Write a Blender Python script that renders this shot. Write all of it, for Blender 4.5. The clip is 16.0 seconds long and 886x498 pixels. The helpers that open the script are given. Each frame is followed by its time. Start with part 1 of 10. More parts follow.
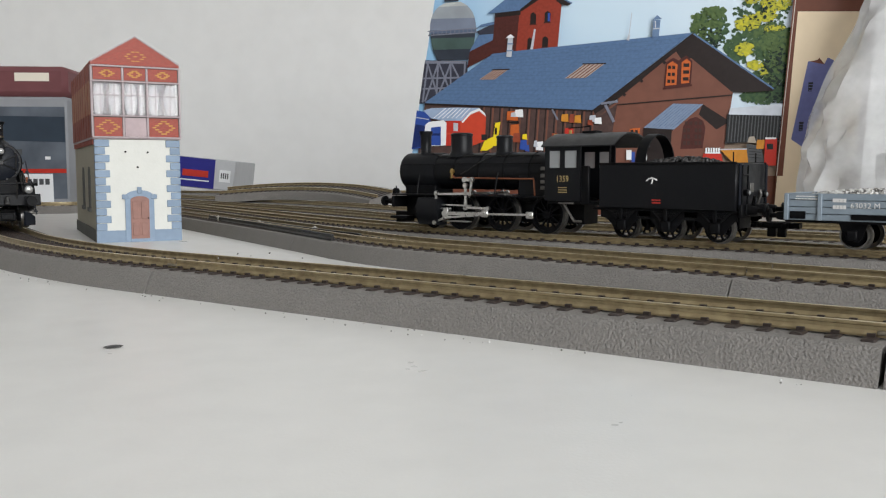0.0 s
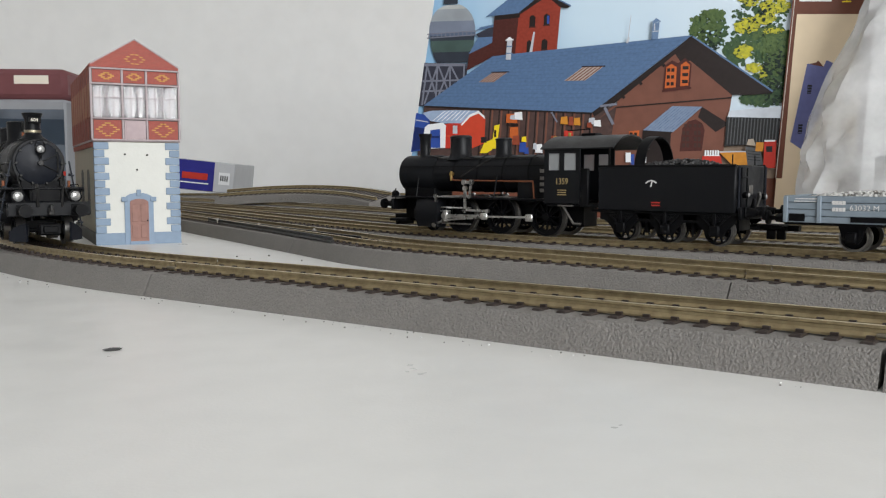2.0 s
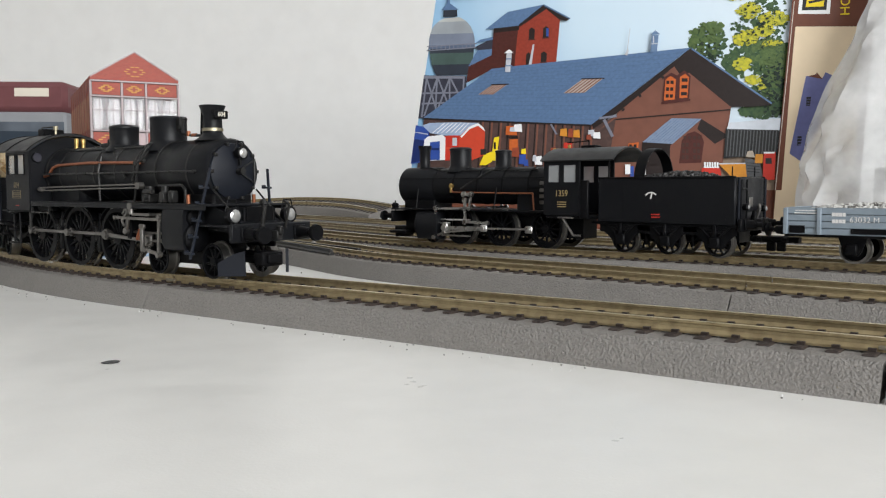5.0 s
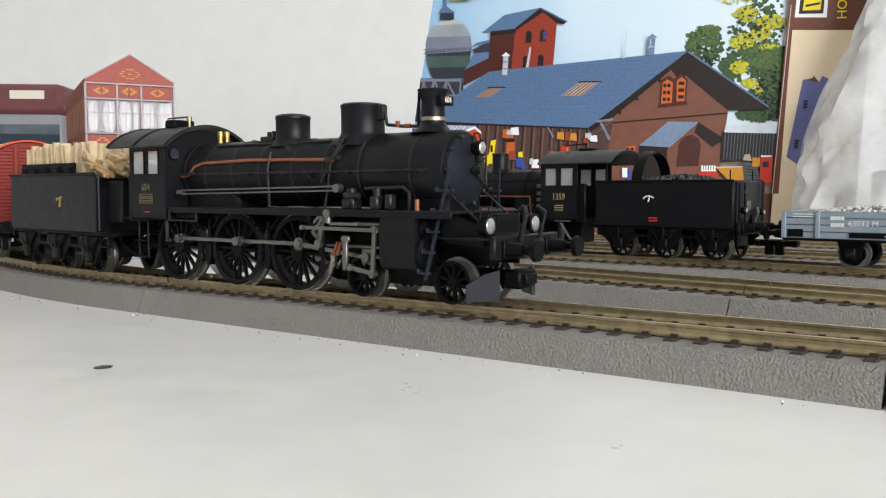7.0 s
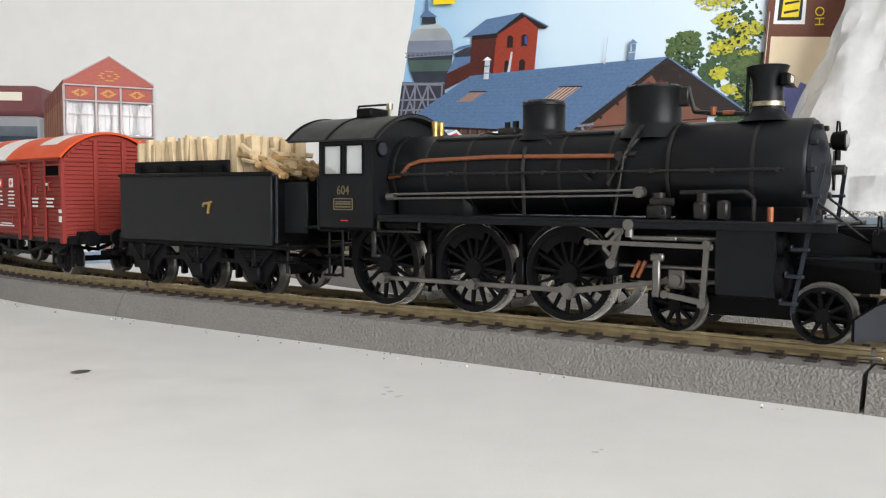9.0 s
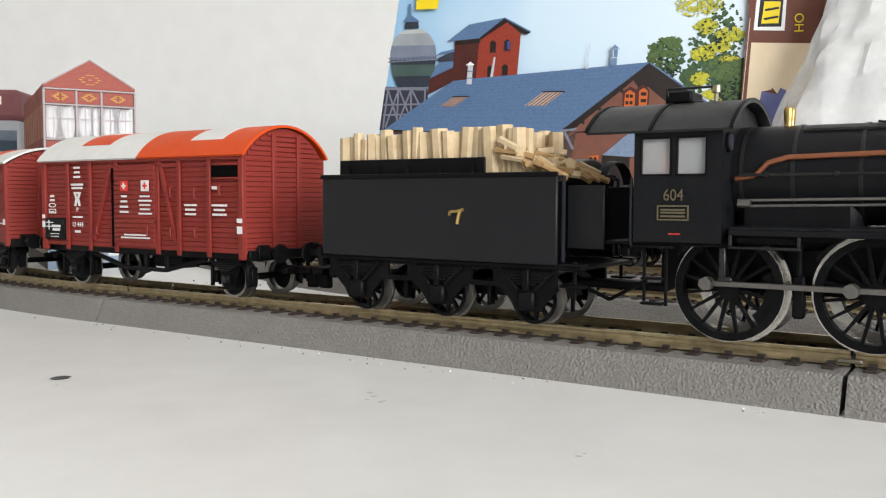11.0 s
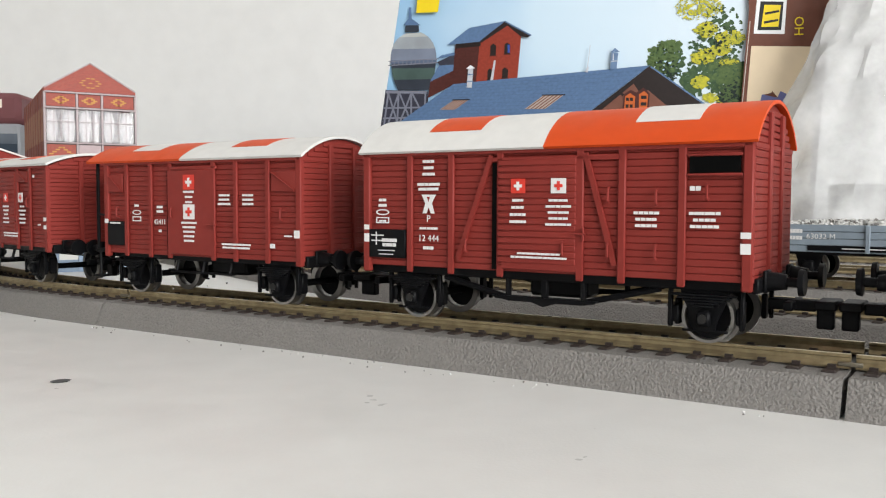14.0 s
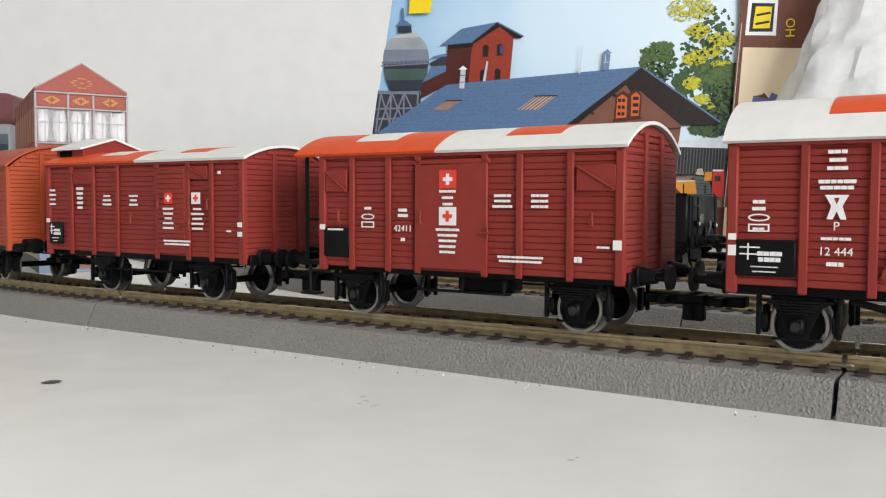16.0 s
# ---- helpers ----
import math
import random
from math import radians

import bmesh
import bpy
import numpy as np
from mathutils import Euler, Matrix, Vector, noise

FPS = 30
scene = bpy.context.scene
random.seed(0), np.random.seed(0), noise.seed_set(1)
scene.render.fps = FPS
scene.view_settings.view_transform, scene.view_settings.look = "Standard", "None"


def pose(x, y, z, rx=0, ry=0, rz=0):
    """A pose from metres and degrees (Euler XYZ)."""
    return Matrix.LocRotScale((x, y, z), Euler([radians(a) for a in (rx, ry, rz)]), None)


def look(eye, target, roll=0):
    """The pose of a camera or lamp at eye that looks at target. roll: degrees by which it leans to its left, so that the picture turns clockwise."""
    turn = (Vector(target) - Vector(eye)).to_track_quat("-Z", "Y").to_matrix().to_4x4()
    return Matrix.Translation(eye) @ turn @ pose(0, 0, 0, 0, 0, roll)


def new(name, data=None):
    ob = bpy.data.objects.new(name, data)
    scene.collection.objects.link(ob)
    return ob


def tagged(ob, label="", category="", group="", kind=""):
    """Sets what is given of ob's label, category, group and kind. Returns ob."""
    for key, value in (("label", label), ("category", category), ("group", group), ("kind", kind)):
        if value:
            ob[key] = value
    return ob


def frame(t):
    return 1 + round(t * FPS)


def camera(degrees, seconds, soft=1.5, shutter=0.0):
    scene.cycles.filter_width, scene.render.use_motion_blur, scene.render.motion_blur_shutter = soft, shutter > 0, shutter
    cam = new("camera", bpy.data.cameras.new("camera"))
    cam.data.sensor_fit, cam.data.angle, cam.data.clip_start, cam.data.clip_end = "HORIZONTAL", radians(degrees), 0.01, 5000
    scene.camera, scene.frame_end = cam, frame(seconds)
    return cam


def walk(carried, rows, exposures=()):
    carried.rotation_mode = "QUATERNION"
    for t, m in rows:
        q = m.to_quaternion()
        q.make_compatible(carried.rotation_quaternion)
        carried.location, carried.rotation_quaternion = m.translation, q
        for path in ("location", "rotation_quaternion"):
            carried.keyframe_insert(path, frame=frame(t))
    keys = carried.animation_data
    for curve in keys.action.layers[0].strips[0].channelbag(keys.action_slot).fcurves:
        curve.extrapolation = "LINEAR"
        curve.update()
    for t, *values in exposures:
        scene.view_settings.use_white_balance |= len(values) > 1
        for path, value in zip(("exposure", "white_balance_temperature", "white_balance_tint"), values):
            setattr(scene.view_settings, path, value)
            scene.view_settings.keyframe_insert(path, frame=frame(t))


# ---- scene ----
# camera on a small stand at the edge of the desk; it only turns a little
K = 0.87  # plan units to metres: the figures below are in plan units
EYE = (0.0, 0.0, 0.0415 * K)
TURNS = [(0.0, -4.980, -0.000, -0.000), (0.5, -4.980, -0.000, -0.000), (1.0, -4.924, 0.002, -0.050), (1.5, -4.856, -0.013, -0.060),
        (2.0, -4.816, 0.013, -0.041), (2.5, -4.664, 0.025, -0.033), (3.0, -4.410, 0.030, -0.040), (3.5, -4.320, 0.023, -0.044),
        (4.0, -4.205, 0.036, -0.036), (6.5, -3.889, 0.045, -0.150), (7.0, -3.831, -0.005, -0.279), (7.5, -3.803, -0.024, -0.708),
        (8.0, -3.780, -0.104, -1.256), (8.5, -3.757, -0.169, -1.292), (9.0, -3.578, -0.196, -1.494), (11.5, -3.265, -0.209, -2.677),
        (12.0, -3.319, -0.242, -2.651), (12.5, -3.309, -0.286, -2.648), (13.0, -3.230, -0.217, -2.621), (13.5, -3.138, -0.215, -2.603),
        (14.0, -3.060, -0.210, -2.579), (14.5, -3.019, -0.228, -2.588), (15.0, -2.978, -0.173, -2.589), (15.5, -2.978, -0.173, -2.589),
        (16.0, -3.010, -0.245, -3.068)]
cam = camera(53.6, 16.0, soft=1.2)
def slide(t):
    """The stand creeps forward a little while the train comes near."""
    return -0.003 * K * min(1.0, max(0.0, (7.25 - t) / 3.0))


walk(cam, [(t, pose(EYE[0], EYE[1] + slide(t), EYE[2], 90 + p, r, w)) for t, p, r, w in TURNS],
     [(0.0, -0.25, 6550, 10), (2.0, -0.25, 6550, 10), (3.5, -0.20, 6580, 10), (4.0, -0.13, 6580, 10), (6.5, 0.03, 6620, 10), (8.0, 0.11, 6630, 10), (12.0, 0.11, 6690, 10), (16.0, 0.03, 6690, 10)])

# ---- world and light ----
world = bpy.data.worlds.new("world")
scene.world = world
world.use_nodes = True
wn = world.node_tree.nodes
sky = wn.new("ShaderNodeTexSky")
sky.sky_type, sky.sun_disc = "NISHITA", False
sky.sun_elevation, sky.sun_rotation = radians(35), radians(130)
wn["Background"].inputs["Strength"].default_value = 0.12
world.node_tree.links.new(sky.outputs[0], wn["Background"].inputs["Color"])


def area(name, m, sx, sy, watts, colour):
    d = bpy.data.lights.new(name, "AREA")
    d.shape, d.size, d.size_y, d.energy, d.color = "RECTANGLE", sx, sy, watts, colour
    ob = new(name, d)
    ob.matrix_basis = m
    return ob


# daylight of the sky in the opening of the room's window
area("window_light", look((1.05 * K, -1.42 * K, 0.75 * K), (0.0, 0.6 * K, 0.0)), 1.5 * K, 1.2 * K, 47.0, (0.965, 0.985, 1.0))


# ---- materials ----
def material(name, colour, rough=0.5, metal=0.0, grain=0.0, scale=300.0, bump=0.0, bump_scale=900.0, spec=0.5, vary=0.0, second=None, stain=0.0):
    """A surface with fine grain, broad stains and relief in the thing's own coordinates (metres)."""
    m = bpy.data.materials.new(name)
    m.use_nodes = True
    nt = m.node_tree
    b = nt.nodes["Principled BSDF"]
    b.inputs["Roughness"].default_value = rough
    b.inputs["Metallic"].default_value = metal
    b.inputs["Specular IOR Level"].default_value = spec
    co = nt.nodes.new("ShaderNodeTexCoord")
    base = nt.nodes.new("ShaderNodeRGB")
    base.outputs[0].default_value = (*colour, 1)
    out = base.outputs[0]

    def mixed(fac, a, colour2):
        mx = nt.nodes.new("ShaderNodeMix")
        mx.data_type = "RGBA"
        nt.links.new(fac, mx.inputs["Factor"])
        nt.links.new(a, mx.inputs["A"])
        mx.inputs["B"].default_value = (*colour2, 1)
        return mx.outputs["Result"]

    def noise_fac(sc, lo, hi, top, detail=4.0):
        n = nt.nodes.new("ShaderNodeTexNoise")
        n.inputs["Scale"].default_value = sc
        n.inputs["Detail"].default_value = detail
        nt.links.new(co.outputs["Object"], n.inputs["Vector"])
        r = nt.nodes.new("ShaderNodeMapRange")
        r.inputs["From Min"].default_value, r.inputs["From Max"].default_value = lo, hi
        r.inputs["To Max"].default_value = top
        nt.links.new(n.outputs["Fac"], r.inputs["Value"])
        return r.outputs["Result"]

    if grain:
        dark = second or tuple(c * 0.55 for c in colour)
        out = mixed(noise_fac(scale, 0.35, 0.7, grain), out, dark)
    if stain:
        out = mixed(noise_fac(scale / 14, 0.45, 0.75, stain, 2.0), out, tuple(c * 0.6 for c in colour))
    if vary:
        oi = nt.nodes.new("ShaderNodeObjectInfo")
        r = nt.nodes.new("ShaderNodeMath")
        r.operation = "MULTIPLY"
        r.inputs[1].default_value = vary
        nt.links.new(oi.outputs["Random"], r.inputs[0])
        out = mixed(r.outputs[0], out, tuple(c * 0.5 for c in colour))
    nt.links.new(out, b.inputs["Base Color"])
    if grain or stain:
        rr = nt.nodes.new("ShaderNodeMapRange")
        nt.links.new(noise_fac(scale * 0.6, 0.2, 0.8, 1.0), rr.inputs["Value"])
        rr.inputs["To Min"].default_value, rr.inputs["To Max"].default_value = max(rough - 0.07, 0.02), min(rough + 0.1, 1)
        nt.links.new(rr.outputs["Result"], b.inputs["Roughness"])
    if bump:
        n = nt.nodes.new("ShaderNodeTexNoise")
        n.inputs["Scale"].default_value, n.inputs["Detail"].default_value = bump_scale, 3.0
        nt.links.new(co.outputs["Object"], n.inputs["Vector"])
        bp = nt.nodes.new("ShaderNodeBump")
        bp.inputs["Strength"].default_value, bp.inputs["Distance"].default_value = bump, 0.0006
        nt.links.new(n.outputs["Fac"], bp.inputs["Height"])
        nt.links.new(bp.outputs["Normal"], b.inputs["Normal"])
    return m


def glass(name, colour, rough=0.05, alpha=0.35):
    m = bpy.data.materials.new(name)
    m.use_nodes = True
    b = m.node_tree.nodes["Principled BSDF"]
    b.inputs["Base Color"].default_value = (*colour, 1)
    b.inputs["Roughness"].default_value = rough
    b.inputs["Alpha"].default_value = alpha
    return m


DESK = material("desk_laminate", (0.73, 0.725, 0.70), 0.32, grain=0.10, scale=90, bump=0.06, bump_scale=1500, stain=0.10)
WALL = material("wall_paint", (0.885, 0.885, 0.88), 0.85, grain=0.08, scale=25, bump=0.15, bump_scale=400)
FLOOR = material("floor_boards", (0.32, 0.22, 0.14), 0.5, grain=0.5, scale=20)
BED = material("ballast_rubber", (0.218, 0.205, 0.190), 0.8, grain=0.45, scale=1500, bump=1.0, bump_scale=1900, second=(0.115, 0.108, 0.10), stain=0.25)
SLEEPER = material("sleeper_plastic", (0.032, 0.021, 0.017), 0.6, grain=0.4, scale=900, vary=0.5)
RAIL = material("rail_nickel_brass", (0.42, 0.34, 0.20), 0.40, metal=0.8, grain=0.6, scale=420, second=(0.17, 0.125, 0.07), stain=0.3)
RAILHEAD = material("polished_rail", (0.74, 0.65, 0.46), 0.30, metal=1.0, grain=0.35, scale=300, second=(0.50, 0.41, 0.25))
JOINER = material("dulled_nickel", (0.30, 0.27, 0.21), 0.4, metal=0.9, grain=0.3, scale=600)
SILVER = material("bright_nickel", (0.72, 0.71, 0.69), 0.28, metal=1.0, grain=0.2, scale=600)
DULL = material("dull_steel", (0.20, 0.19, 0.178), 0.40, metal=0.9, grain=0.3, scale=600)
BLACK = material("matt_black_paint", (0.0062, 0.0067, 0.0084), 0.38, grain=0.35, scale=500, second=(0.010, 0.0105, 0.011), bump=0.05, bump_scale=2500, spec=0.18, stain=0.2)
# greyer matt black of the tender, with window light on its sides mixed in
TENDERBLACK = material("lit_grey_black_paint", (0.0112, 0.0121, 0.0142), 0.42, grain=0.35, scale=420, second=(0.014, 0.0135, 0.013), bump=0.12, bump_scale=2200, spec=0.2, stain=0.25)
BLACK2 = material("underframe_black", (0.0029, 0.0032, 0.0042), 0.45, grain=0.4, scale=600, second=(0.007, 0.006, 0.0055), spec=0.12)
# black lightened to put the slight highlights of pipes and handrails into the colour
RAILBLACK = material("highlit_black_fittings", (0.011, 0.011, 0.011), 0.36, grain=0.5, scale=700, second=(0.030, 0.028, 0.026), spec=0.3)
ROOFBLACK = material("roof_black", (0.012, 0.0125, 0.014), 0.45, grain=0.3, scale=400, bump=0.1, bump_scale=2000)
BLUESTEEL = material("blue_black_steel", (0.007, 0.0088, 0.014), 0.45, grain=0.3, scale=500, spec=0.25)
LADDER = material("blue_grey_steel", (0.015, 0.019, 0.028), 0.45, grain=0.3, scale=500, spec=0.3)
BRASS = material("brass", (0.52, 0.36, 0.13), 0.42, metal=1.0, grain=0.2, scale=700)
COPPER = material("copper_pipe", (0.33, 0.12, 0.06), 0.42, metal=0.7, grain=0.3, scale=500)
FADEDGOLD = material("faded_gold_print", (0.115, 0.092, 0.050), 0.5)
PALEBRASS = material("pale_brass", (0.40, 0.36, 0.26), 0.42, metal=1.0, grain=0.3, scale=700)
GOLD = material("gold_print", (0.40, 0.30, 0.13), 0.45)
REDPRINT = material("red_print", (0.50, 0.03, 0.02), 0.5)
WHITE = material("white_print", (0.70, 0.69, 0.68), 0.5)
CREAMPRINT = material("cream_print", (0.75, 0.70, 0.60), 0.55)
WAGON = material("oxide_red_paint", (0.222, 0.0275, 0.0210), 0.55, spec=0.24, grain=0.3, scale=400, second=(0.165, 0.020, 0.0155), stain=0.2, bump=0.08, bump_scale=2500)
ORANGEWAGON = material("orange_wagon_paint", (0.36, 0.060, 0.022), 0.52, grain=0.2, scale=400, spec=0.25)
ROOFWHITE = material("roof_white_paint", (0.66, 0.65, 0.625), 0.5, grain=0.15, scale=300, stain=0.12)
ROOFORANGE = material("roof_orange_paint", (0.60, 0.066, 0.008), 0.48, spec=0.25, grain=0.15, scale=300)
SWISS = material("flag_red", (0.62, 0.035, 0.02), 0.5)
DARK = material("dark_gap", (0.004, 0.004, 0.004), 0.9, spec=0.02)
TYRE = material("bright_tread", (0.29, 0.28, 0.265), 0.32, metal=0.95, grain=0.3, scale=500)
DRIVERTYRE = material("polished_tread", (0.60, 0.585, 0.56), 0.26, metal=1.0, grain=0.4, scale=420, second=(0.33, 0.31, 0.28))
PANE = glass("cab_glass", (0.55, 0.57, 0.58), 0.04, 0.42)
LAMPDARK = material("dark_window_glass", (0.03, 0.03, 0.04), 0.15, spec=0.6)
LAMPGLASS = material("lamp_lens", (0.42, 0.42, 0.41), 0.10, metal=0.5, grain=0.5, scale=900, spec=0.8)
WOOD = material("split_firewood", (0.66, 0.52, 0.33), 0.75, grain=0.55, scale=350, second=(0.42, 0.28, 0.14), vary=0.3)
OLDWOOD = material("weathered_firewood", (0.50, 0.32, 0.14), 0.8, grain=0.6, scale=350, second=(0.28, 0.15, 0.06), vary=0.4)
COAL = material("coal", (0.016, 0.015, 0.015), 0.4, grain=0.5, scale=800)
GREYWAGON = material("grey_blue_paint", (0.235, 0.285, 0.330), 0.5, grain=0.25, scale=400, stain=0.15)
GRAVEL = material("white_gravel", (0.62, 0.61, 0.58), 0.8, grain=0.6, scale=500, second=(0.25, 0.25, 0.25))


# ---- building helpers ----
class Geo:
    """Collects faces of simple solids into one mesh."""

    def __init__(self):
        self.v, self.f = [], []

    def add(self, vs, fs, m=None):
        n = len(self.v)
        self.v += [tuple(m @ Vector(p)) for p in vs] if m else [tuple(p) for p in vs]
        self.f += [tuple(i + n for i in q) for q in fs]
        return self

    def box(self, x0, x1, y0, y1, z0, z1, m=None):
        vs = [(x, y, z) for x in (x0, x1) for y in (y0, y1) for z in (z0, z1)]
        return self.add(vs, [(0, 1, 3, 2), (4, 6, 7, 5), (0, 4, 5, 1), (2, 3, 7, 6), (0, 2, 6, 4), (1, 5, 7, 3)], m)

    def soft(self, x0, x1, y0, y1, z0, z1, b=0.0004, m=None):
        """A box with chamfered edges."""
        b = min(b, (x1 - x0) * 0.3, (y1 - y0) * 0.3, (z1 - z0) * 0.3)
        bm = bmesh.new()
        bmesh.ops.create_cube(bm, size=1.0)
        for p in bm.verts:
            p.co = ((x0 + x1) / 2 + p.co.x * (x1 - x0), (y0 + y1) / 2 + p.co.y * (y1 - y0), (z0 + z1) / 2 + p.co.z * (z1 - z0))
        bmesh.ops.bevel(bm, geom=bm.edges[:], offset=b, segments=1, affect="EDGES")
        bm.verts.index_update()
        self.add([p.co[:] for p in bm.verts], [[p.index for p in q.verts] for q in bm.faces], m)
        bm.free()
        return self

    def cone(self, p0, p1, r0, r1, n=16, caps=True, m=None):
        p0, p1 = Vector(p0), Vector(p1)
        q = (p1 - p0).to_track_quat("Z", "Y").to_matrix()
        vs = []
        for p, r in ((p0, r0), (p1, r1)):
            vs += [p + q @ Vector((r * math.cos(2 * math.pi * i / n), r * math.sin(2 * math.pi * i / n), 0)) for i in range(n)]
        fs = [(i, (i + 1) % n, n + (i + 1) % n, n + i) for i in range(n)]
        if caps:
            fs += [tuple(range(n))[::-1], tuple(range(n, 2 * n))]
        return self.add(vs, fs, m)

    def cyl(self, p0, p1, r, n=16, m=None):
        return self.cone(p0, p1, r, r, n, True, m)

    def tube(self, pts, r, n=8, m=None):
        for a, b in zip(pts, pts[1:]):
            self.cyl(a, b, r, n, m)
        return self

    def lathe(self, profile, origin, axis="z", n=24, m=None):
        """Rings of (along, radius) about an axis through origin."""
        vs, fs = [], []
        for a, r in profile:
            for i in range(n):
                c, s = r * math.cos(2 * math.pi * i / n), r * math.sin(2 * math.pi * i / n)
                d = {"z": (c, s, a), "x": (a, c, s), "y": (c, a, s)}[axis]
                vs.append(tuple(o + e for o, e in zip(origin, d)))
        k = len(profile)
        for j in range(k - 1):
            fs += [(j * n + i, j * n + (i + 1) % n, (j + 1) * n + (i + 1) % n, (j + 1) * n + i) for i in range(n)]
        fs += [tuple(range(n))[::-1], tuple(range((k - 1) * n, k * n))]
        return self.add(vs, fs, m)

    def prism(self, poly, y0, y1, m=None):
        """A polygon in x and z, from y0 to y1."""
        k = len(poly)
        vs = [(x, y0, z) for x, z in poly] + [(x, y1, z) for x, z in poly]
        fs = [tuple(range(k)), tuple(range(k, 2 * k))[::-1]] + [(i, k + i, k + (i + 1) % k, (i + 1) % k) for i in range(k)]
        return self.add(vs, fs, m)

    def prism_x(self, poly, x0, x1, m=None):
        """A polygon in y and z, from x0 to x1."""
        k = len(poly)
        vs = [(x0, y, z) for y, z in poly] + [(x1, y, z) for y, z in poly]
        fs = [tuple(range(k)), tuple(range(k, 2 * k))[::-1]] + [(i, k + i, k + (i + 1) % k, (i + 1) % k) for i in range(k)]
        return self.add(vs, fs, m)

    def strip(self, poly_a, poly_b, m=None):
        """A closed band between two rings of equal length."""
        k = len(poly_a)
        return self.add(list(poly_a) + list(poly_b), [(i, (i + 1) % k, k + (i + 1) % k, k + i) for i in range(k)], m)

    def mesh(self, name, smooth=False):
        me = bpy.data.meshes.new(name)
        me.from_pydata([(x * K, y * K, z * K) for x, y, z in self.v], [], self.f)
        bm = bmesh.new()
        bm.from_mesh(me)
        bmesh.ops.recalc_face_normals(bm, faces=bm.faces[:])
        bm.to_mesh(me)
        bm.free()
        if smooth:
            me.polygons.foreach_set("use_smooth", [True] * len(me.polygons))
            me.set_sharp_from_angle(angle=radians(40))
        return me


def part(name, g, mat, parent=None, label="", smooth=True):
    """Links geometry as one mesh object, under a thing or a part of it."""
    me = g.mesh(name, smooth)
    me.materials.append(mat)
    ob = new(name, me)
    if parent:
        ob.parent = parent
    if label:
        ob["label"] = label
    return ob


def at(m):
    """A pose of the plan in metres."""
    return Matrix.Translation(m.translation * K) @ m.to_3x3().to_4x4()


def thing(name, label, category, group="", kind="", m=None):
    ob = tagged(new(name), label, category, group, kind)
    ob.empty_display_size = 0.01
    if m:
        ob.matrix_basis = at(m)
    return ob


def lettering(name, text, size, mat, parent, m, wide=1.0, deep=0.00005, label=""):
    """Text in the built-in font as a thin mesh, centred, in the x-z plane of m facing -y."""
    cu = bpy.data.curves.new(name, "FONT")
    cu.body, cu.size, cu.align_x, cu.align_y, cu.extrude = text, size, "CENTER", "CENTER", deep
    cu.resolution_u = 3
    tmp = new(name, cu)
    bpy.context.view_layer.update()
    me = bpy.data.meshes.new_from_object(tmp.evaluated_get(bpy.context.evaluated_depsgraph_get()))
    bpy.data.objects.remove(tmp)
    me.transform(at(m) @ pose(0, 0, 0, 90) @ Matrix.Diagonal((wide * K, K, K, 1)))
    me.materials.clear()
    me.materials.append(mat)
    ob = new(name, me)
    ob.parent = parent
    if label:
        ob["label"] = label
    return ob


# ---- lines of the tracks ----
RAIL_TOP = 0.0108
GAUGE = 0.0095  # half the gauge
TH = radians(35.6)
LEFT = Vector((-math.cos(TH), math.sin(TH)))
AWAY = Vector((math.sin(TH), math.cos(TH)))
START = Vector((0, 0.2391)) + AWAY * GAUGE
BEND, RADIUS, TURNED = 0.125, 0.50, radians(21.05)
CENTRE = START + LEFT * BEND + AWAY * RADIUS


def front_line(s):
    """The point and direction on the front track's middle, s metres to its left."""
    if s < BEND:
        return START + LEFT * s, LEFT
    a = min((s - BEND) / RADIUS, TURNED)
    d = LEFT * math.cos(a) + AWAY * math.sin(a)
    p = CENTRE + (LEFT * math.sin(a) - AWAY * math.cos(a)) * RADIUS
    return p + d * max(0.0, s - BEND - RADIUS * TURNED), d


def smooth_line(points, step=0.0069):
    """Even points and directions along a curve through the given points."""
    pts = [Vector(p) for p in points]
    pts = [pts[0] * 2 - pts[1]] + pts + [pts[-1] * 2 - pts[-2]]
    fine = []
    for i in range(1, len(pts) - 2):
        a, b, c, d = pts[i - 1:i + 3]
        for k in range(40):
            t = k / 40
            fine.append(0.5 * ((2 * b) + (c - a) * t + (2 * a - 5 * b + 4 * c - d) * t * t + (3 * b - a - 3 * c + d) * t ** 3))
    fine.append(pts[-2])
    out, carry = [], 0.0
    for a, b in zip(fine, fine[1:]):
        d = b - a
        while carry <= d.length:
            out.append((a + d.normalized() * carry, d.normalized()))
            carry += step
        carry -= d.length
    return out


# ---- the room ----
def structure(name, g, mat, label, category):
    return tagged(part(name, g, mat, None, "", False), label, category, "", "structure")


structure("wall_north", Geo().box(-2.2, 2.6, 2.05, 2.15, -0.74, 1.9), WALL, "plain white painted wall behind the desk", "wall")
structure("wall_west", Geo().box(-2.3, -2.2, -1.6, 2.15, -0.74, 1.9), WALL, "plain white painted side wall", "wall")
structure("wall_east", Geo().box(2.6, 2.7, -1.6, 2.15, -0.74, 1.9), WALL, "plain white painted side wall", "wall")
south = Geo().box(-2.3, 0.2, -1.6, -1.5, -0.74, 1.9).box(1.9, 2.7, -1.6, -1.5, -0.74, 1.9)
south.box(0.2, 1.9, -1.6, -1.5, -0.74, 0.1).box(0.2, 1.9, -1.6, -1.5, 1.4, 1.9)
structure("wall_south", south, WALL, "plain white wall with a window opening", "wall")
structure("ceiling", Geo().box(-2.3, 2.7, -1.6, 2.15, 1.9, 2.0), WALL, "plain white painted ceiling", "ceiling")
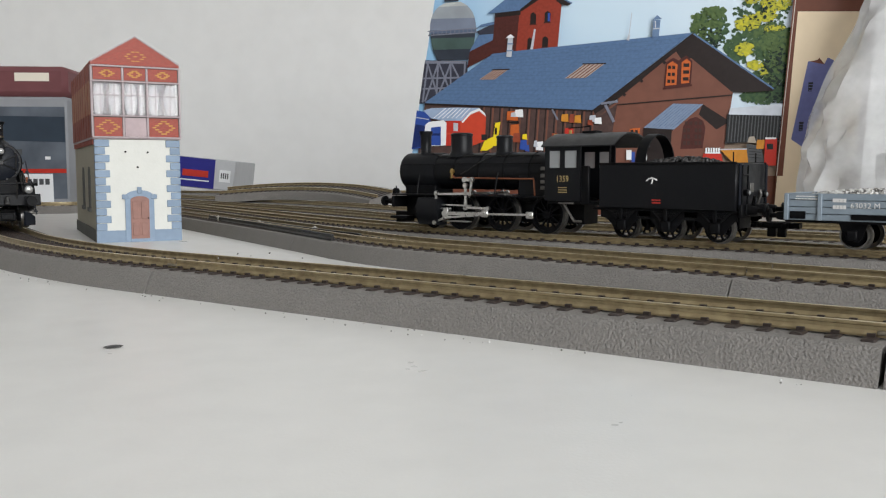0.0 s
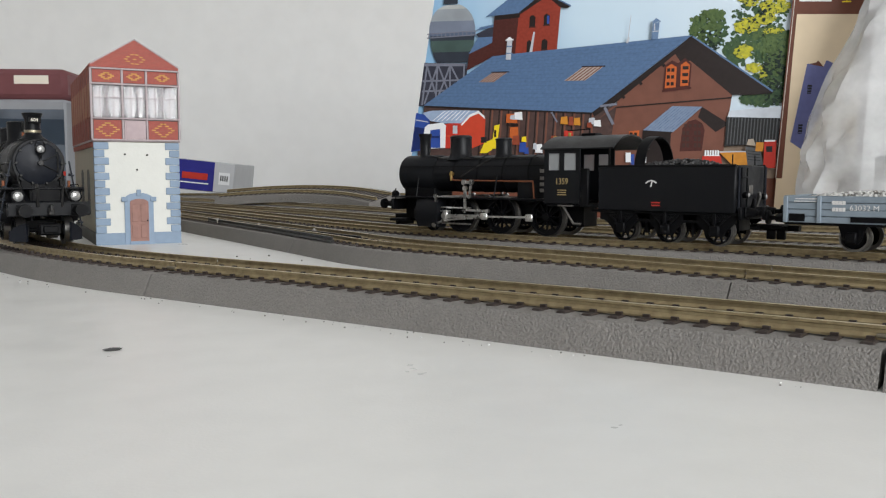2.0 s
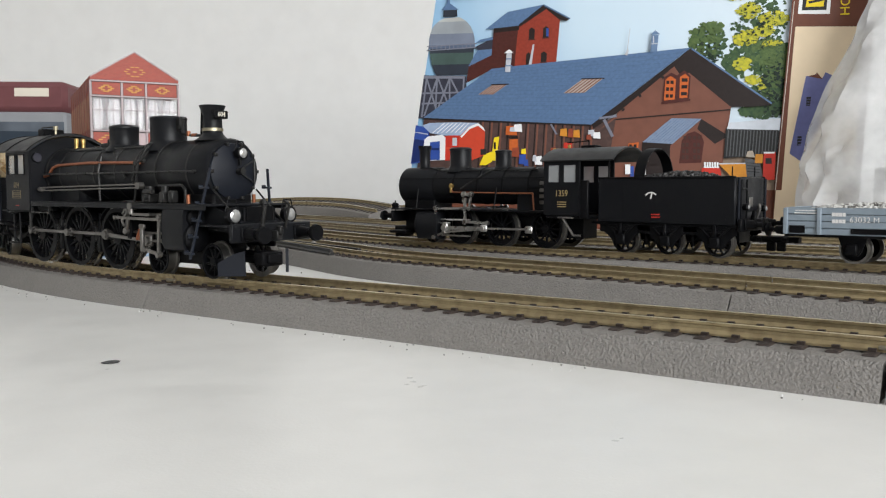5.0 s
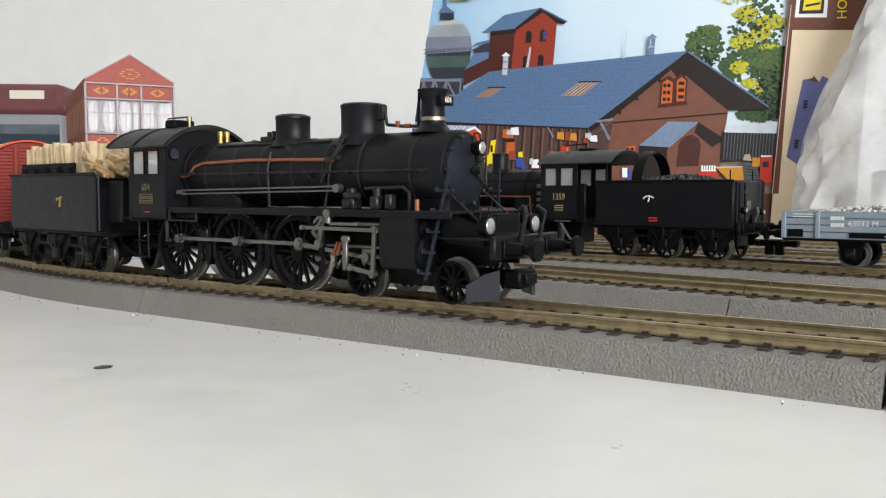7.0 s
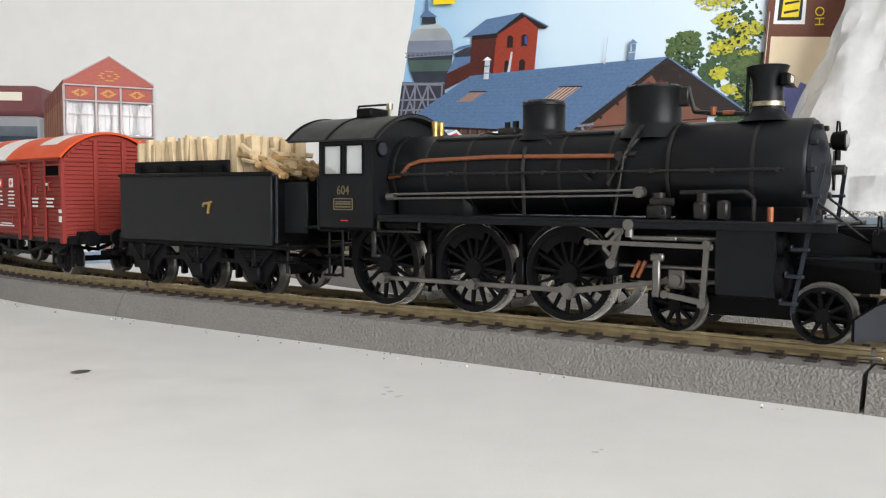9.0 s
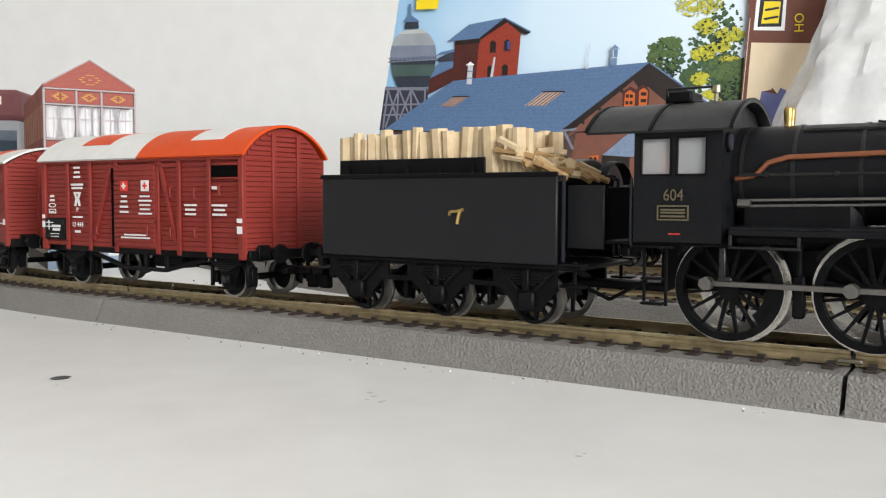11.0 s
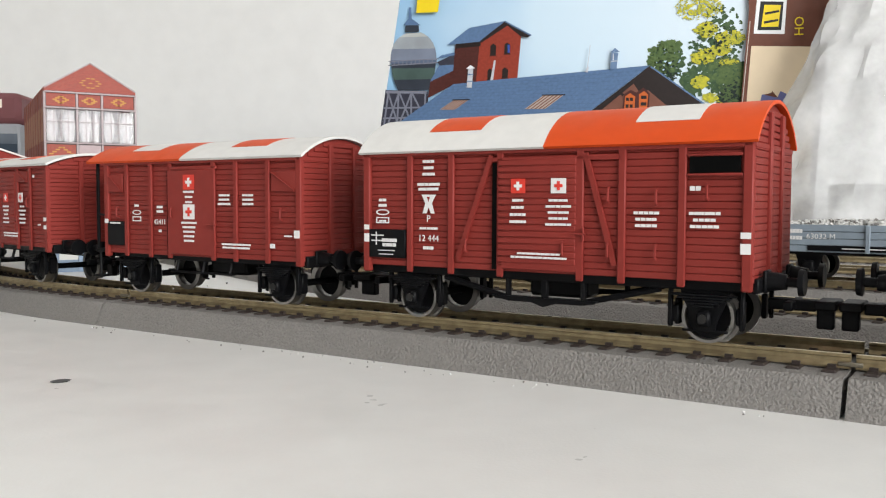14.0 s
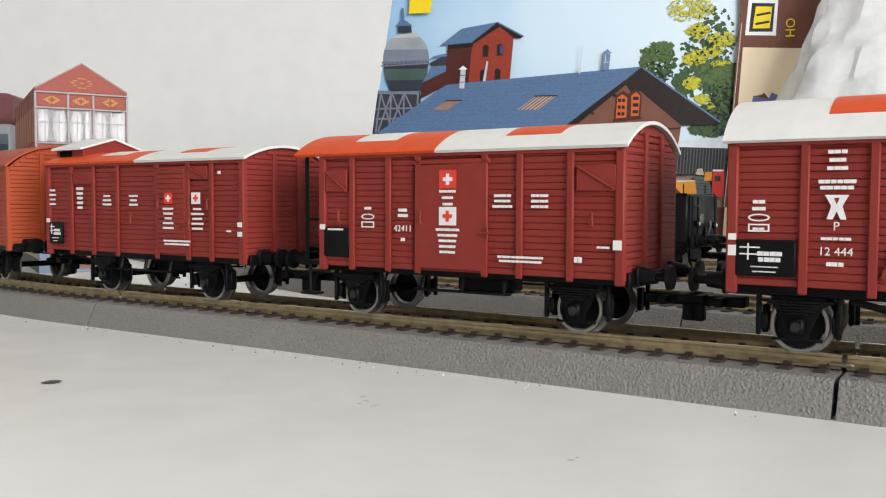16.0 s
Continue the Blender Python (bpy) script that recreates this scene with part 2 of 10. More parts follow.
structure("floor", Geo().box(-2.3, 2.7, -1.6, 2.15, -0.80, -0.74), FLOOR, "brown wooden floor under the desk", "floor")

desk = thing("desk", "large white laminate desk carrying a model railway", "desk")
part("desktop", Geo().soft(-1.9, 2.2, -0.35, 2.04, -0.03, 0.0, 0.002), DESK, desk)
for lx in (-1.8, 2.1):
    for ly in (-0.25, 1.9):
        part("leg", Geo().soft(lx - 0.03, lx + 0.03, ly - 0.03, ly + 0.03, -0.74, -0.031, 0.004), DESK, desk)

# small dark chip and crumbs of ballast that lie on the desk
chip = part("paint_chip", Geo().lathe([(0.0, 0.0014), (0.0003, 0.0019), (0.0005, 0.0011)], (0, 0, 0), "z", 9), material("flake_grey", (0.05, 0.05, 0.05), 0.5, grain=0.4, scale=900))
tagged(chip, "small dark flake lying flat on the white desk", "flake").matrix_basis = at(pose(-0.0785, 0.2030, 0.0, 0, 0, 30)) @ Matrix.Diagonal((1.25, 0.8, 1, 1))
rng = random.Random(5)
crumbs, pale = Geo(), Geo()
for i in range(80):
    s, k = rng.uniform(-0.10, 0.24), rng.gauss(-0.0275, 0.0022)
    p, d = front_line(s)
    q = p + Vector((d.y, -d.x)) * k
    r = rng.uniform(0.0001, 0.00026)
    (crumbs if rng.random() < 0.6 else pale).soft(q.x - r, q.x + r, q.y - r, q.y + r, 0.0, 1.6 * r, r * 0.5)
for i in range(40):
    x, y, r = rng.uniform(-0.16, -0.05), rng.uniform(0.35, 0.45), rng.uniform(0.0002, 0.0006)
    if (Vector((x, y)) - START).dot(AWAY) > 0.03:
        crumbs.soft(x - r, x + r, y - r, y + r, 0.0, 1.6 * r, r * 0.5)
tagged(part("ballast_crumbs", crumbs, BED), "dark crumbs of ballast scattered on the white desk", "crumbs", "", "stuff")
tagged(part("dust_crumbs", pale, WHITE), "pale specks of dust along the track edge", "dust", "", "stuff")


# ---- tracks on grey rubber ballast ----
BED_PROFILE = [(-0.0232, 0.0), (-0.0200, 0.0068), (-0.0194, 0.0075), (0.0194, 0.0075), (0.0200, 0.0068), (0.0232, 0.0)]
RAIL_PROFILE = [(-0.0011, 0.0079), (-0.0011, 0.0084), (-0.0003, 0.0092), (-0.0003, 0.0100), (-0.0006, 0.0102), (-0.0006, 0.0108),
                (0.0006, 0.0108), (0.0006, 0.0102), (0.0003, 0.0100), (0.0003, 0.0092), (0.0011, 0.0084), (0.0011, 0.0079)]
HEAD_PROFILE = [(-0.00056, 0.01078), (-0.00050, 0.01086), (0.00050, 0.01086), (0.00056, 0.01078)]
SLEEPER_G = Geo().soft(-0.0014, 0.0014, -0.0150, 0.0150, 0.0068, 0.0080, 0.0003)
for sy in (-1, 1):
    for cx in (-1, 1):
        SLEEPER_G.box(-0.0008, 0.0008, sy * GAUGE + cx * 0.0016 - 0.0005, sy * GAUGE + cx * 0.0016 + 0.0005, 0.0080, 0.0087)
SLEEPER_MESH = SLEEPER_G.mesh("sleeper")
SLEEPER_MESH.materials.append(SLEEPER)


def sweep(line, profile, off=0.0, lift=0.0, rise=0.0):
    g = Geo()
    k = len(profile)
    rings = []
    for j, (p, d) in enumerate(line):
        n = Vector((d.y, -d.x))
        rings += [(p.x + n.x * (o + off), p.y + n.y * (o + off), z + lift + rise * j / len(line)) for o, z in profile]
    fs = []
    for j in range(len(line) - 1):
        fs += [(j * k + i, j * k + (i + 1) % k, (j + 1) * k + (i + 1) % k, (j + 1) * k + i) for i in range(k)]
    fs += [tuple(range(k)), tuple(range((len(line) - 1) * k, len(line) * k))]
    return g.add(rings, fs)


def track(line, label, lift=0.0, pieces=True, rise=0.0):
    """A length of track: ballast bed, two rails and its sleepers."""
    t = thing("track", label, "track", "model railway tracks")
    part("ballast_bed", sweep(line, BED_PROFILE, 0.0, lift, rise), BED, t, "grey textured rubber ballast")
    for side in (-GAUGE, GAUGE):
        rail = part("rail", sweep(line, RAIL_PROFILE, side, lift, rise), RAIL, t, "browned nickel-silver rail")
        part("rail_head", sweep(line, HEAD_PROFILE, side, lift, rise), RAILHEAD, rail, "polished rail head")
    rest = Geo()
    for j, (p, d) in enumerate(line[:-1]):
        m = pose(p.x + d.x * 0.0034, p.y + d.y * 0.0034, lift + rise * j / len(line), 0, 0, math.degrees(math.atan2(d.y, d.x)))
        if pieces:
            ob = new("sleeper", SLEEPER_MESH)
            ob.parent, ob.matrix_basis = t, at(m)
        else:
            rest.soft(-0.0014, 0.0014, -0.0150, 0.0150, 0.0068, 0.0080, 0.0003, m)
    if not pieces:
        tagged(part("sleepers", rest, SLEEPER, t), kind="stuff")
    return t


def front_piece(s0, s1):
    n = max(2, round((s1 - s0) / 0.0069))
    return [front_line(s0 + (s1 - s0) * i / n) for i in range(n + 1)]


for s0, s1, word in ((-0.338, -0.1134, "straight"), (-0.1124, 0.1160, "straight"), (0.1172, 0.345, "gently curved"), (0.3456, 0.575, "gently curved"), (0.5756, 1.2, "long")):
    piece = track(front_piece(s0, s1), word + " track piece with brown sleepers on grey ballast", 0.0, s1 < 0.5)
    if s0 > -0.3 and s1 < 0.6:
        p, d = front_line(s0)
        for side in (-1, 1):
            m = pose(p.x + d.y * side * (GAUGE + 0.0012), p.y - d.x * side * (GAUGE + 0.0012), 0, 0, 0, math.degrees(math.atan2(d.y, d.x)))
            part("rail_joiner", Geo().soft(-0.0024, 0.0024, -0.0005, 0.0005, 0.0084, 0.0093, 0.0002, m), JOINER, piece, "dull metal rail joiner")

YARD_A = smooth_line([(0.46, -0.02), (0.30, 0.115), (0.134, 0.262), (0.094, 0.300), (0.052, 0.340), (-0.016, 0.405), (-0.062, 0.476), (-0.146, 0.612), (-0.25, 0.78), (-0.36, 0.95)])
cut = min(range(len(YARD_A)), key=lambda i: (YARD_A[i][0] - Vector((0.108, 0.287))).length)
cut2 = min(range(len(YARD_A)), key=lambda i: (YARD_A[i][0] - Vector((-0.062, 0.476))).length)
track(YARD_A[:cut + 1], "straight yard track on grey ballast")
track([(p + (d * 0.0006 if i == 0 else d * 0), d) for i, (p, d) in enumerate(YARD_A[cut:cut2 + 1])], "curving yard track on grey ballast")
track([(p + (d * 0.0006 if i == 0 else d * 0), d) for i, (p, d) in enumerate(YARD_A[cut2:])], "yard track leading to a turnout on grey ballast")
turnout = bpy.data.objects[[o.name for o in scene.objects if o.get("label") == "yard track leading to a turnout on grey ballast"][0]]
for pts in (((-0.1750, 0.6420), (-0.1561, 0.6085), (-0.1012, 0.5149), (-0.0531, 0.4297)), ((-0.1420, 0.5960), (-0.1270, 0.5714), (-0.0778, 0.4931), (-0.0407, 0.4376))):
    part("turnout_rail", sweep(smooth_line(pts), RAIL_PROFILE), RAILBLACK, turnout, "blackened turnout rail")
for px, py in ((-0.1561, 0.6060), (-0.0716, 0.4860), (-0.1150, 0.5450)):
    part("rail_pin", Geo().soft(px - 0.0006, px + 0.0006, py - 0.0006, py + 0.0006, 0.0080, 0.0118, 0.0002).soft(px - 0.0014, px + 0.0014, py - 0.0005, py + 0.0005, 0.0106, 0.0112, 0.0002), SILVER, turnout, "bright metal pin")
YARD_B = smooth_line([(0.52, 0.080), (0.30, 0.244), (0.168, 0.345), (0.129, 0.379), (0.060, 0.428), (0.008, 0.476), (-0.04, 0.530), (-0.10, 0.618), (-0.165, 0.722), (-0.28, 0.905)])
track(YARD_B, "yard track that carries a black locomotive and tender", 0.0008)
YARD_C = smooth_line([(0.60, 0.135), (0.36, 0.305), (0.186, 0.437), (0.08, 0.520), (-0.01, 0.600), (-0.09, 0.720), (-0.16, 0.815), (-0.29, 0.97), (-0.5, 1.2)])
track(YARD_C, "rear yard track on grey ballast", 0.0004, False)
YARD_D = smooth_line([(0.70, 0.20), (0.45, 0.37), (0.22, 0.53), (0.08, 0.64), (-0.02, 0.77), (-0.11, 0.90), (-0.24, 1.06), (-0.45, 1.30)])
track(YARD_D, "rearmost yard track on grey ballast", 0.0, False)
LOOSE = smooth_line([(-0.058, 0.899), (-0.098, 0.948), (-0.146, 0.988), (-0.200, 1.018), (-0.260, 1.038)])
loose = track(LOOSE, "loose curved track piece leaning tilted on another one", 0.0, False)
hinge, axis = Vector((-0.075, 0.900, 0.0)) * K, Vector((-0.17, 0.115, 0.0))
loose.matrix_basis = Matrix.Translation(hinge + Vector((0, 0, 0.0088 * K))) @ Matrix.Rotation(math.radians(-15), 4, axis) @ Matrix.Translation(-hinge)
UNDER = smooth_line([(-0.075, 0.968), (-0.122, 1.014), (-0.170, 1.042), (-0.225, 1.062)])
track(UNDER, "loose curved track piece under another one", 0.0110, False)
BACK = smooth_line([(-0.95, 1.55), (-0.55, 1.50), (-0.30, 1.47), (-0.05, 1.50)])
track(BACK, "spare track lying at the back of the desk", 0.0, False)
SIDE = smooth_line([(-0.95, 0.98), (-0.62, 0.93), (-0.42, 0.90), (-0.36, 0.95)])
track(SIDE, "track running past behind the signal box", 0.0, False)

# black block added for the shade of a notch in the ballast's side
clip = part("bed_clip", Geo().prism([(-0.0022, 0.0), (0.0022, 0.0), (0.0012, 0.0030), (-0.0012, 0.0030)], -0.0012, 0.0012), DARK)
tagged(clip, "small black block as the dark notch in the grey ballast's foot", "clip").matrix_basis = at(pose(-0.0885, 0.4800, 0.0, 0, 0, -55))

# ---- the big picture box behind the yard ----
def flat(name, colour, rough=0.35, grain=0.0, scale=150.0, second=None):
    return material(name, colour, rough + 0.1, grain=grain, scale=scale, second=second, spec=0.2)


def printed_sky():
    """A sky printed from deep blue on one side to pale haze on the other."""
    m = flat("print_sky", (0.17, 0.40, 0.64))
    nt = m.node_tree
    co, sep = nt.nodes.new("ShaderNodeTexCoord"), nt.nodes.new("ShaderNodeSeparateXYZ")
    r, ramp = nt.nodes.new("ShaderNodeMapRange"), nt.nodes.new("ShaderNodeValToRGB")
    n = nt.nodes.new("ShaderNodeTexNoise")
    n.inputs["Scale"].default_value = 14.0
    r.inputs["From Min"].default_value, r.inputs["From Max"].default_value = 0.02, 0.33
    r.inputs["To Max"].default_value = 0.85
    add = nt.nodes.new("ShaderNodeMath")
    add.operation = "MULTIPLY_ADD"
    add.inputs[1].default_value = 0.30
    ramp.color_ramp.elements[0].color, ramp.color_ramp.elements[1].color = (0.15, 0.38, 0.64, 1), (0.64, 0.73, 0.80, 1)
    mid = ramp.color_ramp.elements.new(0.55)
    mid.color = (0.54, 0.68, 0.79, 1)
    nt.links.new(co.outputs["Object"], sep.inputs[0])
    nt.links.new(sep.outputs["X"], r.inputs["Value"])
    nt.links.new(co.outputs["Object"], n.inputs["Vector"])
    nt.links.new(n.outputs["Fac"], add.inputs[0])
    nt.links.new(r.outputs["Result"], add.inputs[2])
    nt.links.new(add.outputs[0], ramp.inputs["Fac"])
    nt.links.new(ramp.outputs["Color"], nt.nodes["Principled BSDF"].inputs["Base Color"])
    return m


PRINT = {"sky": printed_sky()}
for word, colour, grain, scale in (
        ("slate", (0.098, 0.172, 0.310), 0.35, 400), ("slate2", (0.082, 0.146, 0.265), 0.3, 400), ("slate3", (0.20, 0.26, 0.37), 0.4, 400),
        ("brick", (0.28, 0.042, 0.024), 0.45, 420), ("darkbrick", (0.075, 0.020, 0.016), 0.5, 420), ("dark", (0.020, 0.013, 0.012), 0.4, 300),
        ("brown", (0.178, 0.072, 0.049), 0.30, 120), ("planks", (0.085, 0.050, 0.044), 0.6, 250), ("steel", (0.14, 0.22, 0.36), 0.5, 300),
        ("light", (0.50, 0.52, 0.57), 0.3, 300), ("glaze", (0.42, 0.34, 0.30), 0.3, 300), ("pane", (0.055, 0.026, 0.020), 0.3, 300),
        ("orange", (0.52, 0.115, 0.025), 0.3, 400), ("amber", (0.58, 0.24, 0.03), 0.4, 250), ("red", (0.50, 0.035, 0.022), 0.3, 200)):
    PRINT[word] = flat("print_" + word, colour, 0.35, grain, scale)
for word, colour, grain, scale in (
        ("red2", (0.56, 0.060, 0.028), 0.25, 150), ("redbrown", (0.28, 0.060, 0.030), 0.5, 250), ("blue", (0.03, 0.075, 0.33), 0.4, 200), ("navy", (0.012, 0.025, 0.12), 0.4, 200),
        ("roofblue", (0.33, 0.42, 0.58), 0.4, 200), ("paleroof", (0.58, 0.62, 0.68), 0.3, 120), ("white", (0.76, 0.77, 0.78), 0.0, 100), ("yellow", (0.80, 0.60, 0.02), 0.1, 200),
        ("cream", (0.74, 0.60, 0.42), 0.12, 80), ("choc", (0.14, 0.048, 0.028), 0.2, 200), ("violet", (0.125, 0.135, 0.30), 0.3, 200), ("paper", (0.55, 0.50, 0.45), 0.5, 300),
        ("grey", (0.085, 0.088, 0.092), 0.5, 300), ("black", (0.018, 0.018, 0.019), 0.0, 100), ("ground", (0.30, 0.22, 0.16), 0.5, 150), ("drum", (0.42, 0.36, 0.29), 0.3, 200)):
    PRINT[word] = flat("print_" + word, colour, 0.35, grain, scale)
for word, colour, grain, scale in (
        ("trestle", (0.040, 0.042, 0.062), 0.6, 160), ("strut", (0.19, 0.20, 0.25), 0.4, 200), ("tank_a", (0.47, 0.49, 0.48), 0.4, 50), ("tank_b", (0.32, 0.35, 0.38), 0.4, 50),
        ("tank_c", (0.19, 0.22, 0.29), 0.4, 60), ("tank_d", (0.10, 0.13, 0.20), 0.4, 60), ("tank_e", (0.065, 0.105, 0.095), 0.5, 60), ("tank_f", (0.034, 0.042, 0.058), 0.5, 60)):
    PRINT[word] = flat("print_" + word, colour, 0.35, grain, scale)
PRINT["leaf"] = flat("print_leaf", (0.026, 0.062, 0.028), 0.35, 0.8, 380, (0.075, 0.125, 0.045))
PRINT["moss"] = flat("print_moss", (0.095, 0.145, 0.045), 0.35, 0.8, 380, (0.045, 0.085, 0.03))
PRINT["shade"] = flat("print_shade", (0.010, 0.024, 0.016), 0.35, 0.5, 380)
PRINT["skypatch"] = flat("print_skypatch", (0.42, 0.56, 0.68), 0.35)
PRINT["lime"] = flat("print_lime", (0.52, 0.47, 0.03), 0.35, 0.8, 380, (0.20, 0.24, 0.04))

big_box = thing("picture_box", "large cardboard kit box with a colour print of a goods shed", "box", m=pose(-0.0386, 0.90, 0, 0, 0, -13.23))
layer = [0]


def printed(name, mat, points, label=""):
    """A flat printed shape on the box's face, points in millimetres across and up."""
    layer[0] += 1
    y = -0.00010 - 0.000012 * layer[0]
    g = Geo()
    g.add([(a / 1000, y, z / 1000) for a, z in points], [tuple(range(len(points)))])
    return part(name, g, PRINT[mat], big_box, label, False)


blob = random.Random(3)


def printed_leaves(mat, a, z, ra, rz, n, size=3.2):
    """A loose cluster of printed leaf patches with gaps between them."""
    layer[0] += 6
    g = Geo()
    for i in range(n):
        t, f = blob.uniform(0, 6.283), math.sqrt(blob.random())
        x0, z0, r = a + ra * f * math.cos(t), z + rz * f * math.sin(t), size * blob.uniform(0.35, 1.0) * (1.15 - 0.4 * f)
        k, y = 9, -0.00010 - 0.000012 * layer[0] + 0.00006 * i / n
        g.add([((x0 + r * blob.uniform(0.45, 1.2) * math.cos(6.283 * j / k)) / 1000, y, (z0 + r * blob.uniform(0.4, 1.0) * math.sin(6.283 * j / k)) / 1000) for j in range(k)], [tuple(range(k))])
    part("printed_foliage", g, PRINT[mat], big_box, "", False)


body = Geo().prism([(0.0372, 0.2540), (0.4420, 0.2330), (0.4300, 0.0), (0.0005, 0.0)], 0.0, 0.055)
part("carton", body, PRINT["choc"], big_box, "brown cardboard carton", False)
printed("printed_sky", "sky", [(37.5, 253.6), (371.4, 235.4), (357.9, 38.4), (3.8, 38.3)])
printed("printed_ground", "ground", [(308.5, 68.4), (360.1, 71.2), (357.9, 38.4), (306.6, 38.4)])
# trees
printed_leaves("leaf", 352, 135, 20, 26, 150, 4.6)
printed_leaves("leaf", 346, 205, 20, 24, 70, 3.6)
printed_leaves("leaf", 295.9, 175.8, 16.3, 19, 224, 4.2)
printed_leaves("moss", 293.2, 179, 14.5, 16.8, 160)
printed_leaves("leaf", 317.7, 154, 8.4, 12.3, 96, 4.2)
printed_leaves("leaf", 341, 190.7, 24.2, 22.4, 128, 4.2)
printed_leaves("leaf", 330.6, 165.1, 14.5, 22.4, 128, 4.2)
printed_leaves("leaf", 352.6, 163.3, 18.1, 14.6, 288, 4.2)
printed_leaves("moss", 350.6, 165.4, 17.0, 13.4, 160)
printed_leaves("leaf", 359.2, 139.2, 10.9, 22.4, 224, 4.2)
printed_leaves("leaf", 345.5, 113.4, 20.5, 7.8, 192, 4.2)
printed_leaves("moss", 358, 148.6, 10.9, 16.8, 96)
printed_leaves("lime", 331.7, 204.5, 11.2, 7.3, 158, 2.1)
printed_leaves("lime", 353.8, 196.3, 13.4, 6.7, 158, 2.1)
printed_leaves("lime", 329.3, 179.7, 11.2, 7.3, 158, 2.1)
printed_leaves("lime", 345.1, 185.3, 10.1, 5, 88, 2.1)
printed_leaves("lime", 327.8, 155.8, 8.4, 6.2, 122, 2.1)
printed_leaves("lime", 337.2, 140.9, 7.8, 4.5, 88, 2.1)
printed_leaves("lime", 344.4, 134.4, 4.5, 2.8, 26, 2.1)
printed_leaves("lime", 352.4, 173.7, 9.0, 2.8, 52, 2.1)
printed_leaves("lime", 325.1, 225, 22.4, 11.2, 210, 2.1)
printed_leaves("moss", 301.7, 189.7, 8.4, 5.6, 64)
# water tank on its trestle
printed_leaves("moss", 352, 150, 15, 32, 110, 1.9)
printed_leaves("shade", 356, 132, 13, 26, 120, 2.2)
printed_leaves("shade", 297, 168, 11, 12, 50, 2.0)
printed_leaves("moss", 292, 180, 12, 14, 60, 1.8)
printed_leaves("skypatch", 296, 172, 13, 16, 16, 1.7)
printed_leaves("shade", 340, 190, 18, 22, 60, 1.8)
printed("printed_tank_shadow", "trestle", [(21.5, 154.2), (64.9, 151.8), (66.8, 112.3), (15.4, 111)])
printed("printed_strut", "strut", [(23.6, 152), (18.1, 112.2), (19.9, 111.9), (25.3, 151.7)])
printed("printed_strut", "strut", [(34.2, 151.6), (32.4, 115.3), (34.2, 115.1), (36, 151.5)])
printed("printed_strut", "strut", [(47.2, 151.2), (47.2, 120.6), (48.9, 120.6), (48.9, 151.1)])
printed("printed_strut", "strut", [(61.8, 150.8), (60.6, 128.3), (62.4, 128.2), (63.5, 150.7)])
printed("printed_strut", "strut", [(23.6, 150.5), (34.8, 114.9), (36.5, 115.4), (25.3, 150.9)])
printed("printed_strut", "strut", [(34.3, 150.7), (20.6, 113.4), (22.3, 112.8), (35.9, 150.1)])
printed("printed_strut", "strut", [(35.5, 150.1), (47.2, 120.3), (48.9, 120.9), (37.1, 150.6)])
printed("printed_strut", "strut", [(47.2, 150.4), (34.2, 118.9), (35.9, 118.3), (48.9, 149.7)])
printed("printed_strut", "strut", [(48.4, 149.6), (59.5, 127.9), (61.1, 128.6), (50, 150.4)])
printed("printed_strut", "strut", [(19.1, 135.2), (65, 135.2), (64.9, 136.9), (19.1, 136.9)])
printed("printed_strut", "strut", [(19.1, 124.9), (49.8, 125.4), (49.8, 127.1), (19, 126.6)])
printed("printed_trestle_beam", "strut", [(21.5, 153.6), (63.8, 152.4), (63.8, 149.6), (21.5, 150.8)])
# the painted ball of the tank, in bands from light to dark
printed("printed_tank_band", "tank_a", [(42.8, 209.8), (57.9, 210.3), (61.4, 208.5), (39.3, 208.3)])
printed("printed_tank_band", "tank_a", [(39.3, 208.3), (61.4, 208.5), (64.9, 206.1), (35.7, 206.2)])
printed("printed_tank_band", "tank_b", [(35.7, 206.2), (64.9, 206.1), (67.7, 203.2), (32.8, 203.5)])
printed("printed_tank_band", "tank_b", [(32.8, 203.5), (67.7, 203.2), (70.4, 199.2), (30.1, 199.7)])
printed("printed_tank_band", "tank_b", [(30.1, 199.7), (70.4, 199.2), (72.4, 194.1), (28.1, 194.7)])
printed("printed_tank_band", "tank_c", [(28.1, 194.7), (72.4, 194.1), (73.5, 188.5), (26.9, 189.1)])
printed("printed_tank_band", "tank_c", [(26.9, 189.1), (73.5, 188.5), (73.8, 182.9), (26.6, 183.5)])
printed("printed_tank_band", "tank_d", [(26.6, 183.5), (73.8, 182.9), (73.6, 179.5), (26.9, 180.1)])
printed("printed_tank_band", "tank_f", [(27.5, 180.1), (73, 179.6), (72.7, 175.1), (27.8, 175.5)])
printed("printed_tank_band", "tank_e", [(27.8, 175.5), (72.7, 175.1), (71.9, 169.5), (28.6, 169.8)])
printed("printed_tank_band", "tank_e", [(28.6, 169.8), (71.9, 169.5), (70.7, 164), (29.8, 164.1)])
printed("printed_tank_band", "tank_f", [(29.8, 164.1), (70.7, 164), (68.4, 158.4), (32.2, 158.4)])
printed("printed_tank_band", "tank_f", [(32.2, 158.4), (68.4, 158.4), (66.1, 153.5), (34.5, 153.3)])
printed("printed_gallery", "strut", [(24.5, 177.9), (75.3, 179.5), (75.3, 180.6), (24.5, 179)])
printed("printed_gallery", "strut", [(24.5, 182), (75.9, 183.5), (75.8, 184.3), (24.5, 182.8)])
printed("printed_gallery_post", "strut", [(25.9, 182.4), (25.9, 178.4), (26.6, 178.4), (26.6, 182.3)])
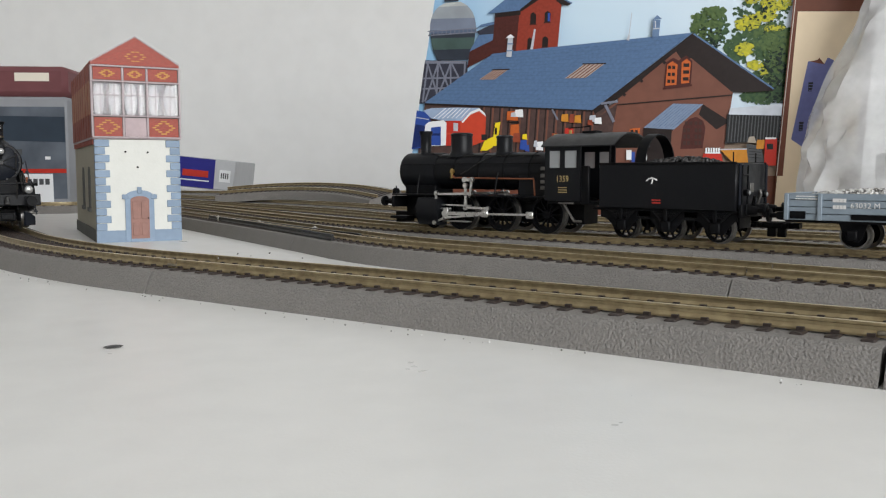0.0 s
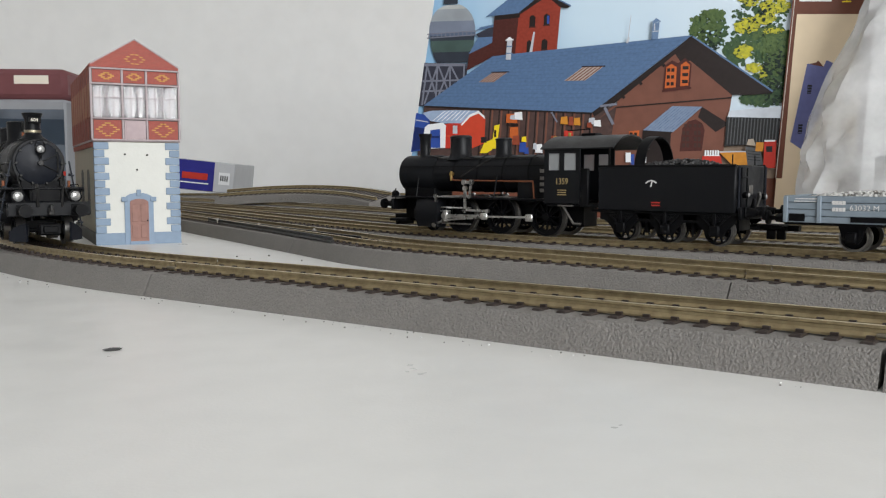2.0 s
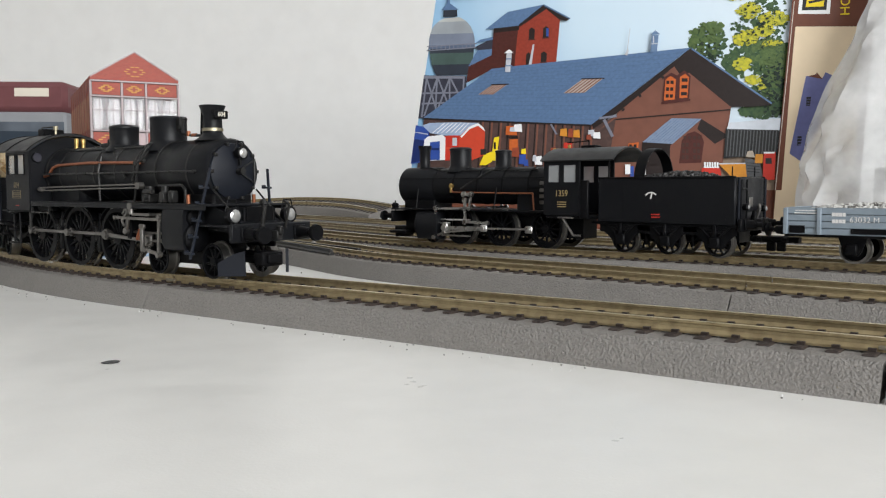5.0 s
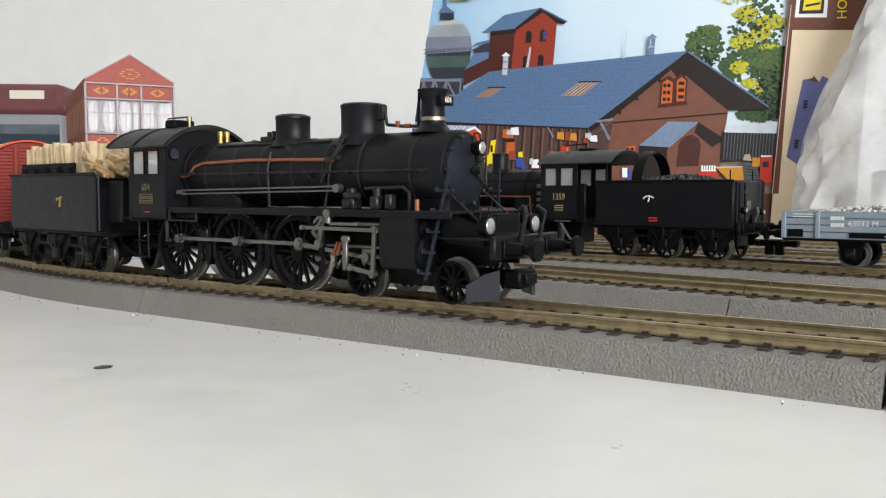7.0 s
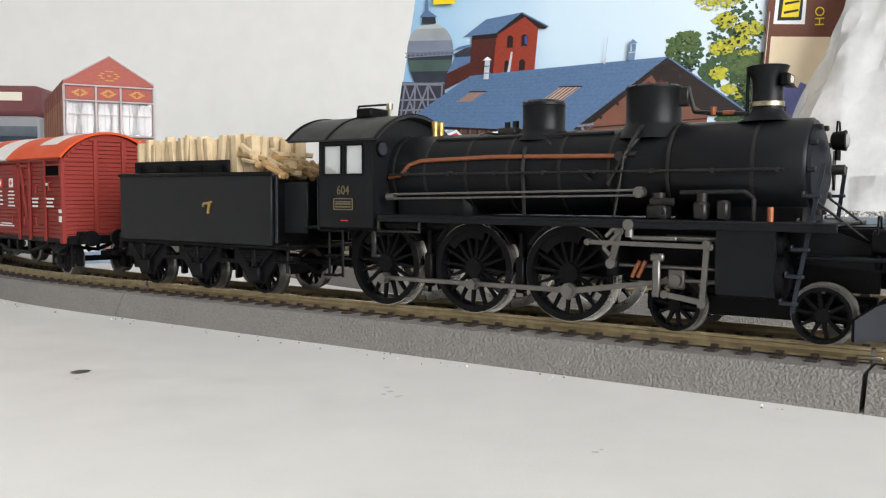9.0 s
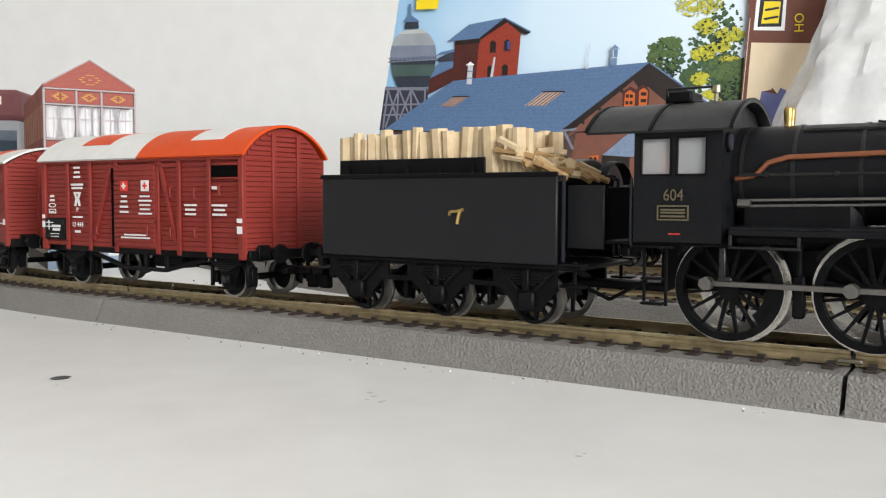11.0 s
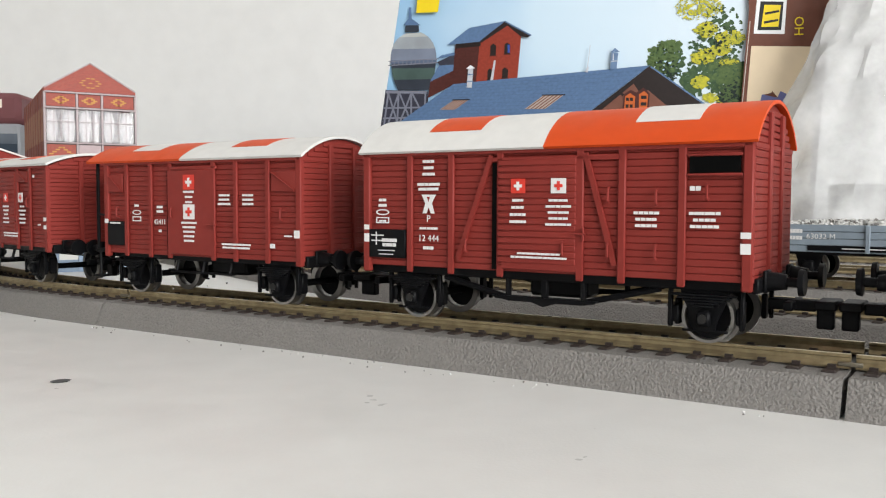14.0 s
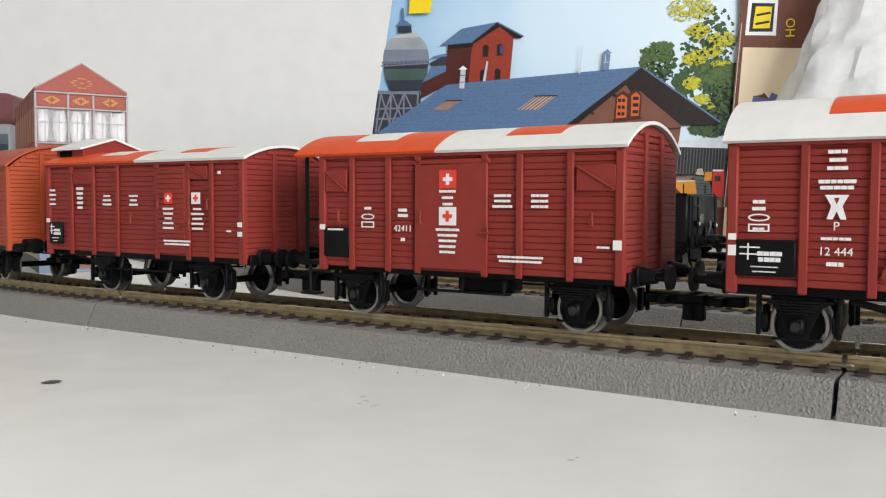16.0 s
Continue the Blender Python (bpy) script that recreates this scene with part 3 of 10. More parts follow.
printed("printed_gallery_post", "strut", [(30.3, 182.5), (30.3, 178.5), (31, 178.5), (31, 182.5)])
printed("printed_gallery_post", "strut", [(34.7, 182.6), (34.7, 178.7), (35.4, 178.7), (35.4, 182.6)])
printed("printed_gallery_post", "strut", [(39, 182.7), (39, 178.8), (39.7, 178.8), (39.7, 182.7)])
printed("printed_gallery_post", "strut", [(43.3, 182.9), (43.3, 178.9), (44, 178.9), (44, 182.8)])
printed("printed_gallery_post", "strut", [(47.7, 183), (47.7, 179.1), (48.4, 179), (48.4, 183)])
printed("printed_gallery_post", "strut", [(52, 183.1), (52, 179.2), (52.7, 179.2), (52.7, 183.1)])
printed("printed_gallery_post", "strut", [(56.3, 183.2), (56.3, 179.3), (57, 179.3), (57, 183.2)])
printed("printed_gallery_post", "strut", [(60.6, 183.4), (60.6, 179.4), (61.3, 179.4), (61.3, 183.3)])
printed("printed_gallery_post", "strut", [(64.9, 183.5), (64.9, 179.6), (65.6, 179.5), (65.6, 183.5)])
printed("printed_gallery_post", "strut", [(69.2, 183.6), (69.2, 179.7), (69.9, 179.7), (69.9, 183.6)])
printed("printed_gallery_post", "strut", [(73.4, 183.7), (73.5, 179.8), (74.1, 179.8), (74.1, 183.7)])
printed("printed_tank_lantern", "tank_f", [(41.6, 211), (42.2, 217.7), (55.6, 217.6), (56.2, 210.9)])
printed("printed_lantern_roof", "slate", [(39.8, 217.8), (45.1, 224.2), (45.7, 235.4), (48, 235.2), (48.6, 224.1), (57.3, 217.5)])
# brick tower and annexes
printed("printed_annex", "darkbrick", [(67.8, 161.8), (93.1, 174.4), (92, 158.3), (65, 145.1)])
printed("printed_annex_roof", "slate", [(67.2, 161.3), (76.5, 177.2), (82.2, 180.3), (93.7, 178.8), (93.1, 172.7)])
printed("printed_annex_far", "trestle", [(74.7, 180.6), (93, 188.8), (93.7, 177.7), (77, 177.2)])
printed("printed_annex_far_roof", "slate", [(74.7, 184), (78.7, 187.1), (93.6, 189.9), (93.6, 187.1)])
printed("printed_tower_side", "darkbrick", [(93, 198.8), (118.5, 201), (114.8, 159.8), (89.7, 158.4)])
printed("printed_tower_front", "brick", [(117.3, 200), (144, 217.4), (157.9, 203.2), (154.5, 161.9), (113.6, 159.8)])
printed("printed_tower_soffit", "dark", [(93, 198.2), (118.5, 199.9), (117.9, 195), (93, 193.3)])
printed("printed_tower_roof", "slate", [(84.4, 196.9), (106.6, 213.1), (142.3, 218.6), (117.9, 199.4), (93, 197.7)])
printed("printed_tower_eave", "dark", [(142.3, 218.6), (167.8, 203.9), (164, 201.8), (157.4, 203.2), (144.6, 214.1), (119, 198.3), (117.3, 200)])
printed("printed_tower_verge", "slate", [(142, 217.4), (167.5, 203.3), (168.1, 204.4), (142.7, 218.6)])
printed("printed_tower_window", "dark", [(127.5, 185.8), (127.8, 195.2), (130.5, 197.2), (133.6, 194.9), (133.1, 185.6)])
printed("printed_window_sill", "darkbrick", [(127, 184.8), (133.7, 184.8), (133.7, 185.9), (127, 185.9)])
printed("printed_tower_window", "dark", [(141.5, 187), (141.7, 195.7), (144.4, 197.8), (147.5, 195.5), (147, 186.7)])
printed("printed_window_sill", "darkbrick", [(141, 185.9), (147.6, 185.9), (147.6, 187), (140.9, 187)])
printed("printed_tower_window", "dark", [(124.9, 161.1), (125.2, 171.1), (127.3, 173.2), (129.9, 170.9), (129.4, 161)])
printed("printed_window_sill", "darkbrick", [(124.4, 160.1), (130, 160.2), (129.9, 161.3), (124.3, 161.2)])
printed("printed_tower_window", "dark", [(139.4, 163.4), (139.7, 171.7), (142.4, 173.8), (145.5, 171.5), (145, 163.3)])
printed("printed_window_sill", "darkbrick", [(138.9, 162.4), (145.6, 162.4), (145.6, 163.5), (138.9, 163.5)])
printed("printed_window_pane", "blue", [(144.7, 195.6), (147, 195.5), (147, 187.8), (144.8, 187.9)])
printed("printed_drain_pipe", "light", [(131.5, 180.8), (133.2, 180.7), (130.5, 160.4), (127.7, 160.5)])
# goods shed
printed("printed_plank_wall", "planks", [(21.4, 109.7), (191.4, 102.3), (214.1, 109.6), (210.2, 38.4), (11, 38.3)])
printed("printed_plank_gap", "dark", [(79.5, 107), (76.1, 55.5), (77.4, 55.4), (80.8, 106.9)])
printed("printed_plank_edge", "brown", [(81.6, 106.4), (78.2, 55.5), (80, 55.4), (83.3, 106.3)])
printed("printed_plank_gap", "dark", [(88.7, 106.9), (85.4, 55.4), (86.7, 55.4), (90, 106.8)])
printed("printed_plank_edge", "brown", [(90.8, 106.3), (87.5, 55.4), (89.3, 55.3), (92.5, 106.1)])
printed("printed_plank_gap", "dark", [(97.9, 106.7), (94.7, 55.4), (95.9, 55.3), (99.2, 106.6)])
printed("printed_plank_edge", "brown", [(100, 106.1), (96.8, 55.4), (98.5, 55.3), (101.7, 106)])
printed("printed_plank_gap", "dark", [(107.1, 106.6), (103.9, 55.4), (105.1, 55.3), (108.3, 106.5)])
printed("printed_plank_edge", "brown", [(109.1, 106), (106, 55.4), (107.7, 55.3), (110.8, 105.8)])
printed("printed_plank_gap", "dark", [(116.2, 106.4), (113, 55.3), (114.3, 55.2), (117.4, 106.3)])
printed("printed_plank_edge", "brown", [(118.2, 105.8), (115.1, 55.3), (116.8, 55.2), (119.9, 105.7)])
printed("printed_plank_gap", "dark", [(125.2, 106.2), (122.2, 55.3), (123.4, 55.2), (126.5, 106.1)])
printed("printed_plank_edge", "brown", [(127.3, 105.7), (124.2, 55.3), (125.9, 55.2), (128.9, 105.5)])
printed("printed_plank_gap", "dark", [(134.2, 106.1), (131.2, 55.3), (132.5, 55.2), (135.5, 106)])
printed("printed_plank_edge", "brown", [(136.3, 105.5), (133.3, 55.3), (135, 55.1), (138, 105.4)])
printed("printed_plank_gap", "dark", [(143.2, 105.9), (140.3, 55.2), (141.5, 55.1), (144.4, 105.8)])
printed("printed_plank_edge", "brown", [(145.2, 105.4), (142.3, 55.2), (144, 55.1), (146.9, 105.2)])
printed("printed_plank_gap", "dark", [(152.2, 105.8), (149.3, 55.2), (150.5, 55.1), (153.4, 105.7)])
printed("printed_plank_edge", "brown", [(154.2, 105.2), (151.3, 55.2), (152.9, 55.1), (155.8, 105.1)])
printed("printed_plank_gap", "dark", [(161, 105.6), (158.2, 55.1), (159.4, 55.1), (162.3, 105.5)])
printed("printed_plank_edge", "brown", [(163, 105.1), (160.2, 55.2), (161.9, 55), (164.7, 104.9)])
printed("printed_plank_gap", "dark", [(169.9, 105.5), (167.1, 55.1), (168.3, 55), (171.1, 105.4)])
printed("printed_plank_edge", "brown", [(171.9, 104.9), (169.1, 55.1), (170.8, 55), (173.5, 104.8)])
printed("printed_plank_gap", "dark", [(178.7, 105.3), (176, 55.1), (177.2, 55), (179.9, 105.2)])
printed("printed_plank_edge", "brown", [(180.7, 104.7), (178, 55.1), (179.6, 55), (182.3, 104.6)])
printed("printed_plank_gap", "dark", [(187.5, 105.2), (184.8, 55), (186, 55), (188.7, 105.1)])
printed("printed_plank_edge", "brown", [(189.4, 104.6), (186.8, 55), (188.4, 54.9), (191.1, 104.5)])
printed("printed_gable_ground", "brown", [(196, 96), (281, 170.5), (318, 116.6), (300, 110), (213, 108)])
printed("printed_gable_wall", "brown", [(208.5, 82.9), (213.5, 114.5), (272, 156), (318.1, 116.6), (312.1, 68.4), (309.1, 38.4), (204.2, 38.4), (206.1, 60.4)])
printed("printed_gable_head", "dark", [(264, 158), (279, 171), (300, 156), (272, 146)])
printed("printed_verge", "dark", [(281, 171.6), (354.9, 116.9), (334.8, 115.7), (317.6, 116.1), (272, 155.4), (268.3, 159.8)])
printed("printed_verge_board", "slate", [(281.1, 170.4), (353.4, 117.8), (354.2, 119.1), (282, 171.6)])
printed("printed_shed_roof", "slate", [(20.8, 111.4), (90.9, 158.3), (114.8, 160.4), (281, 172.1), (189.2, 101.8)])
printed("printed_slate_course", "slate2", [(25.3, 114.2), (195.1, 106.1), (195.1, 106.5), (25.3, 114.7)])
printed("printed_slate_course", "slate2", [(29.7, 117.2), (201, 110.6), (201, 111), (29.7, 117.6)])
printed("printed_slate_course", "slate2", [(34.2, 120.2), (206.9, 115.1), (206.9, 115.5), (34.2, 120.6)])
printed("printed_slate_course", "slate2", [(38.6, 123.1), (212.7, 119.5), (212.7, 119.9), (38.6, 123.6)])
printed("printed_slate_course", "slate2", [(43, 126.1), (218.5, 123.9), (218.5, 124.4), (43, 126.5)])
printed("printed_slate_course", "slate2", [(47.5, 129), (224.3, 128.4), (224.3, 128.8), (47.4, 129.5)])
printed("printed_slate_course", "slate2", [(51.9, 132), (230.1, 132.8), (230.1, 133.2), (51.8, 132.4)])
printed("printed_slate_course", "slate2", [(56.2, 134.9), (235.8, 137.1), (235.8, 137.6), (56.2, 135.4)])
printed("printed_slate_course", "slate2", [(60.6, 137.8), (241.6, 141.5), (241.5, 141.9), (60.6, 138.3)])
printed("printed_slate_course", "slate2", [(65, 140.8), (247.3, 145.9), (247.3, 146.3), (65, 141.2)])
printed("printed_slate_course", "slate2", [(69.3, 143.7), (253, 150.2), (252.9, 150.6), (69.3, 144.1)])
printed("printed_slate_course", "slate2", [(73.7, 146.6), (258.6, 154.5), (258.6, 154.9), (73.6, 147)])
printed("printed_slate_course", "slate2", [(78, 149.5), (264.3, 158.8), (264.2, 159.2), (78, 149.9)])
printed("printed_slate_course", "slate2", [(82.3, 152.3), (269.9, 163.1), (269.8, 163.5), (82.3, 152.8)])
printed("printed_slate_course", "slate2", [(86.6, 155.2), (275.5, 167.4), (275.4, 167.8), (86.6, 155.7)])
printed("printed_slate_joint", "slate2", [(27.7, 110.9), (98.6, 158.8), (98.5, 159), (27.5, 111.2)])
printed("printed_slate_joint", "slate2", [(34.4, 110.6), (106.3, 159.3), (106.1, 159.5), (34.2, 110.8)])
printed("printed_slate_joint", "slate2", [(41.1, 110.2), (113.9, 159.9), (113.8, 160.1), (40.9, 110.4)])
printed("printed_slate_joint", "slate2", [(47.8, 109.8), (121.5, 160.4), (121.4, 160.6), (47.6, 110)])
printed("printed_slate_joint", "slate2", [(54.4, 109.4), (129.1, 161), (128.9, 161.2), (54.3, 109.6)])
printed("printed_slate_joint", "slate2", [(61.1, 109), (136.6, 161.5), (136.5, 161.7), (60.9, 109.3)])
printed("printed_slate_joint", "slate2", [(67.7, 108.6), (144.1, 162.1), (144, 162.3), (67.5, 108.9)])
printed("printed_slate_joint", "slate2", [(74.3, 108.3), (151.6, 162.6), (151.4, 162.8), (74.1, 108.5)])
printed("printed_slate_joint", "slate2", [(80.8, 107.9), (159, 163.1), (158.9, 163.4), (80.7, 108.1)])
printed("printed_slate_joint", "slate2", [(87.4, 107.5), (166.5, 163.7), (166.3, 163.9), (87.2, 107.7)])
printed("printed_slate_joint", "slate2", [(93.9, 107.1), (173.8, 164.2), (173.7, 164.4), (93.8, 107.4)])
printed("printed_slate_joint", "slate2", [(100.4, 106.8), (181.2, 164.7), (181, 165), (100.3, 107)])
printed("printed_slate_joint", "slate2", [(106.9, 106.4), (188.5, 165.3), (188.3, 165.5), (106.7, 106.6)])
printed("printed_slate_joint", "slate2", [(113.4, 106), (195.8, 165.8), (195.6, 166), (113.2, 106.3)])
printed("printed_slate_joint", "slate2", [(119.8, 105.7), (203.1, 166.3), (202.9, 166.5), (119.6, 105.9)])
printed("printed_slate_joint", "slate2", [(126.2, 105.3), (210.3, 166.8), (210.1, 167.1), (126.1, 105.5)])
printed("printed_slate_joint", "slate2", [(132.6, 104.9), (217.5, 167.4), (217.4, 167.6), (132.5, 105.2)])
printed("printed_slate_joint", "slate2", [(139, 104.6), (224.7, 167.9), (224.5, 168.1), (138.8, 104.8)])
printed("printed_slate_joint", "slate2", [(145.4, 104.2), (231.8, 168.4), (231.7, 168.6), (145.2, 104.4)])
printed("printed_slate_joint", "slate2", [(151.7, 103.8), (239, 168.9), (238.8, 169.1), (151.5, 104.1)])
printed("printed_slate_joint", "slate2", [(158, 103.5), (246.1, 169.4), (245.9, 169.7), (157.9, 103.7)])
printed("printed_slate_joint", "slate2", [(164.3, 103.1), (253.1, 169.9), (253, 170.2), (164.1, 103.3)])
printed("printed_slate_joint", "slate2", [(170.6, 102.8), (260.2, 170.5), (260, 170.7), (170.4, 103)])
printed("printed_slate_joint", "slate2", [(176.8, 102.4), (267.2, 171), (267, 171.2), (176.7, 102.6)])
printed("printed_slate_joint", "slate2", [(183.1, 102.1), (274.2, 171.5), (274, 171.7), (182.9, 102.3)])
printed("printed_eave", "dark", [(20.8, 111.4), (189.2, 101.8), (189.2, 100.2), (21.4, 109.7)])
printed("printed_rake", "dark", [(189.2, 101.8), (281, 171.6), (279.1, 165.8), (214, 112.8), (191.4, 97.9)])
printed("printed_purlin", "dark", [(250.9, 147.6), (255.7, 143.2), (257.4, 145.1), (252.6, 149.6)])
printed("printed_purlin", "dark", [(230, 131), (234.9, 126.5), (236.6, 128.5), (231.7, 132.9)])
printed("printed_purlin", "dark", [(214.1, 118.3), (219, 113.9), (220.8, 115.9), (215.9, 120.3)])
printed("printed_bracket", "strut", [(199.9, 105.9), (208.3, 89.4), (210.7, 90.6), (202.3, 107.1)])
printed("printed_bracket", "strut", [(196.9, 106.6), (213.1, 108.5), (212.8, 110.7), (196.6, 108.8)])
printed("printed_bracket", "strut", [(149.3, 102.6), (154.9, 92.5), (156.4, 93.3), (150.7, 103.4)])
printed("printed_skylight", "glaze", [(77.7, 133.5), (92.1, 142.7), (106.9, 142.8), (92.7, 133.1)])
printed("printed_glazing_bar", "brown", [(79.5, 133.1), (93.8, 142.3), (93.3, 143), (79, 133.8)])
printed("printed_glazing_bar", "brown", [(82.5, 133), (96.8, 142.3), (96.3, 143.1), (82, 133.8)])
printed("printed_glazing_bar", "brown", [(85.5, 132.9), (99.8, 142.4), (99.3, 143.1), (85, 133.7)])
printed("printed_glazing_bar", "brown", [(88.5, 132.9), (102.7, 142.4), (102.2, 143.1), (87.9, 133.6)])
printed("printed_glazing_bar", "brown", [(91.5, 132.8), (105.7, 142.4), (105.2, 143.2), (90.9, 133.5)])
printed("printed_skylight_head", "dark", [(90.4, 142.1), (108.1, 142.2), (108, 143.3), (90.3, 143.3)])
printed("printed_skylight", "glaze", [(161.9, 132.6), (180.5, 145.8), (200.1, 145.8), (182.3, 132.6)])
printed("printed_glazing_bar", "brown", [(164.2, 132.2), (182.7, 145.4), (182.2, 146.1), (163.7, 132.9)])
printed("printed_glazing_bar", "brown", [(168.3, 132.2), (186.6, 145.4), (186.1, 146.1), (167.8, 132.9)])
printed("printed_glazing_bar", "brown", [(172.4, 132.2), (190.6, 145.4), (190, 146.1), (171.9, 132.9)])
printed("printed_glazing_bar", "brown", [(176.5, 132.2), (194.5, 145.4), (193.9, 146.1), (175.9, 133)])
printed("printed_glazing_bar", "brown", [(180.5, 132.3), (198.4, 145.4), (197.9, 146.1), (180, 133)])
printed("printed_skylight_head", "dark", [(178.9, 145.3), (201.2, 145.2), (201.1, 146.3), (178.8, 146.4)])
printed("printed_band", "dark", [(212.5, 105.8), (317.7, 112.9), (317.6, 114), (212.4, 106.9)])
printed("printed_window_surround", "darkbrick", [(255.4, 120.6), (257.1, 145.2), (263.3, 149.3), (268.6, 146.5), (275.2, 151.1), (281, 145.6), (279.9, 123.3)])
printed("printed_window", "orange", [(256.9, 123.3), (258.2, 143.1), (262.8, 146.1), (267.6, 142.8), (266.9, 124.1)])
printed("printed_pane", "dark", [(258.4, 129.1), (261.3, 129.1), (261.4, 125.9), (258.5, 125.9)])
printed("printed_pane", "dark", [(262.2, 129), (265.1, 129), (265.1, 125.8), (262.3, 125.8)])
printed("printed_pane", "dark", [(258.6, 135.6), (261.5, 135.5), (261.6, 132.3), (258.7, 132.3)])
printed("printed_pane", "dark", [(262.4, 135.5), (265.3, 135.4), (265.3, 132.2), (262.5, 132.3)])
printed("printed_pane", "dark", [(258.8, 142), (261.7, 141.9), (261.8, 138.7), (258.9, 138.8)])
printed("printed_pane", "dark", [(262.6, 141.9), (265.5, 141.8), (265.5, 138.6), (262.6, 138.7)])
printed("printed_window", "orange", [(271.1, 125.1), (271.2, 144.8), (275.8, 147.9), (279.5, 144.6), (278.3, 125.5)])
printed("printed_pane", "dark", [(272.5, 130.9), (275.4, 130.9), (275.4, 127.7), (272.6, 127.7)])
printed("printed_pane", "dark", [(275, 130.9), (277.9, 130.8), (277.9, 127.6), (275.1, 127.7)])
printed("printed_pane", "dark", [(272.7, 137.3), (275.6, 137.3), (275.6, 134.1), (272.8, 134.1)])
printed("printed_pane", "dark", [(275.2, 137.3), (278.1, 137.2), (278.1, 134), (275.3, 134.1)])
printed("printed_pane", "dark", [(272.9, 143.7), (275.7, 143.6), (275.8, 140.4), (272.9, 140.5)])
printed("printed_pane", "dark", [(275.4, 143.6), (278.2, 143.6), (278.3, 140.4), (275.4, 140.4)])
printed("printed_window_sill", "darkbrick", [(254.5, 119.8), (281.1, 122.5), (280.9, 124.1), (254.3, 121.5)])
printed("printed_porch_shade", "dark", [(237.5, 84.2), (265.6, 82.2), (263.2, 38.4), (234.5, 38.4)])
printed("printed_porch_gable", "brown", [(263.5, 80.7), (291.2, 103.9), (305.1, 81.8), (304, 38.4), (262.2, 38.4)])
printed("printed_porch_verge", "dark", [(291.2, 105.5), (316.2, 89.1), (304.1, 81.8), (287.8, 95.9)])
printed("printed_porch_roof", "slate3", [(237.5, 84.2), (264.1, 106.5), (291.7, 105.5), (265.6, 82.2)])
printed("printed_slate_joint", "slate2", [(240.7, 83.9), (267.3, 106.2), (267.1, 106.5), (240.5, 84.1)])
printed("printed_slate_joint", "slate2", [(243.9, 83.6), (270.4, 106.1), (270.2, 106.4), (243.7, 83.9)])
printed("printed_slate_joint", "slate2", [(247, 83.4), (273.4, 106), (273.2, 106.3), (246.8, 83.7)])
printed("printed_slate_joint", "slate2", [(250.1, 83.2), (276.5, 105.9), (276.3, 106.2), (249.9, 83.5)])
printed("printed_slate_joint", "slate2", [(253.3, 83), (279.6, 105.8), (279.4, 106), (253.1, 83.2)])
printed("printed_slate_joint", "slate2", [(256.4, 82.8), (282.6, 105.7), (282.4, 105.9), (256.2, 83)])
printed("printed_slate_joint", "slate2", [(259.5, 82.6), (285.7, 105.6), (285.5, 105.8), (259.3, 82.8)])
printed("printed_slate_joint", "slate2", [(262.6, 82.3), (288.8, 105.4), (288.5, 105.7), (262.4, 82.6)])
printed("printed_window_surround", "darkbrick", [(271.7, 63.8), (273.9, 85.4), (279, 91.8), (285.7, 93.8), (292, 90), (294.2, 83.5), (292, 64.3)])
printed("printed_pane", "pane", [(274.2, 71.4), (276.8, 71.4), (276.9, 67.6), (274.3, 67.6)])
printed("printed_pane", "pane", [(277.8, 71.3), (280.5, 71.3), (280.5, 67.6), (277.9, 67.6)])
printed("printed_pane", "pane", [(274.1, 77.3), (276.7, 77.3), (276.8, 73.5), (274.1, 73.5)])
printed("printed_pane", "pane", [(277.7, 77.3), (280.3, 77.2), (280.4, 73.5), (277.8, 73.5)])
printed("printed_pane", "pane", [(274, 83.2), (276.6, 83.2), (276.6, 79.4), (274, 79.5)])
printed("printed_pane", "pane", [(277.6, 83.2), (280.2, 83.2), (280.3, 79.4), (277.7, 79.4)])
printed("printed_pane", "pane", [(284.6, 71.3), (287.2, 71.3), (287.3, 67.5), (284.7, 67.5)])
printed("printed_pane", "pane", [(288.3, 71.3), (290.9, 71.2), (290.9, 67.5), (288.3, 67.5)])
printed("printed_pane", "pane", [(284.5, 77.2), (287.1, 77.2), (287.2, 73.4), (284.6, 73.4)])
printed("printed_pane", "pane", [(288.1, 77.2), (290.7, 77.1), (290.8, 73.4), (288.2, 73.4)])
printed("printed_pane", "pane", [(284.4, 83.1), (287, 83.1), (287.1, 79.3), (284.5, 79.4)])
printed("printed_pane", "pane", [(288, 83.1), (290.6, 83), (290.7, 79.3), (288.1, 79.3)])
printed("printed_pane", "pane", [(275.4, 89.7), (278, 89.6), (278.1, 86.4), (275.5, 86.4)])
printed("printed_pane", "pane", [(279.6, 89.6), (282.2, 89.6), (282.2, 86.4), (279.6, 86.4)])
printed("printed_pane", "pane", [(284.3, 89.5), (286.8, 89.5), (286.9, 86.3), (284.3, 86.3)])
printed("printed_pane", "pane", [(288.4, 89.5), (291, 89.5), (291.1, 86.2), (288.5, 86.3)])
printed("printed_window", "orange", [(223.8, 72.4), (224.7, 83.3), (234.3, 84.2), (232.9, 72.3)])
printed("printed_pane", "dark", [(225.2, 82.2), (227.9, 82.1), (228, 78.9), (225.3, 78.9)])
printed("printed_pane", "dark", [(225.3, 77.3), (228, 77.2), (228, 74), (225.4, 74)])
printed("printed_pane", "dark", [(229.5, 82.1), (232.2, 82.1), (232.2, 78.8), (229.6, 78.8)])
printed("printed_pane", "dark", [(229.6, 77.2), (232.3, 77.2), (232.3, 73.9), (229.6, 73.9)])
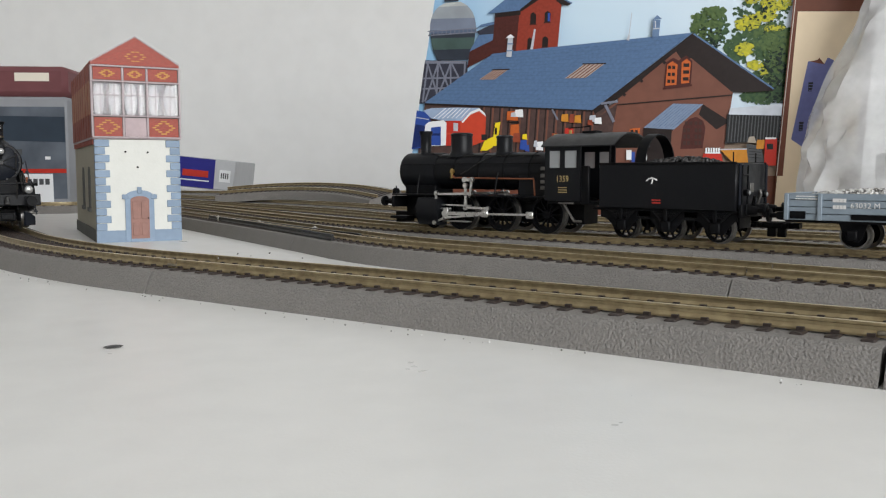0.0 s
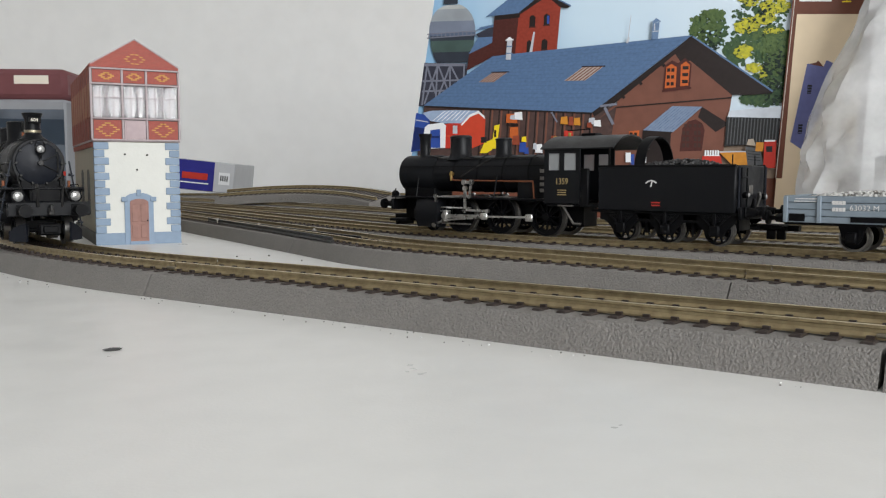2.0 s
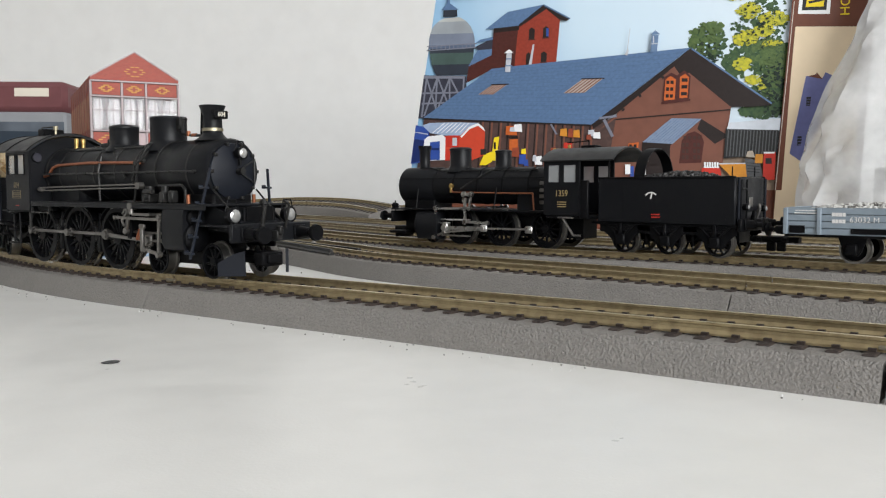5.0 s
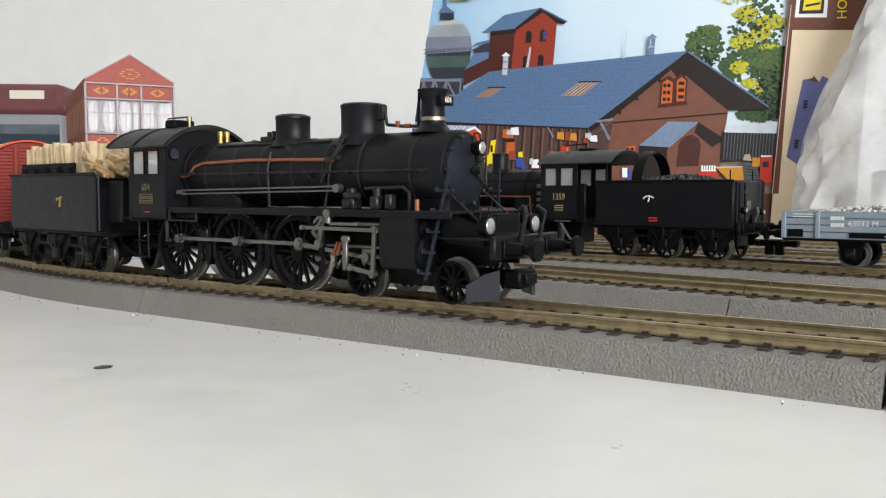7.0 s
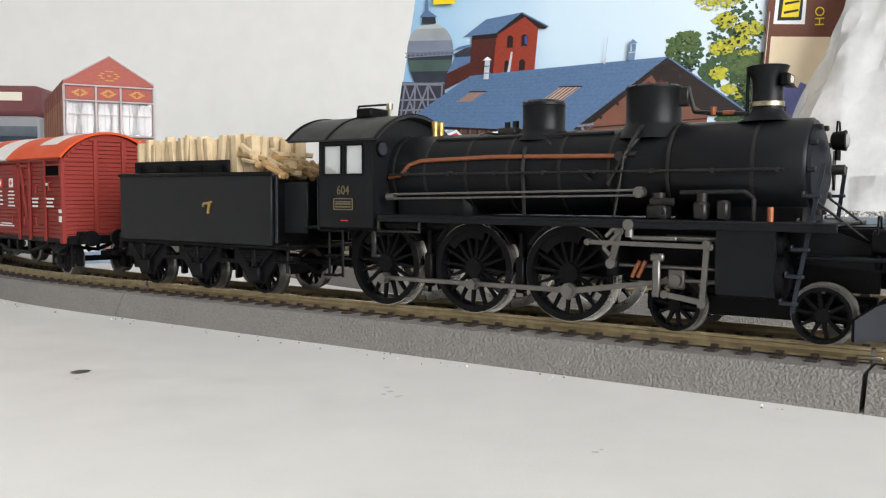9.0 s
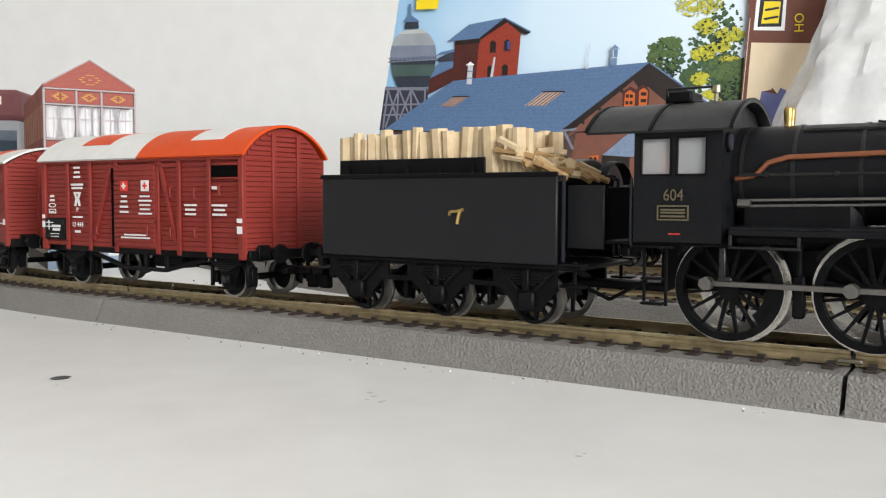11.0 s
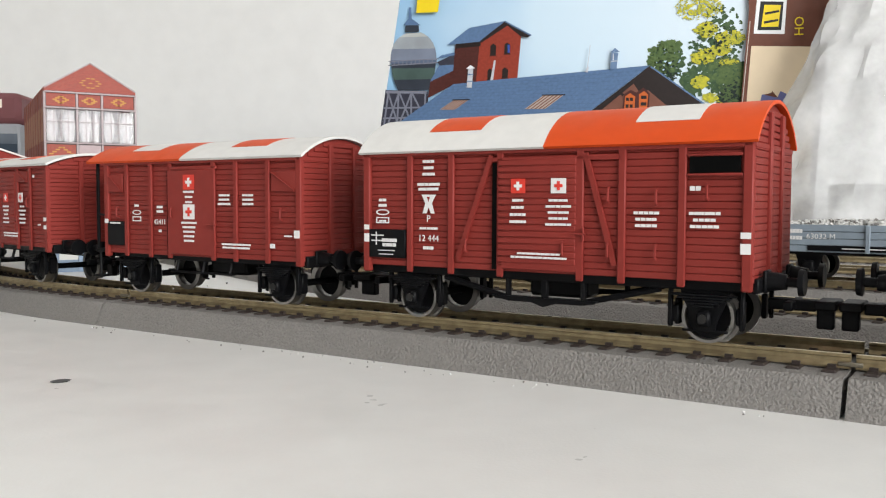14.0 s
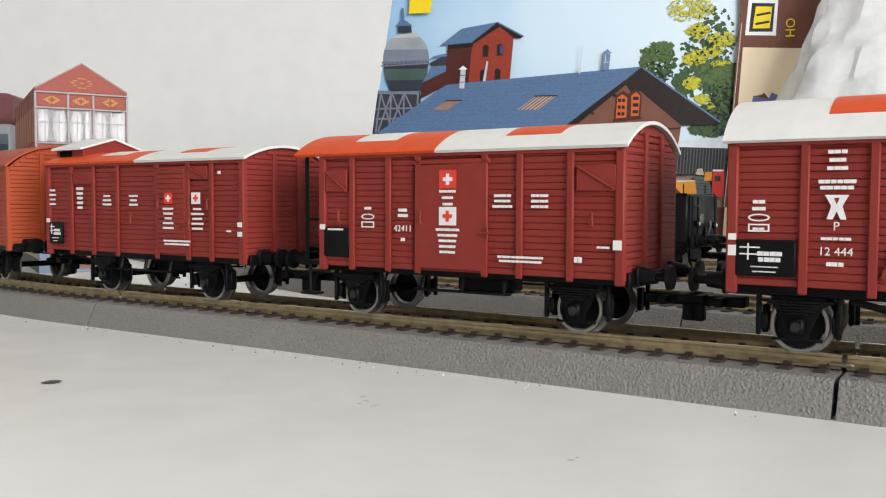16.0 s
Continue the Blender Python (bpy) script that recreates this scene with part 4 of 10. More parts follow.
# chimneys and mast on the ridge
printed("printed_chimney", "light", [(106.2, 173.9), (111.3, 173.8), (109.7, 154.4), (104.6, 154.6)])
printed("printed_chimney_cap", "white", [(103.9, 172.9), (108.4, 176.6), (113, 173.1)])
printed("printed_chimney_collar", "steel", [(104.6, 160.1), (111.4, 159.9), (111.4, 161), (104.6, 161.2)])
printed("printed_chimney_collar", "steel", [(105.7, 166.7), (111.3, 166.6), (111.3, 167.7), (105.7, 167.9)])
printed("printed_mast", "light", [(224.3, 192.4), (221.4, 167.3), (222.1, 167.2), (224.9, 192.3)])
printed("printed_mast_foot", "light", [(221.8, 172.4), (220.2, 167.1), (222.3, 166.4), (223.8, 171.7)])
printed("printed_chimney", "steel", [(243.5, 169.2), (244.8, 185.1), (251.1, 184.9), (249.8, 169.5)])
printed("printed_chimney_cap", "steel", [(243.8, 185.1), (247.9, 189.2), (252.7, 185.3)])
printed("printed_chimney_opening", "light", [(245.9, 184), (246.9, 184), (247.1, 177.6), (246, 177.6)])
printed("printed_chimney_collar", "light", [(243.9, 176.2), (250.8, 176.5), (250.7, 177.3), (243.9, 177)])
# far shed behind the trees
printed("printed_far_shed_wall", "black", [(313.5, 96.1), (360.9, 95.3), (359.6, 71.2), (312.1, 68.4)])
printed("printed_far_slat", "grey", [(315.5, 95.5), (314.1, 70), (315.1, 69.9), (316.6, 95.4)])
printed("printed_far_slat", "grey", [(318.4, 95.5), (316.9, 70), (318, 69.9), (319.4, 95.4)])
printed("printed_far_slat", "grey", [(321.3, 95.4), (319.8, 70), (320.8, 69.9), (322.3, 95.3)])
printed("printed_far_slat", "grey", [(324.1, 95.4), (322.7, 69.9), (323.7, 69.9), (325.1, 95.3)])
printed("printed_far_slat", "grey", [(326.9, 95.4), (325.5, 69.9), (326.5, 69.8), (328, 95.3)])
printed("printed_far_slat", "grey", [(329.8, 95.3), (328.4, 69.9), (329.4, 69.8), (330.8, 95.2)])
printed("printed_far_slat", "grey", [(332.6, 95.3), (331.2, 69.9), (332.2, 69.8), (333.6, 95.2)])
printed("printed_far_slat", "grey", [(335.5, 95.2), (334.1, 69.9), (335.1, 69.8), (336.5, 95.1)])
printed("printed_far_slat", "grey", [(338.3, 95.2), (336.9, 69.8), (337.9, 69.7), (339.3, 95.1)])
printed("printed_far_slat", "grey", [(341.1, 95.1), (339.7, 69.8), (340.7, 69.7), (342.1, 95)])
printed("printed_far_slat", "grey", [(343.9, 95.1), (342.5, 69.8), (343.6, 69.7), (344.9, 95)])
printed("printed_far_slat", "grey", [(346.7, 95.1), (345.4, 69.8), (346.4, 69.7), (347.7, 95)])
printed("printed_far_slat", "grey", [(349.5, 95), (348.2, 69.7), (349.2, 69.6), (350.5, 94.9)])
printed("printed_far_slat", "grey", [(352.3, 95), (351, 69.7), (352, 69.6), (353.3, 94.9)])
printed("printed_far_slat", "grey", [(355.1, 94.9), (353.8, 69.7), (354.8, 69.6), (356.1, 94.8)])
printed("printed_far_slat", "grey", [(357.9, 94.9), (356.6, 69.7), (357.6, 69.6), (358.9, 94.8)])
printed("printed_far_shed_roof", "paleroof", [(315.9, 101.3), (361.7, 104.7), (361, 93.8), (314.5, 95.5)])
# vehicles and loads before the shed
printed("printed_lorry", "blue", [(13.6, 104.1), (26.2, 101.6), (28.5, 90.1), (23.7, 67.2), (8.1, 65)])
printed("printed_lorry_stripe", "light", [(12.3, 96.8), (26.1, 94.3), (26.2, 95.2), (12.5, 97.7)])
printed("printed_lorry_shade", "navy", [(11.8, 90.3), (24.9, 87.9), (22.5, 68.3), (8.7, 66.1)])
printed("printed_wagon_side", "red", [(42.7, 92.2), (58.6, 95.4), (58.6, 68.7), (43.9, 68.2)])
printed("printed_wagon_end", "red2", [(57.5, 68.7), (58.6, 92), (68.5, 101.5), (77.2, 104.8), (84.8, 97.3), (83.7, 73), (69.2, 67.4)])
printed("printed_wagon_roof", "roofblue", [(20.2, 104), (29.1, 106.1), (55.1, 106.3), (77.8, 105.3), (68.5, 101.5), (59.8, 93.1), (42.7, 93.4), (28.5, 95.9)])
printed("printed_roof_seam", "white", [(31.1, 95.6), (44.1, 105.6), (43.7, 106.2), (30.7, 96.1)])
printed("printed_roof_seam", "white", [(35.9, 95.6), (48.3, 105.6), (47.8, 106.1), (35.4, 96.1)])
printed("printed_roof_seam", "white", [(40.6, 95.7), (52.4, 105.5), (51.9, 106), (40.1, 96.2)])
printed("printed_roof_seam", "white", [(45.3, 95.7), (56.5, 105.4), (56, 105.9), (44.9, 96.2)])
printed("printed_roof_seam", "white", [(50.1, 95.8), (60.6, 105.4), (60.1, 105.9), (49.6, 96.3)])
printed("printed_roof_seam", "white", [(54.8, 95.8), (64.7, 105.3), (64.2, 105.8), (54.3, 96.3)])
printed("printed_roof_seam", "white", [(59.5, 95.9), (68.8, 105.2), (68.3, 105.7), (58.9, 96.3)])
printed("printed_wagon_roof_edge", "white", [(59.8, 92), (68.5, 101.5), (77.8, 105.3), (83.6, 100.2), (84.8, 96.7), (77.8, 102.5), (69.1, 99.2), (61, 90.8)])
printed("printed_wagon_window", "light", [(51.6, 91), (56.3, 90.9), (56.3, 82.9), (51.6, 83)])
printed("printed_wagon_band", "red2", [(43.9, 81.4), (56.9, 81.2), (56.9, 79.5), (43.9, 79.6)])
printed("printed_van", "white", [(20.1, 67.8), (22.6, 89.6), (26.1, 92.4), (41.6, 94), (44.5, 91.1), (43.9, 68.8)])
printed("printed_van_window", "blue", [(27.3, 68.9), (28.5, 86.7), (38.6, 87.7), (38.6, 68.8)])
printed("printed_van_panel", "navy", [(28.5, 80.9), (38, 80.8), (38, 78.6), (28.5, 78.6)])
printed("printed_forklift", "yellow", [(90.7, 67.8), (94, 90.4), (99.2, 91.5), (96.4, 67.8)])
printed("printed_forklift_gap", "dark", [(93.5, 85.9), (95.8, 85.9), (95.8, 79.1), (93.5, 79.1)])
printed("printed_forklift", "yellow", [(79.1, 63.4), (83.7, 73.6), (91.8, 76.9), (91.8, 66.7), (86, 63.3)])
printed("printed_forklift_seat", "black", [(80.2, 79.3), (86, 79.2), (86, 73.6), (80.2, 73.6)])
printed("printed_crate", "orange", [(106, 101.5), (116.2, 101.9), (116.9, 92.4), (105.5, 93.1)])
printed("printed_crate", "white", [(114, 103), (121.3, 103.5), (122, 95.6), (113.4, 96.3)])
printed("printed_crate", "light", [(110, 100.3), (114, 100.8), (114.6, 95.8), (109.4, 96.4)])
printed("printed_crate", "dark", [(106, 91.4), (117.4, 91.8), (118, 89.5), (105.5, 90.3)])
printed("printed_crate", "orange", [(109.5, 88.5), (117.5, 89), (118.1, 73.3), (109, 73.9)])
printed("printed_crate", "redbrown", [(112.4, 80.1), (118.6, 80.6), (119.3, 71), (111.9, 71.6)])
printed("printed_crate", "amber", [(159.5, 97.9), (165.6, 98.3), (166.2, 90.6), (159, 91.2)])
printed("printed_crate", "redbrown", [(167.3, 97.7), (171.1, 98.2), (171.8, 89.4), (166.8, 90)])
printed("printed_crate", "amber", [(172.3, 96.6), (177.8, 97), (178.4, 89.3), (171.8, 90)])
printed("printed_crate", "light", [(186.5, 96.4), (192, 96.8), (192.6, 90.2), (186.1, 90.9)])
printed("printed_crate", "white", [(191.5, 94.1), (197.5, 94.5), (198.1, 88), (191, 88.6)])
printed("printed_crate", "redbrown", [(184.9, 92), (188.8, 92.5), (189.4, 87), (184.5, 87.6)])
printed("printed_crate", "red", [(163, 84.5), (170.7, 85), (171.4, 76.1), (162.5, 76.8)])
printed("printed_crate", "blue", [(119.3, 73.3), (125.5, 73.8), (126.1, 63.7), (118.7, 64.3)])
printed("printed_crate", "yellow", [(121.5, 78.9), (125.5, 79.4), (126.1, 73.8), (121, 74.4)])
printed("printed_crate", "white", [(135.1, 71.4), (141.3, 72), (141.9, 63), (134.6, 63.6)])
printed("printed_crate", "light", [(132.9, 72.6), (135.7, 73.1), (136.3, 66.4), (132.3, 67)])
printed("printed_crate", "blue", [(124.4, 68.2), (127.8, 68.7), (128.4, 62), (123.9, 62.6)])
printed("printed_crate", "grey", [(98.7, 76.3), (102.7, 76.8), (103.3, 66.6), (98.1, 67.2)])
printed("printed_crate", "redbrown", [(150.2, 79.7), (155.2, 80.2), (155.9, 72.9), (149.7, 73.6)])
printed("printed_truck", "red", [(291.3, 48.1), (292.7, 59.4), (308.7, 59.3), (311.5, 48.1)])
printed("printed_tank_cap", "white", [(294.6, 64.8), (296.2, 64.8), (296.3, 59.9), (294.7, 59.9)])
printed("printed_tank_cap", "white", [(296.9, 64.8), (298.5, 64.7), (298.6, 59.9), (297, 59.9)])
printed("printed_tank_cap", "white", [(299.2, 64.7), (300.7, 64.7), (300.8, 59.9), (299.3, 59.9)])
printed("printed_tank_cap", "white", [(301.4, 64.7), (303, 64.7), (303.1, 59.9), (301.6, 59.9)])
printed("printed_tank_cap", "white", [(303.7, 64.7), (305.3, 64.7), (305.4, 59.9), (303.8, 59.9)])
printed("printed_tank_cap", "white", [(306, 64.7), (307.5, 64.7), (307.6, 59.9), (306.1, 59.9)])
printed("printed_truck_rail", "white", [(294.2, 59.4), (308.2, 59.3), (308.1, 60.4), (294.2, 60.5)])
printed("printed_truck", "amber", [(307.6, 63.1), (333.1, 63.4), (339.6, 48), (322.3, 48)])
printed("printed_truck_rail", "light", [(307.6, 62.5), (333.1, 62.9), (333.1, 64), (307.5, 63.6)])
printed("printed_machine", "grey", [(330.9, 68.2), (344.1, 66), (347.6, 49.1), (333.4, 49.1)])
printed("printed_machine_drum", "drum", [(331.9, 69.3), (333.3, 74.6), (337.9, 75.1), (340, 68.7)])
printed("printed_machine", "amber", [(339.7, 63.4), (340.5, 71.9), (347, 71.8), (346.7, 63.4)])
printed("printed_machine_slot", "black", [(333.1, 63.7), (344.2, 62.6), (344.2, 63.1), (333.1, 64.2)])
printed("printed_machine_slot", "black", [(333.1, 61.1), (344.3, 59.9), (344.3, 60.5), (333.2, 61.6)])
printed("printed_machine_slot", "black", [(333.2, 58.4), (344.3, 57.3), (344.4, 57.8), (333.2, 58.9)])
printed("printed_machine_slot", "black", [(333.3, 55.7), (344.4, 54.6), (344.4, 55.2), (333.3, 56.3)])
printed("printed_lorry", "red", [(347.5, 73.4), (358, 73.3), (357.7, 48), (347.1, 48)])
printed("printed_lorry_window", "black", [(349.1, 68.1), (354.6, 68.1), (354.8, 62.8), (349.3, 62.8)])
printed("printed_lorry_band", "white", [(347.5, 73.9), (357, 73.8), (357, 72.3), (347.5, 72.3)])
printed("printed_figure", "white", [(221.7, 63.1), (226.6, 63), (226.7, 53.7), (221.9, 53.8)])
printed("printed_figure", "blue", [(226.6, 61.4), (229.8, 61.4), (230, 51.5), (226.8, 51.5)])
printed("printed_figure", "white", [(236.8, 61.3), (241.1, 61.3), (241.2, 53.1), (236.9, 53.2)])
printed("printed_shop_window", "dark", [(243.7, 65.7), (251.6, 65.6), (251.7, 62.9), (243.7, 62.9)])
# side panel of the box
printed("printed_panel", "cream", [(372.2, 187.3), (428.7, 187), (426.3, 38.5), (362.9, 38.4)])
printed("printed_panel_foot", "cream", [(359, 39), (430, 39), (428, 3), (357, 3)])
printed("printed_panel_head", "choc", [(368.4, 235.6), (431.9, 232.1), (429.7, 185), (371.7, 187.3)])
printed("printed_panel_edge", "choc", [(370.4, 235.5), (374.3, 235.3), (363.9, 38.4), (357.9, 38.4)])
printed("printed_torn_edge", "paper", [(370.3, 210), (358.1, 38.5), (358.8, 38.4), (371, 209.9)])
printed("printed_emblem", "white", [(376.4, 231.1), (402.5, 229.7), (401.1, 197.3), (373.9, 198.5)])
printed("printed_emblem", "black", [(379.4, 227.9), (399.7, 226.8), (398.1, 201), (377.2, 201.5)])
printed("printed_emblem", "yellow", [(382.9, 224.6), (397.4, 223.9), (395.6, 204.2), (380.5, 204.4)])
printed("printed_emblem", "black", [(383.1, 207.3), (395.6, 209.3), (395.2, 211.3), (382.6, 209.4)])
printed("printed_emblem", "black", [(383.8, 215.4), (396.3, 217.4), (395.9, 219.4), (383.4, 217.5)])
printed("printed_sticker", "yellow", [(55.5, 249.3), (78.6, 248.1), (75.7, 228.9), (53.8, 228.8)])
printed("printed_building", "violet", [(382.3, 142.2), (386.7, 142.6), (391.5, 144), (396.1, 139.2), (398.8, 145.3), (404.2, 142.6), (400.8, 126.7), (401.9, 123.6), (395.6, 106.7), (396.7, 102), (393.5, 93.8), (380.1, 64.7), (370, 72.1)])
printed("printed_building_window", "black", [(383.3, 123.5), (387.3, 123.4), (386.5, 115.2), (383.1, 115.3)])
printed("printed_building_bar", "violet", [(383.4, 121.2), (387.3, 121.1), (387.3, 121.6), (383.4, 121.7)])
printed("printed_building_bar", "violet", [(383.5, 118.6), (387.4, 118.5), (387.4, 119), (383.5, 119.1)])
printed("printed_building_bar", "violet", [(383.6, 116), (387.5, 115.9), (387.5, 116.5), (383.5, 116.5)])
printed("printed_building_window", "black", [(376.5, 87.8), (380.4, 87.7), (379.7, 79.4), (376.2, 79.4)])
printed("printed_building_bar", "violet", [(376.6, 85.4), (380.5, 85.4), (380.5, 85.9), (376.5, 85.9)])
printed("printed_building_bar", "violet", [(376.6, 82.8), (380.6, 82.8), (380.6, 83.3), (376.6, 83.3)])
printed("printed_building_bar", "violet", [(376.7, 80.2), (380.7, 80.1), (380.6, 80.7), (376.7, 80.7)])
printed("printed_building_roof", "choc", [(383.8, 142.1), (390.6, 143.5), (391.5, 145.5), (396.6, 139.2)])
lettering("printed_scale", "HO", 0.0115, PRINT["yellow"], big_box, pose(0.4140, -0.0068, 0.204, 0, -90, 0))

# ---- other boxes ----
GREYPHOTO = flat("photo_grey", (0.13, 0.15, 0.18), 0.4, 0.8, 25, (0.045, 0.055, 0.07))
left_box = thing("model_box", "dark red lidded box with a pale photo on its front", "box", m=pose(-0.452, 1.06, 0, 0, 0, 4))
part("carton", Geo().soft(-0.42, 0.0, 0.0, 0.10, 0.0, 0.132, 0.003), flat("box_grey", (0.30, 0.31, 0.33), 0.4, 0.3, 30), left_box)
part("lid", Geo().soft(-0.422, 0.002, -0.002, 0.102, 0.132, 0.168, 0.006), flat("box_maroon", (0.17, 0.065, 0.070), 0.4, 0.25, 60), left_box, "maroon lid")
part("printed_name", Geo().soft(-0.058, -0.018, -0.0025, -0.002, 0.150, 0.160, 0.0002), CREAMPRINT, left_box, "cream name as a plain bar")
part("photo", Geo().box(-0.30, -0.002, -0.0012, -0.0003, 0.010, 0.120), GREYPHOTO, left_box, "blurred grey photo", False)
part("photo_roof", Geo().prism([(-0.30, 0.085), (-0.002, 0.078), (-0.002, 0.108), (-0.30, 0.112)], -0.0018, -0.0013), flat("photo_blue", (0.035, 0.05, 0.07), 0.4, 0.4, 40), left_box, "", False)
part("photo_house", Geo().box(-0.052, -0.018, -0.0018, -0.0013, 0.004, 0.040), PRINT["white"], left_box, "", False)
part("photo_stripe", Geo().box(-0.056, -0.002, -0.0018, -0.0013, 0.041, 0.046), PRINT["red"], left_box, "", False)
for k in range(4):
    part("photo_window", Geo().box(-0.048 + k * 0.007, -0.043 + k * 0.007, -0.0023, -0.0019, 0.027, 0.034), PRINT["grey"], left_box, "", False)
for k in range(14):
    x, z, w = blob.uniform(-0.20, -0.02), blob.uniform(0.045, 0.075), blob.uniform(0.004, 0.016)
    part("photo_patch", Geo().box(x, x + w, -0.0016 - k * 0.00002, -0.0013, z, z + w * 0.6), PRINT[blob.choice(["white", "grey", "light", "grey"])], left_box, "", False)

small_box = thing("wagon_box", "blue and silver wagon box lying on the rear tracks", "box", m=pose(-0.446, 1.462, 0.0195, 0, 6, 6))
part("carton", Geo().soft(0.0, 0.095, 0.0, 0.30, 0.0, 0.051, 0.0015), flat("box_silver", (0.52, 0.53, 0.55), 0.35, 0.15, 60), small_box)
part("end_panel", Geo().box(0.001, 0.062, -0.0012, -0.0002, 0.001, 0.050), flat("box_blue", (0.025, 0.025, 0.22), 0.35, 0.2, 60), small_box, "deep blue end label", False)
part("printed_name", Geo().soft(0.010, 0.052, -0.0022, -0.0014, 0.019, 0.030, 0.0004), PRINT["red"], small_box, "red name as a plain bar")
part("printed_line", Geo().box(0.008, 0.054, -0.0022, -0.0014, 0.012, 0.014), PRINT["white"], small_box, "", False)
part("code_label", Geo().box(0.070, 0.088, -0.0012, -0.0002, 0.014, 0.034), PRINT["white"], small_box, "white label", False)
for k in range(4):
    part("label_bar", Geo().box(0.0725 + k * 0.0035, 0.0745 + k * 0.0035, -0.0020, -0.0014, 0.020, 0.029), PRINT["grey"], small_box, "", False)

# ---- signal box, a kit building without its roof ----
QUOIN = material("quoin_blue_stone", (0.235, 0.315, 0.42), 0.6, grain=0.2, scale=300, vary=0.2)
PLASTER = material("white_plaster", (0.66, 0.66, 0.615), 0.7, grain=0.08, scale=200, bump=0.1)
# side plaster, warmer and darker than the front: the side's shade in the colour
SHADEDCREAM = material("cream_shaded_plaster", (0.52, 0.49, 0.39), 0.7, grain=0.12, scale=200, stain=0.1)
PLINTH = material("grey_plinth", (0.13, 0.13, 0.12), 0.7, grain=0.3, scale=200)
DOORWOOD = material("pink_brown_door", (0.30, 0.155, 0.125), 0.6, grain=0.35, scale=250)
TRIM = material("mauve_frame", (0.42, 0.35, 0.36), 0.6, grain=0.3, scale=300)
PALEPANEL = material("pale_pink_panel", (0.46, 0.36, 0.37), 0.6, grain=0.2, scale=300)
GLAZE = glass("clear_film", (0.7, 0.7, 0.73), 0.03, 0.22)
INSIDE = material("white_inside", (0.50, 0.50, 0.49), 0.6, grain=0.3, scale=60)


DIM = material("pale_inner_wall", (0.30, 0.30, 0.30), 0.6, grain=0.3, scale=60)
# bright white that stands in for glare on the clear window film
GLAREFILM = material("film_glare_white", (0.86, 0.86, 0.87), 0.18, grain=0.15, scale=200, spec=0.8)


def brick_print(name, a, b):
    m = material(name, a, 0.6)
    nt = m.node_tree
    br = nt.nodes.new("ShaderNodeTexBrick")
    br.inputs["Color1"].default_value, br.inputs["Color2"].default_value, br.inputs["Mortar"].default_value = (*a, 1), (*b, 1), (a[0] * 0.75, a[1] * 1.5, a[2] * 1.5, 1)
    br.inputs["Scale"].default_value, br.inputs["Mortar Size"].default_value = 400.0, 0.025
    co, mp = nt.nodes.new("ShaderNodeTexCoord"), nt.nodes.new("ShaderNodeMapping")
    mp.inputs["Rotation"].default_value = (radians(90), 0, 0)
    nt.links.new(co.outputs["Object"], mp.inputs["Vector"])
    nt.links.new(mp.outputs["Vector"], br.inputs["Vector"])
    nt.links.new(br.outputs["Color"], nt.nodes["Principled BSDF"].inputs["Base Color"])
    return m


REDBRICK = brick_print("red_brick", (0.36, 0.055, 0.035), (0.28, 0.040, 0.028))
YELLOWBRICK = material("yellow_brick", (0.55, 0.27, 0.06), 0.6, grain=0.2, scale=300)
# side brick darker than the front's, to carry the shade of that side
SIDEBRICK = material("shaded_side_brick", (0.24, 0.055, 0.032), 0.6, grain=0.3, scale=200)
SIDEPANEL = material("side_panel", (0.36, 0.15, 0.075), 0.6, grain=0.3, scale=200)


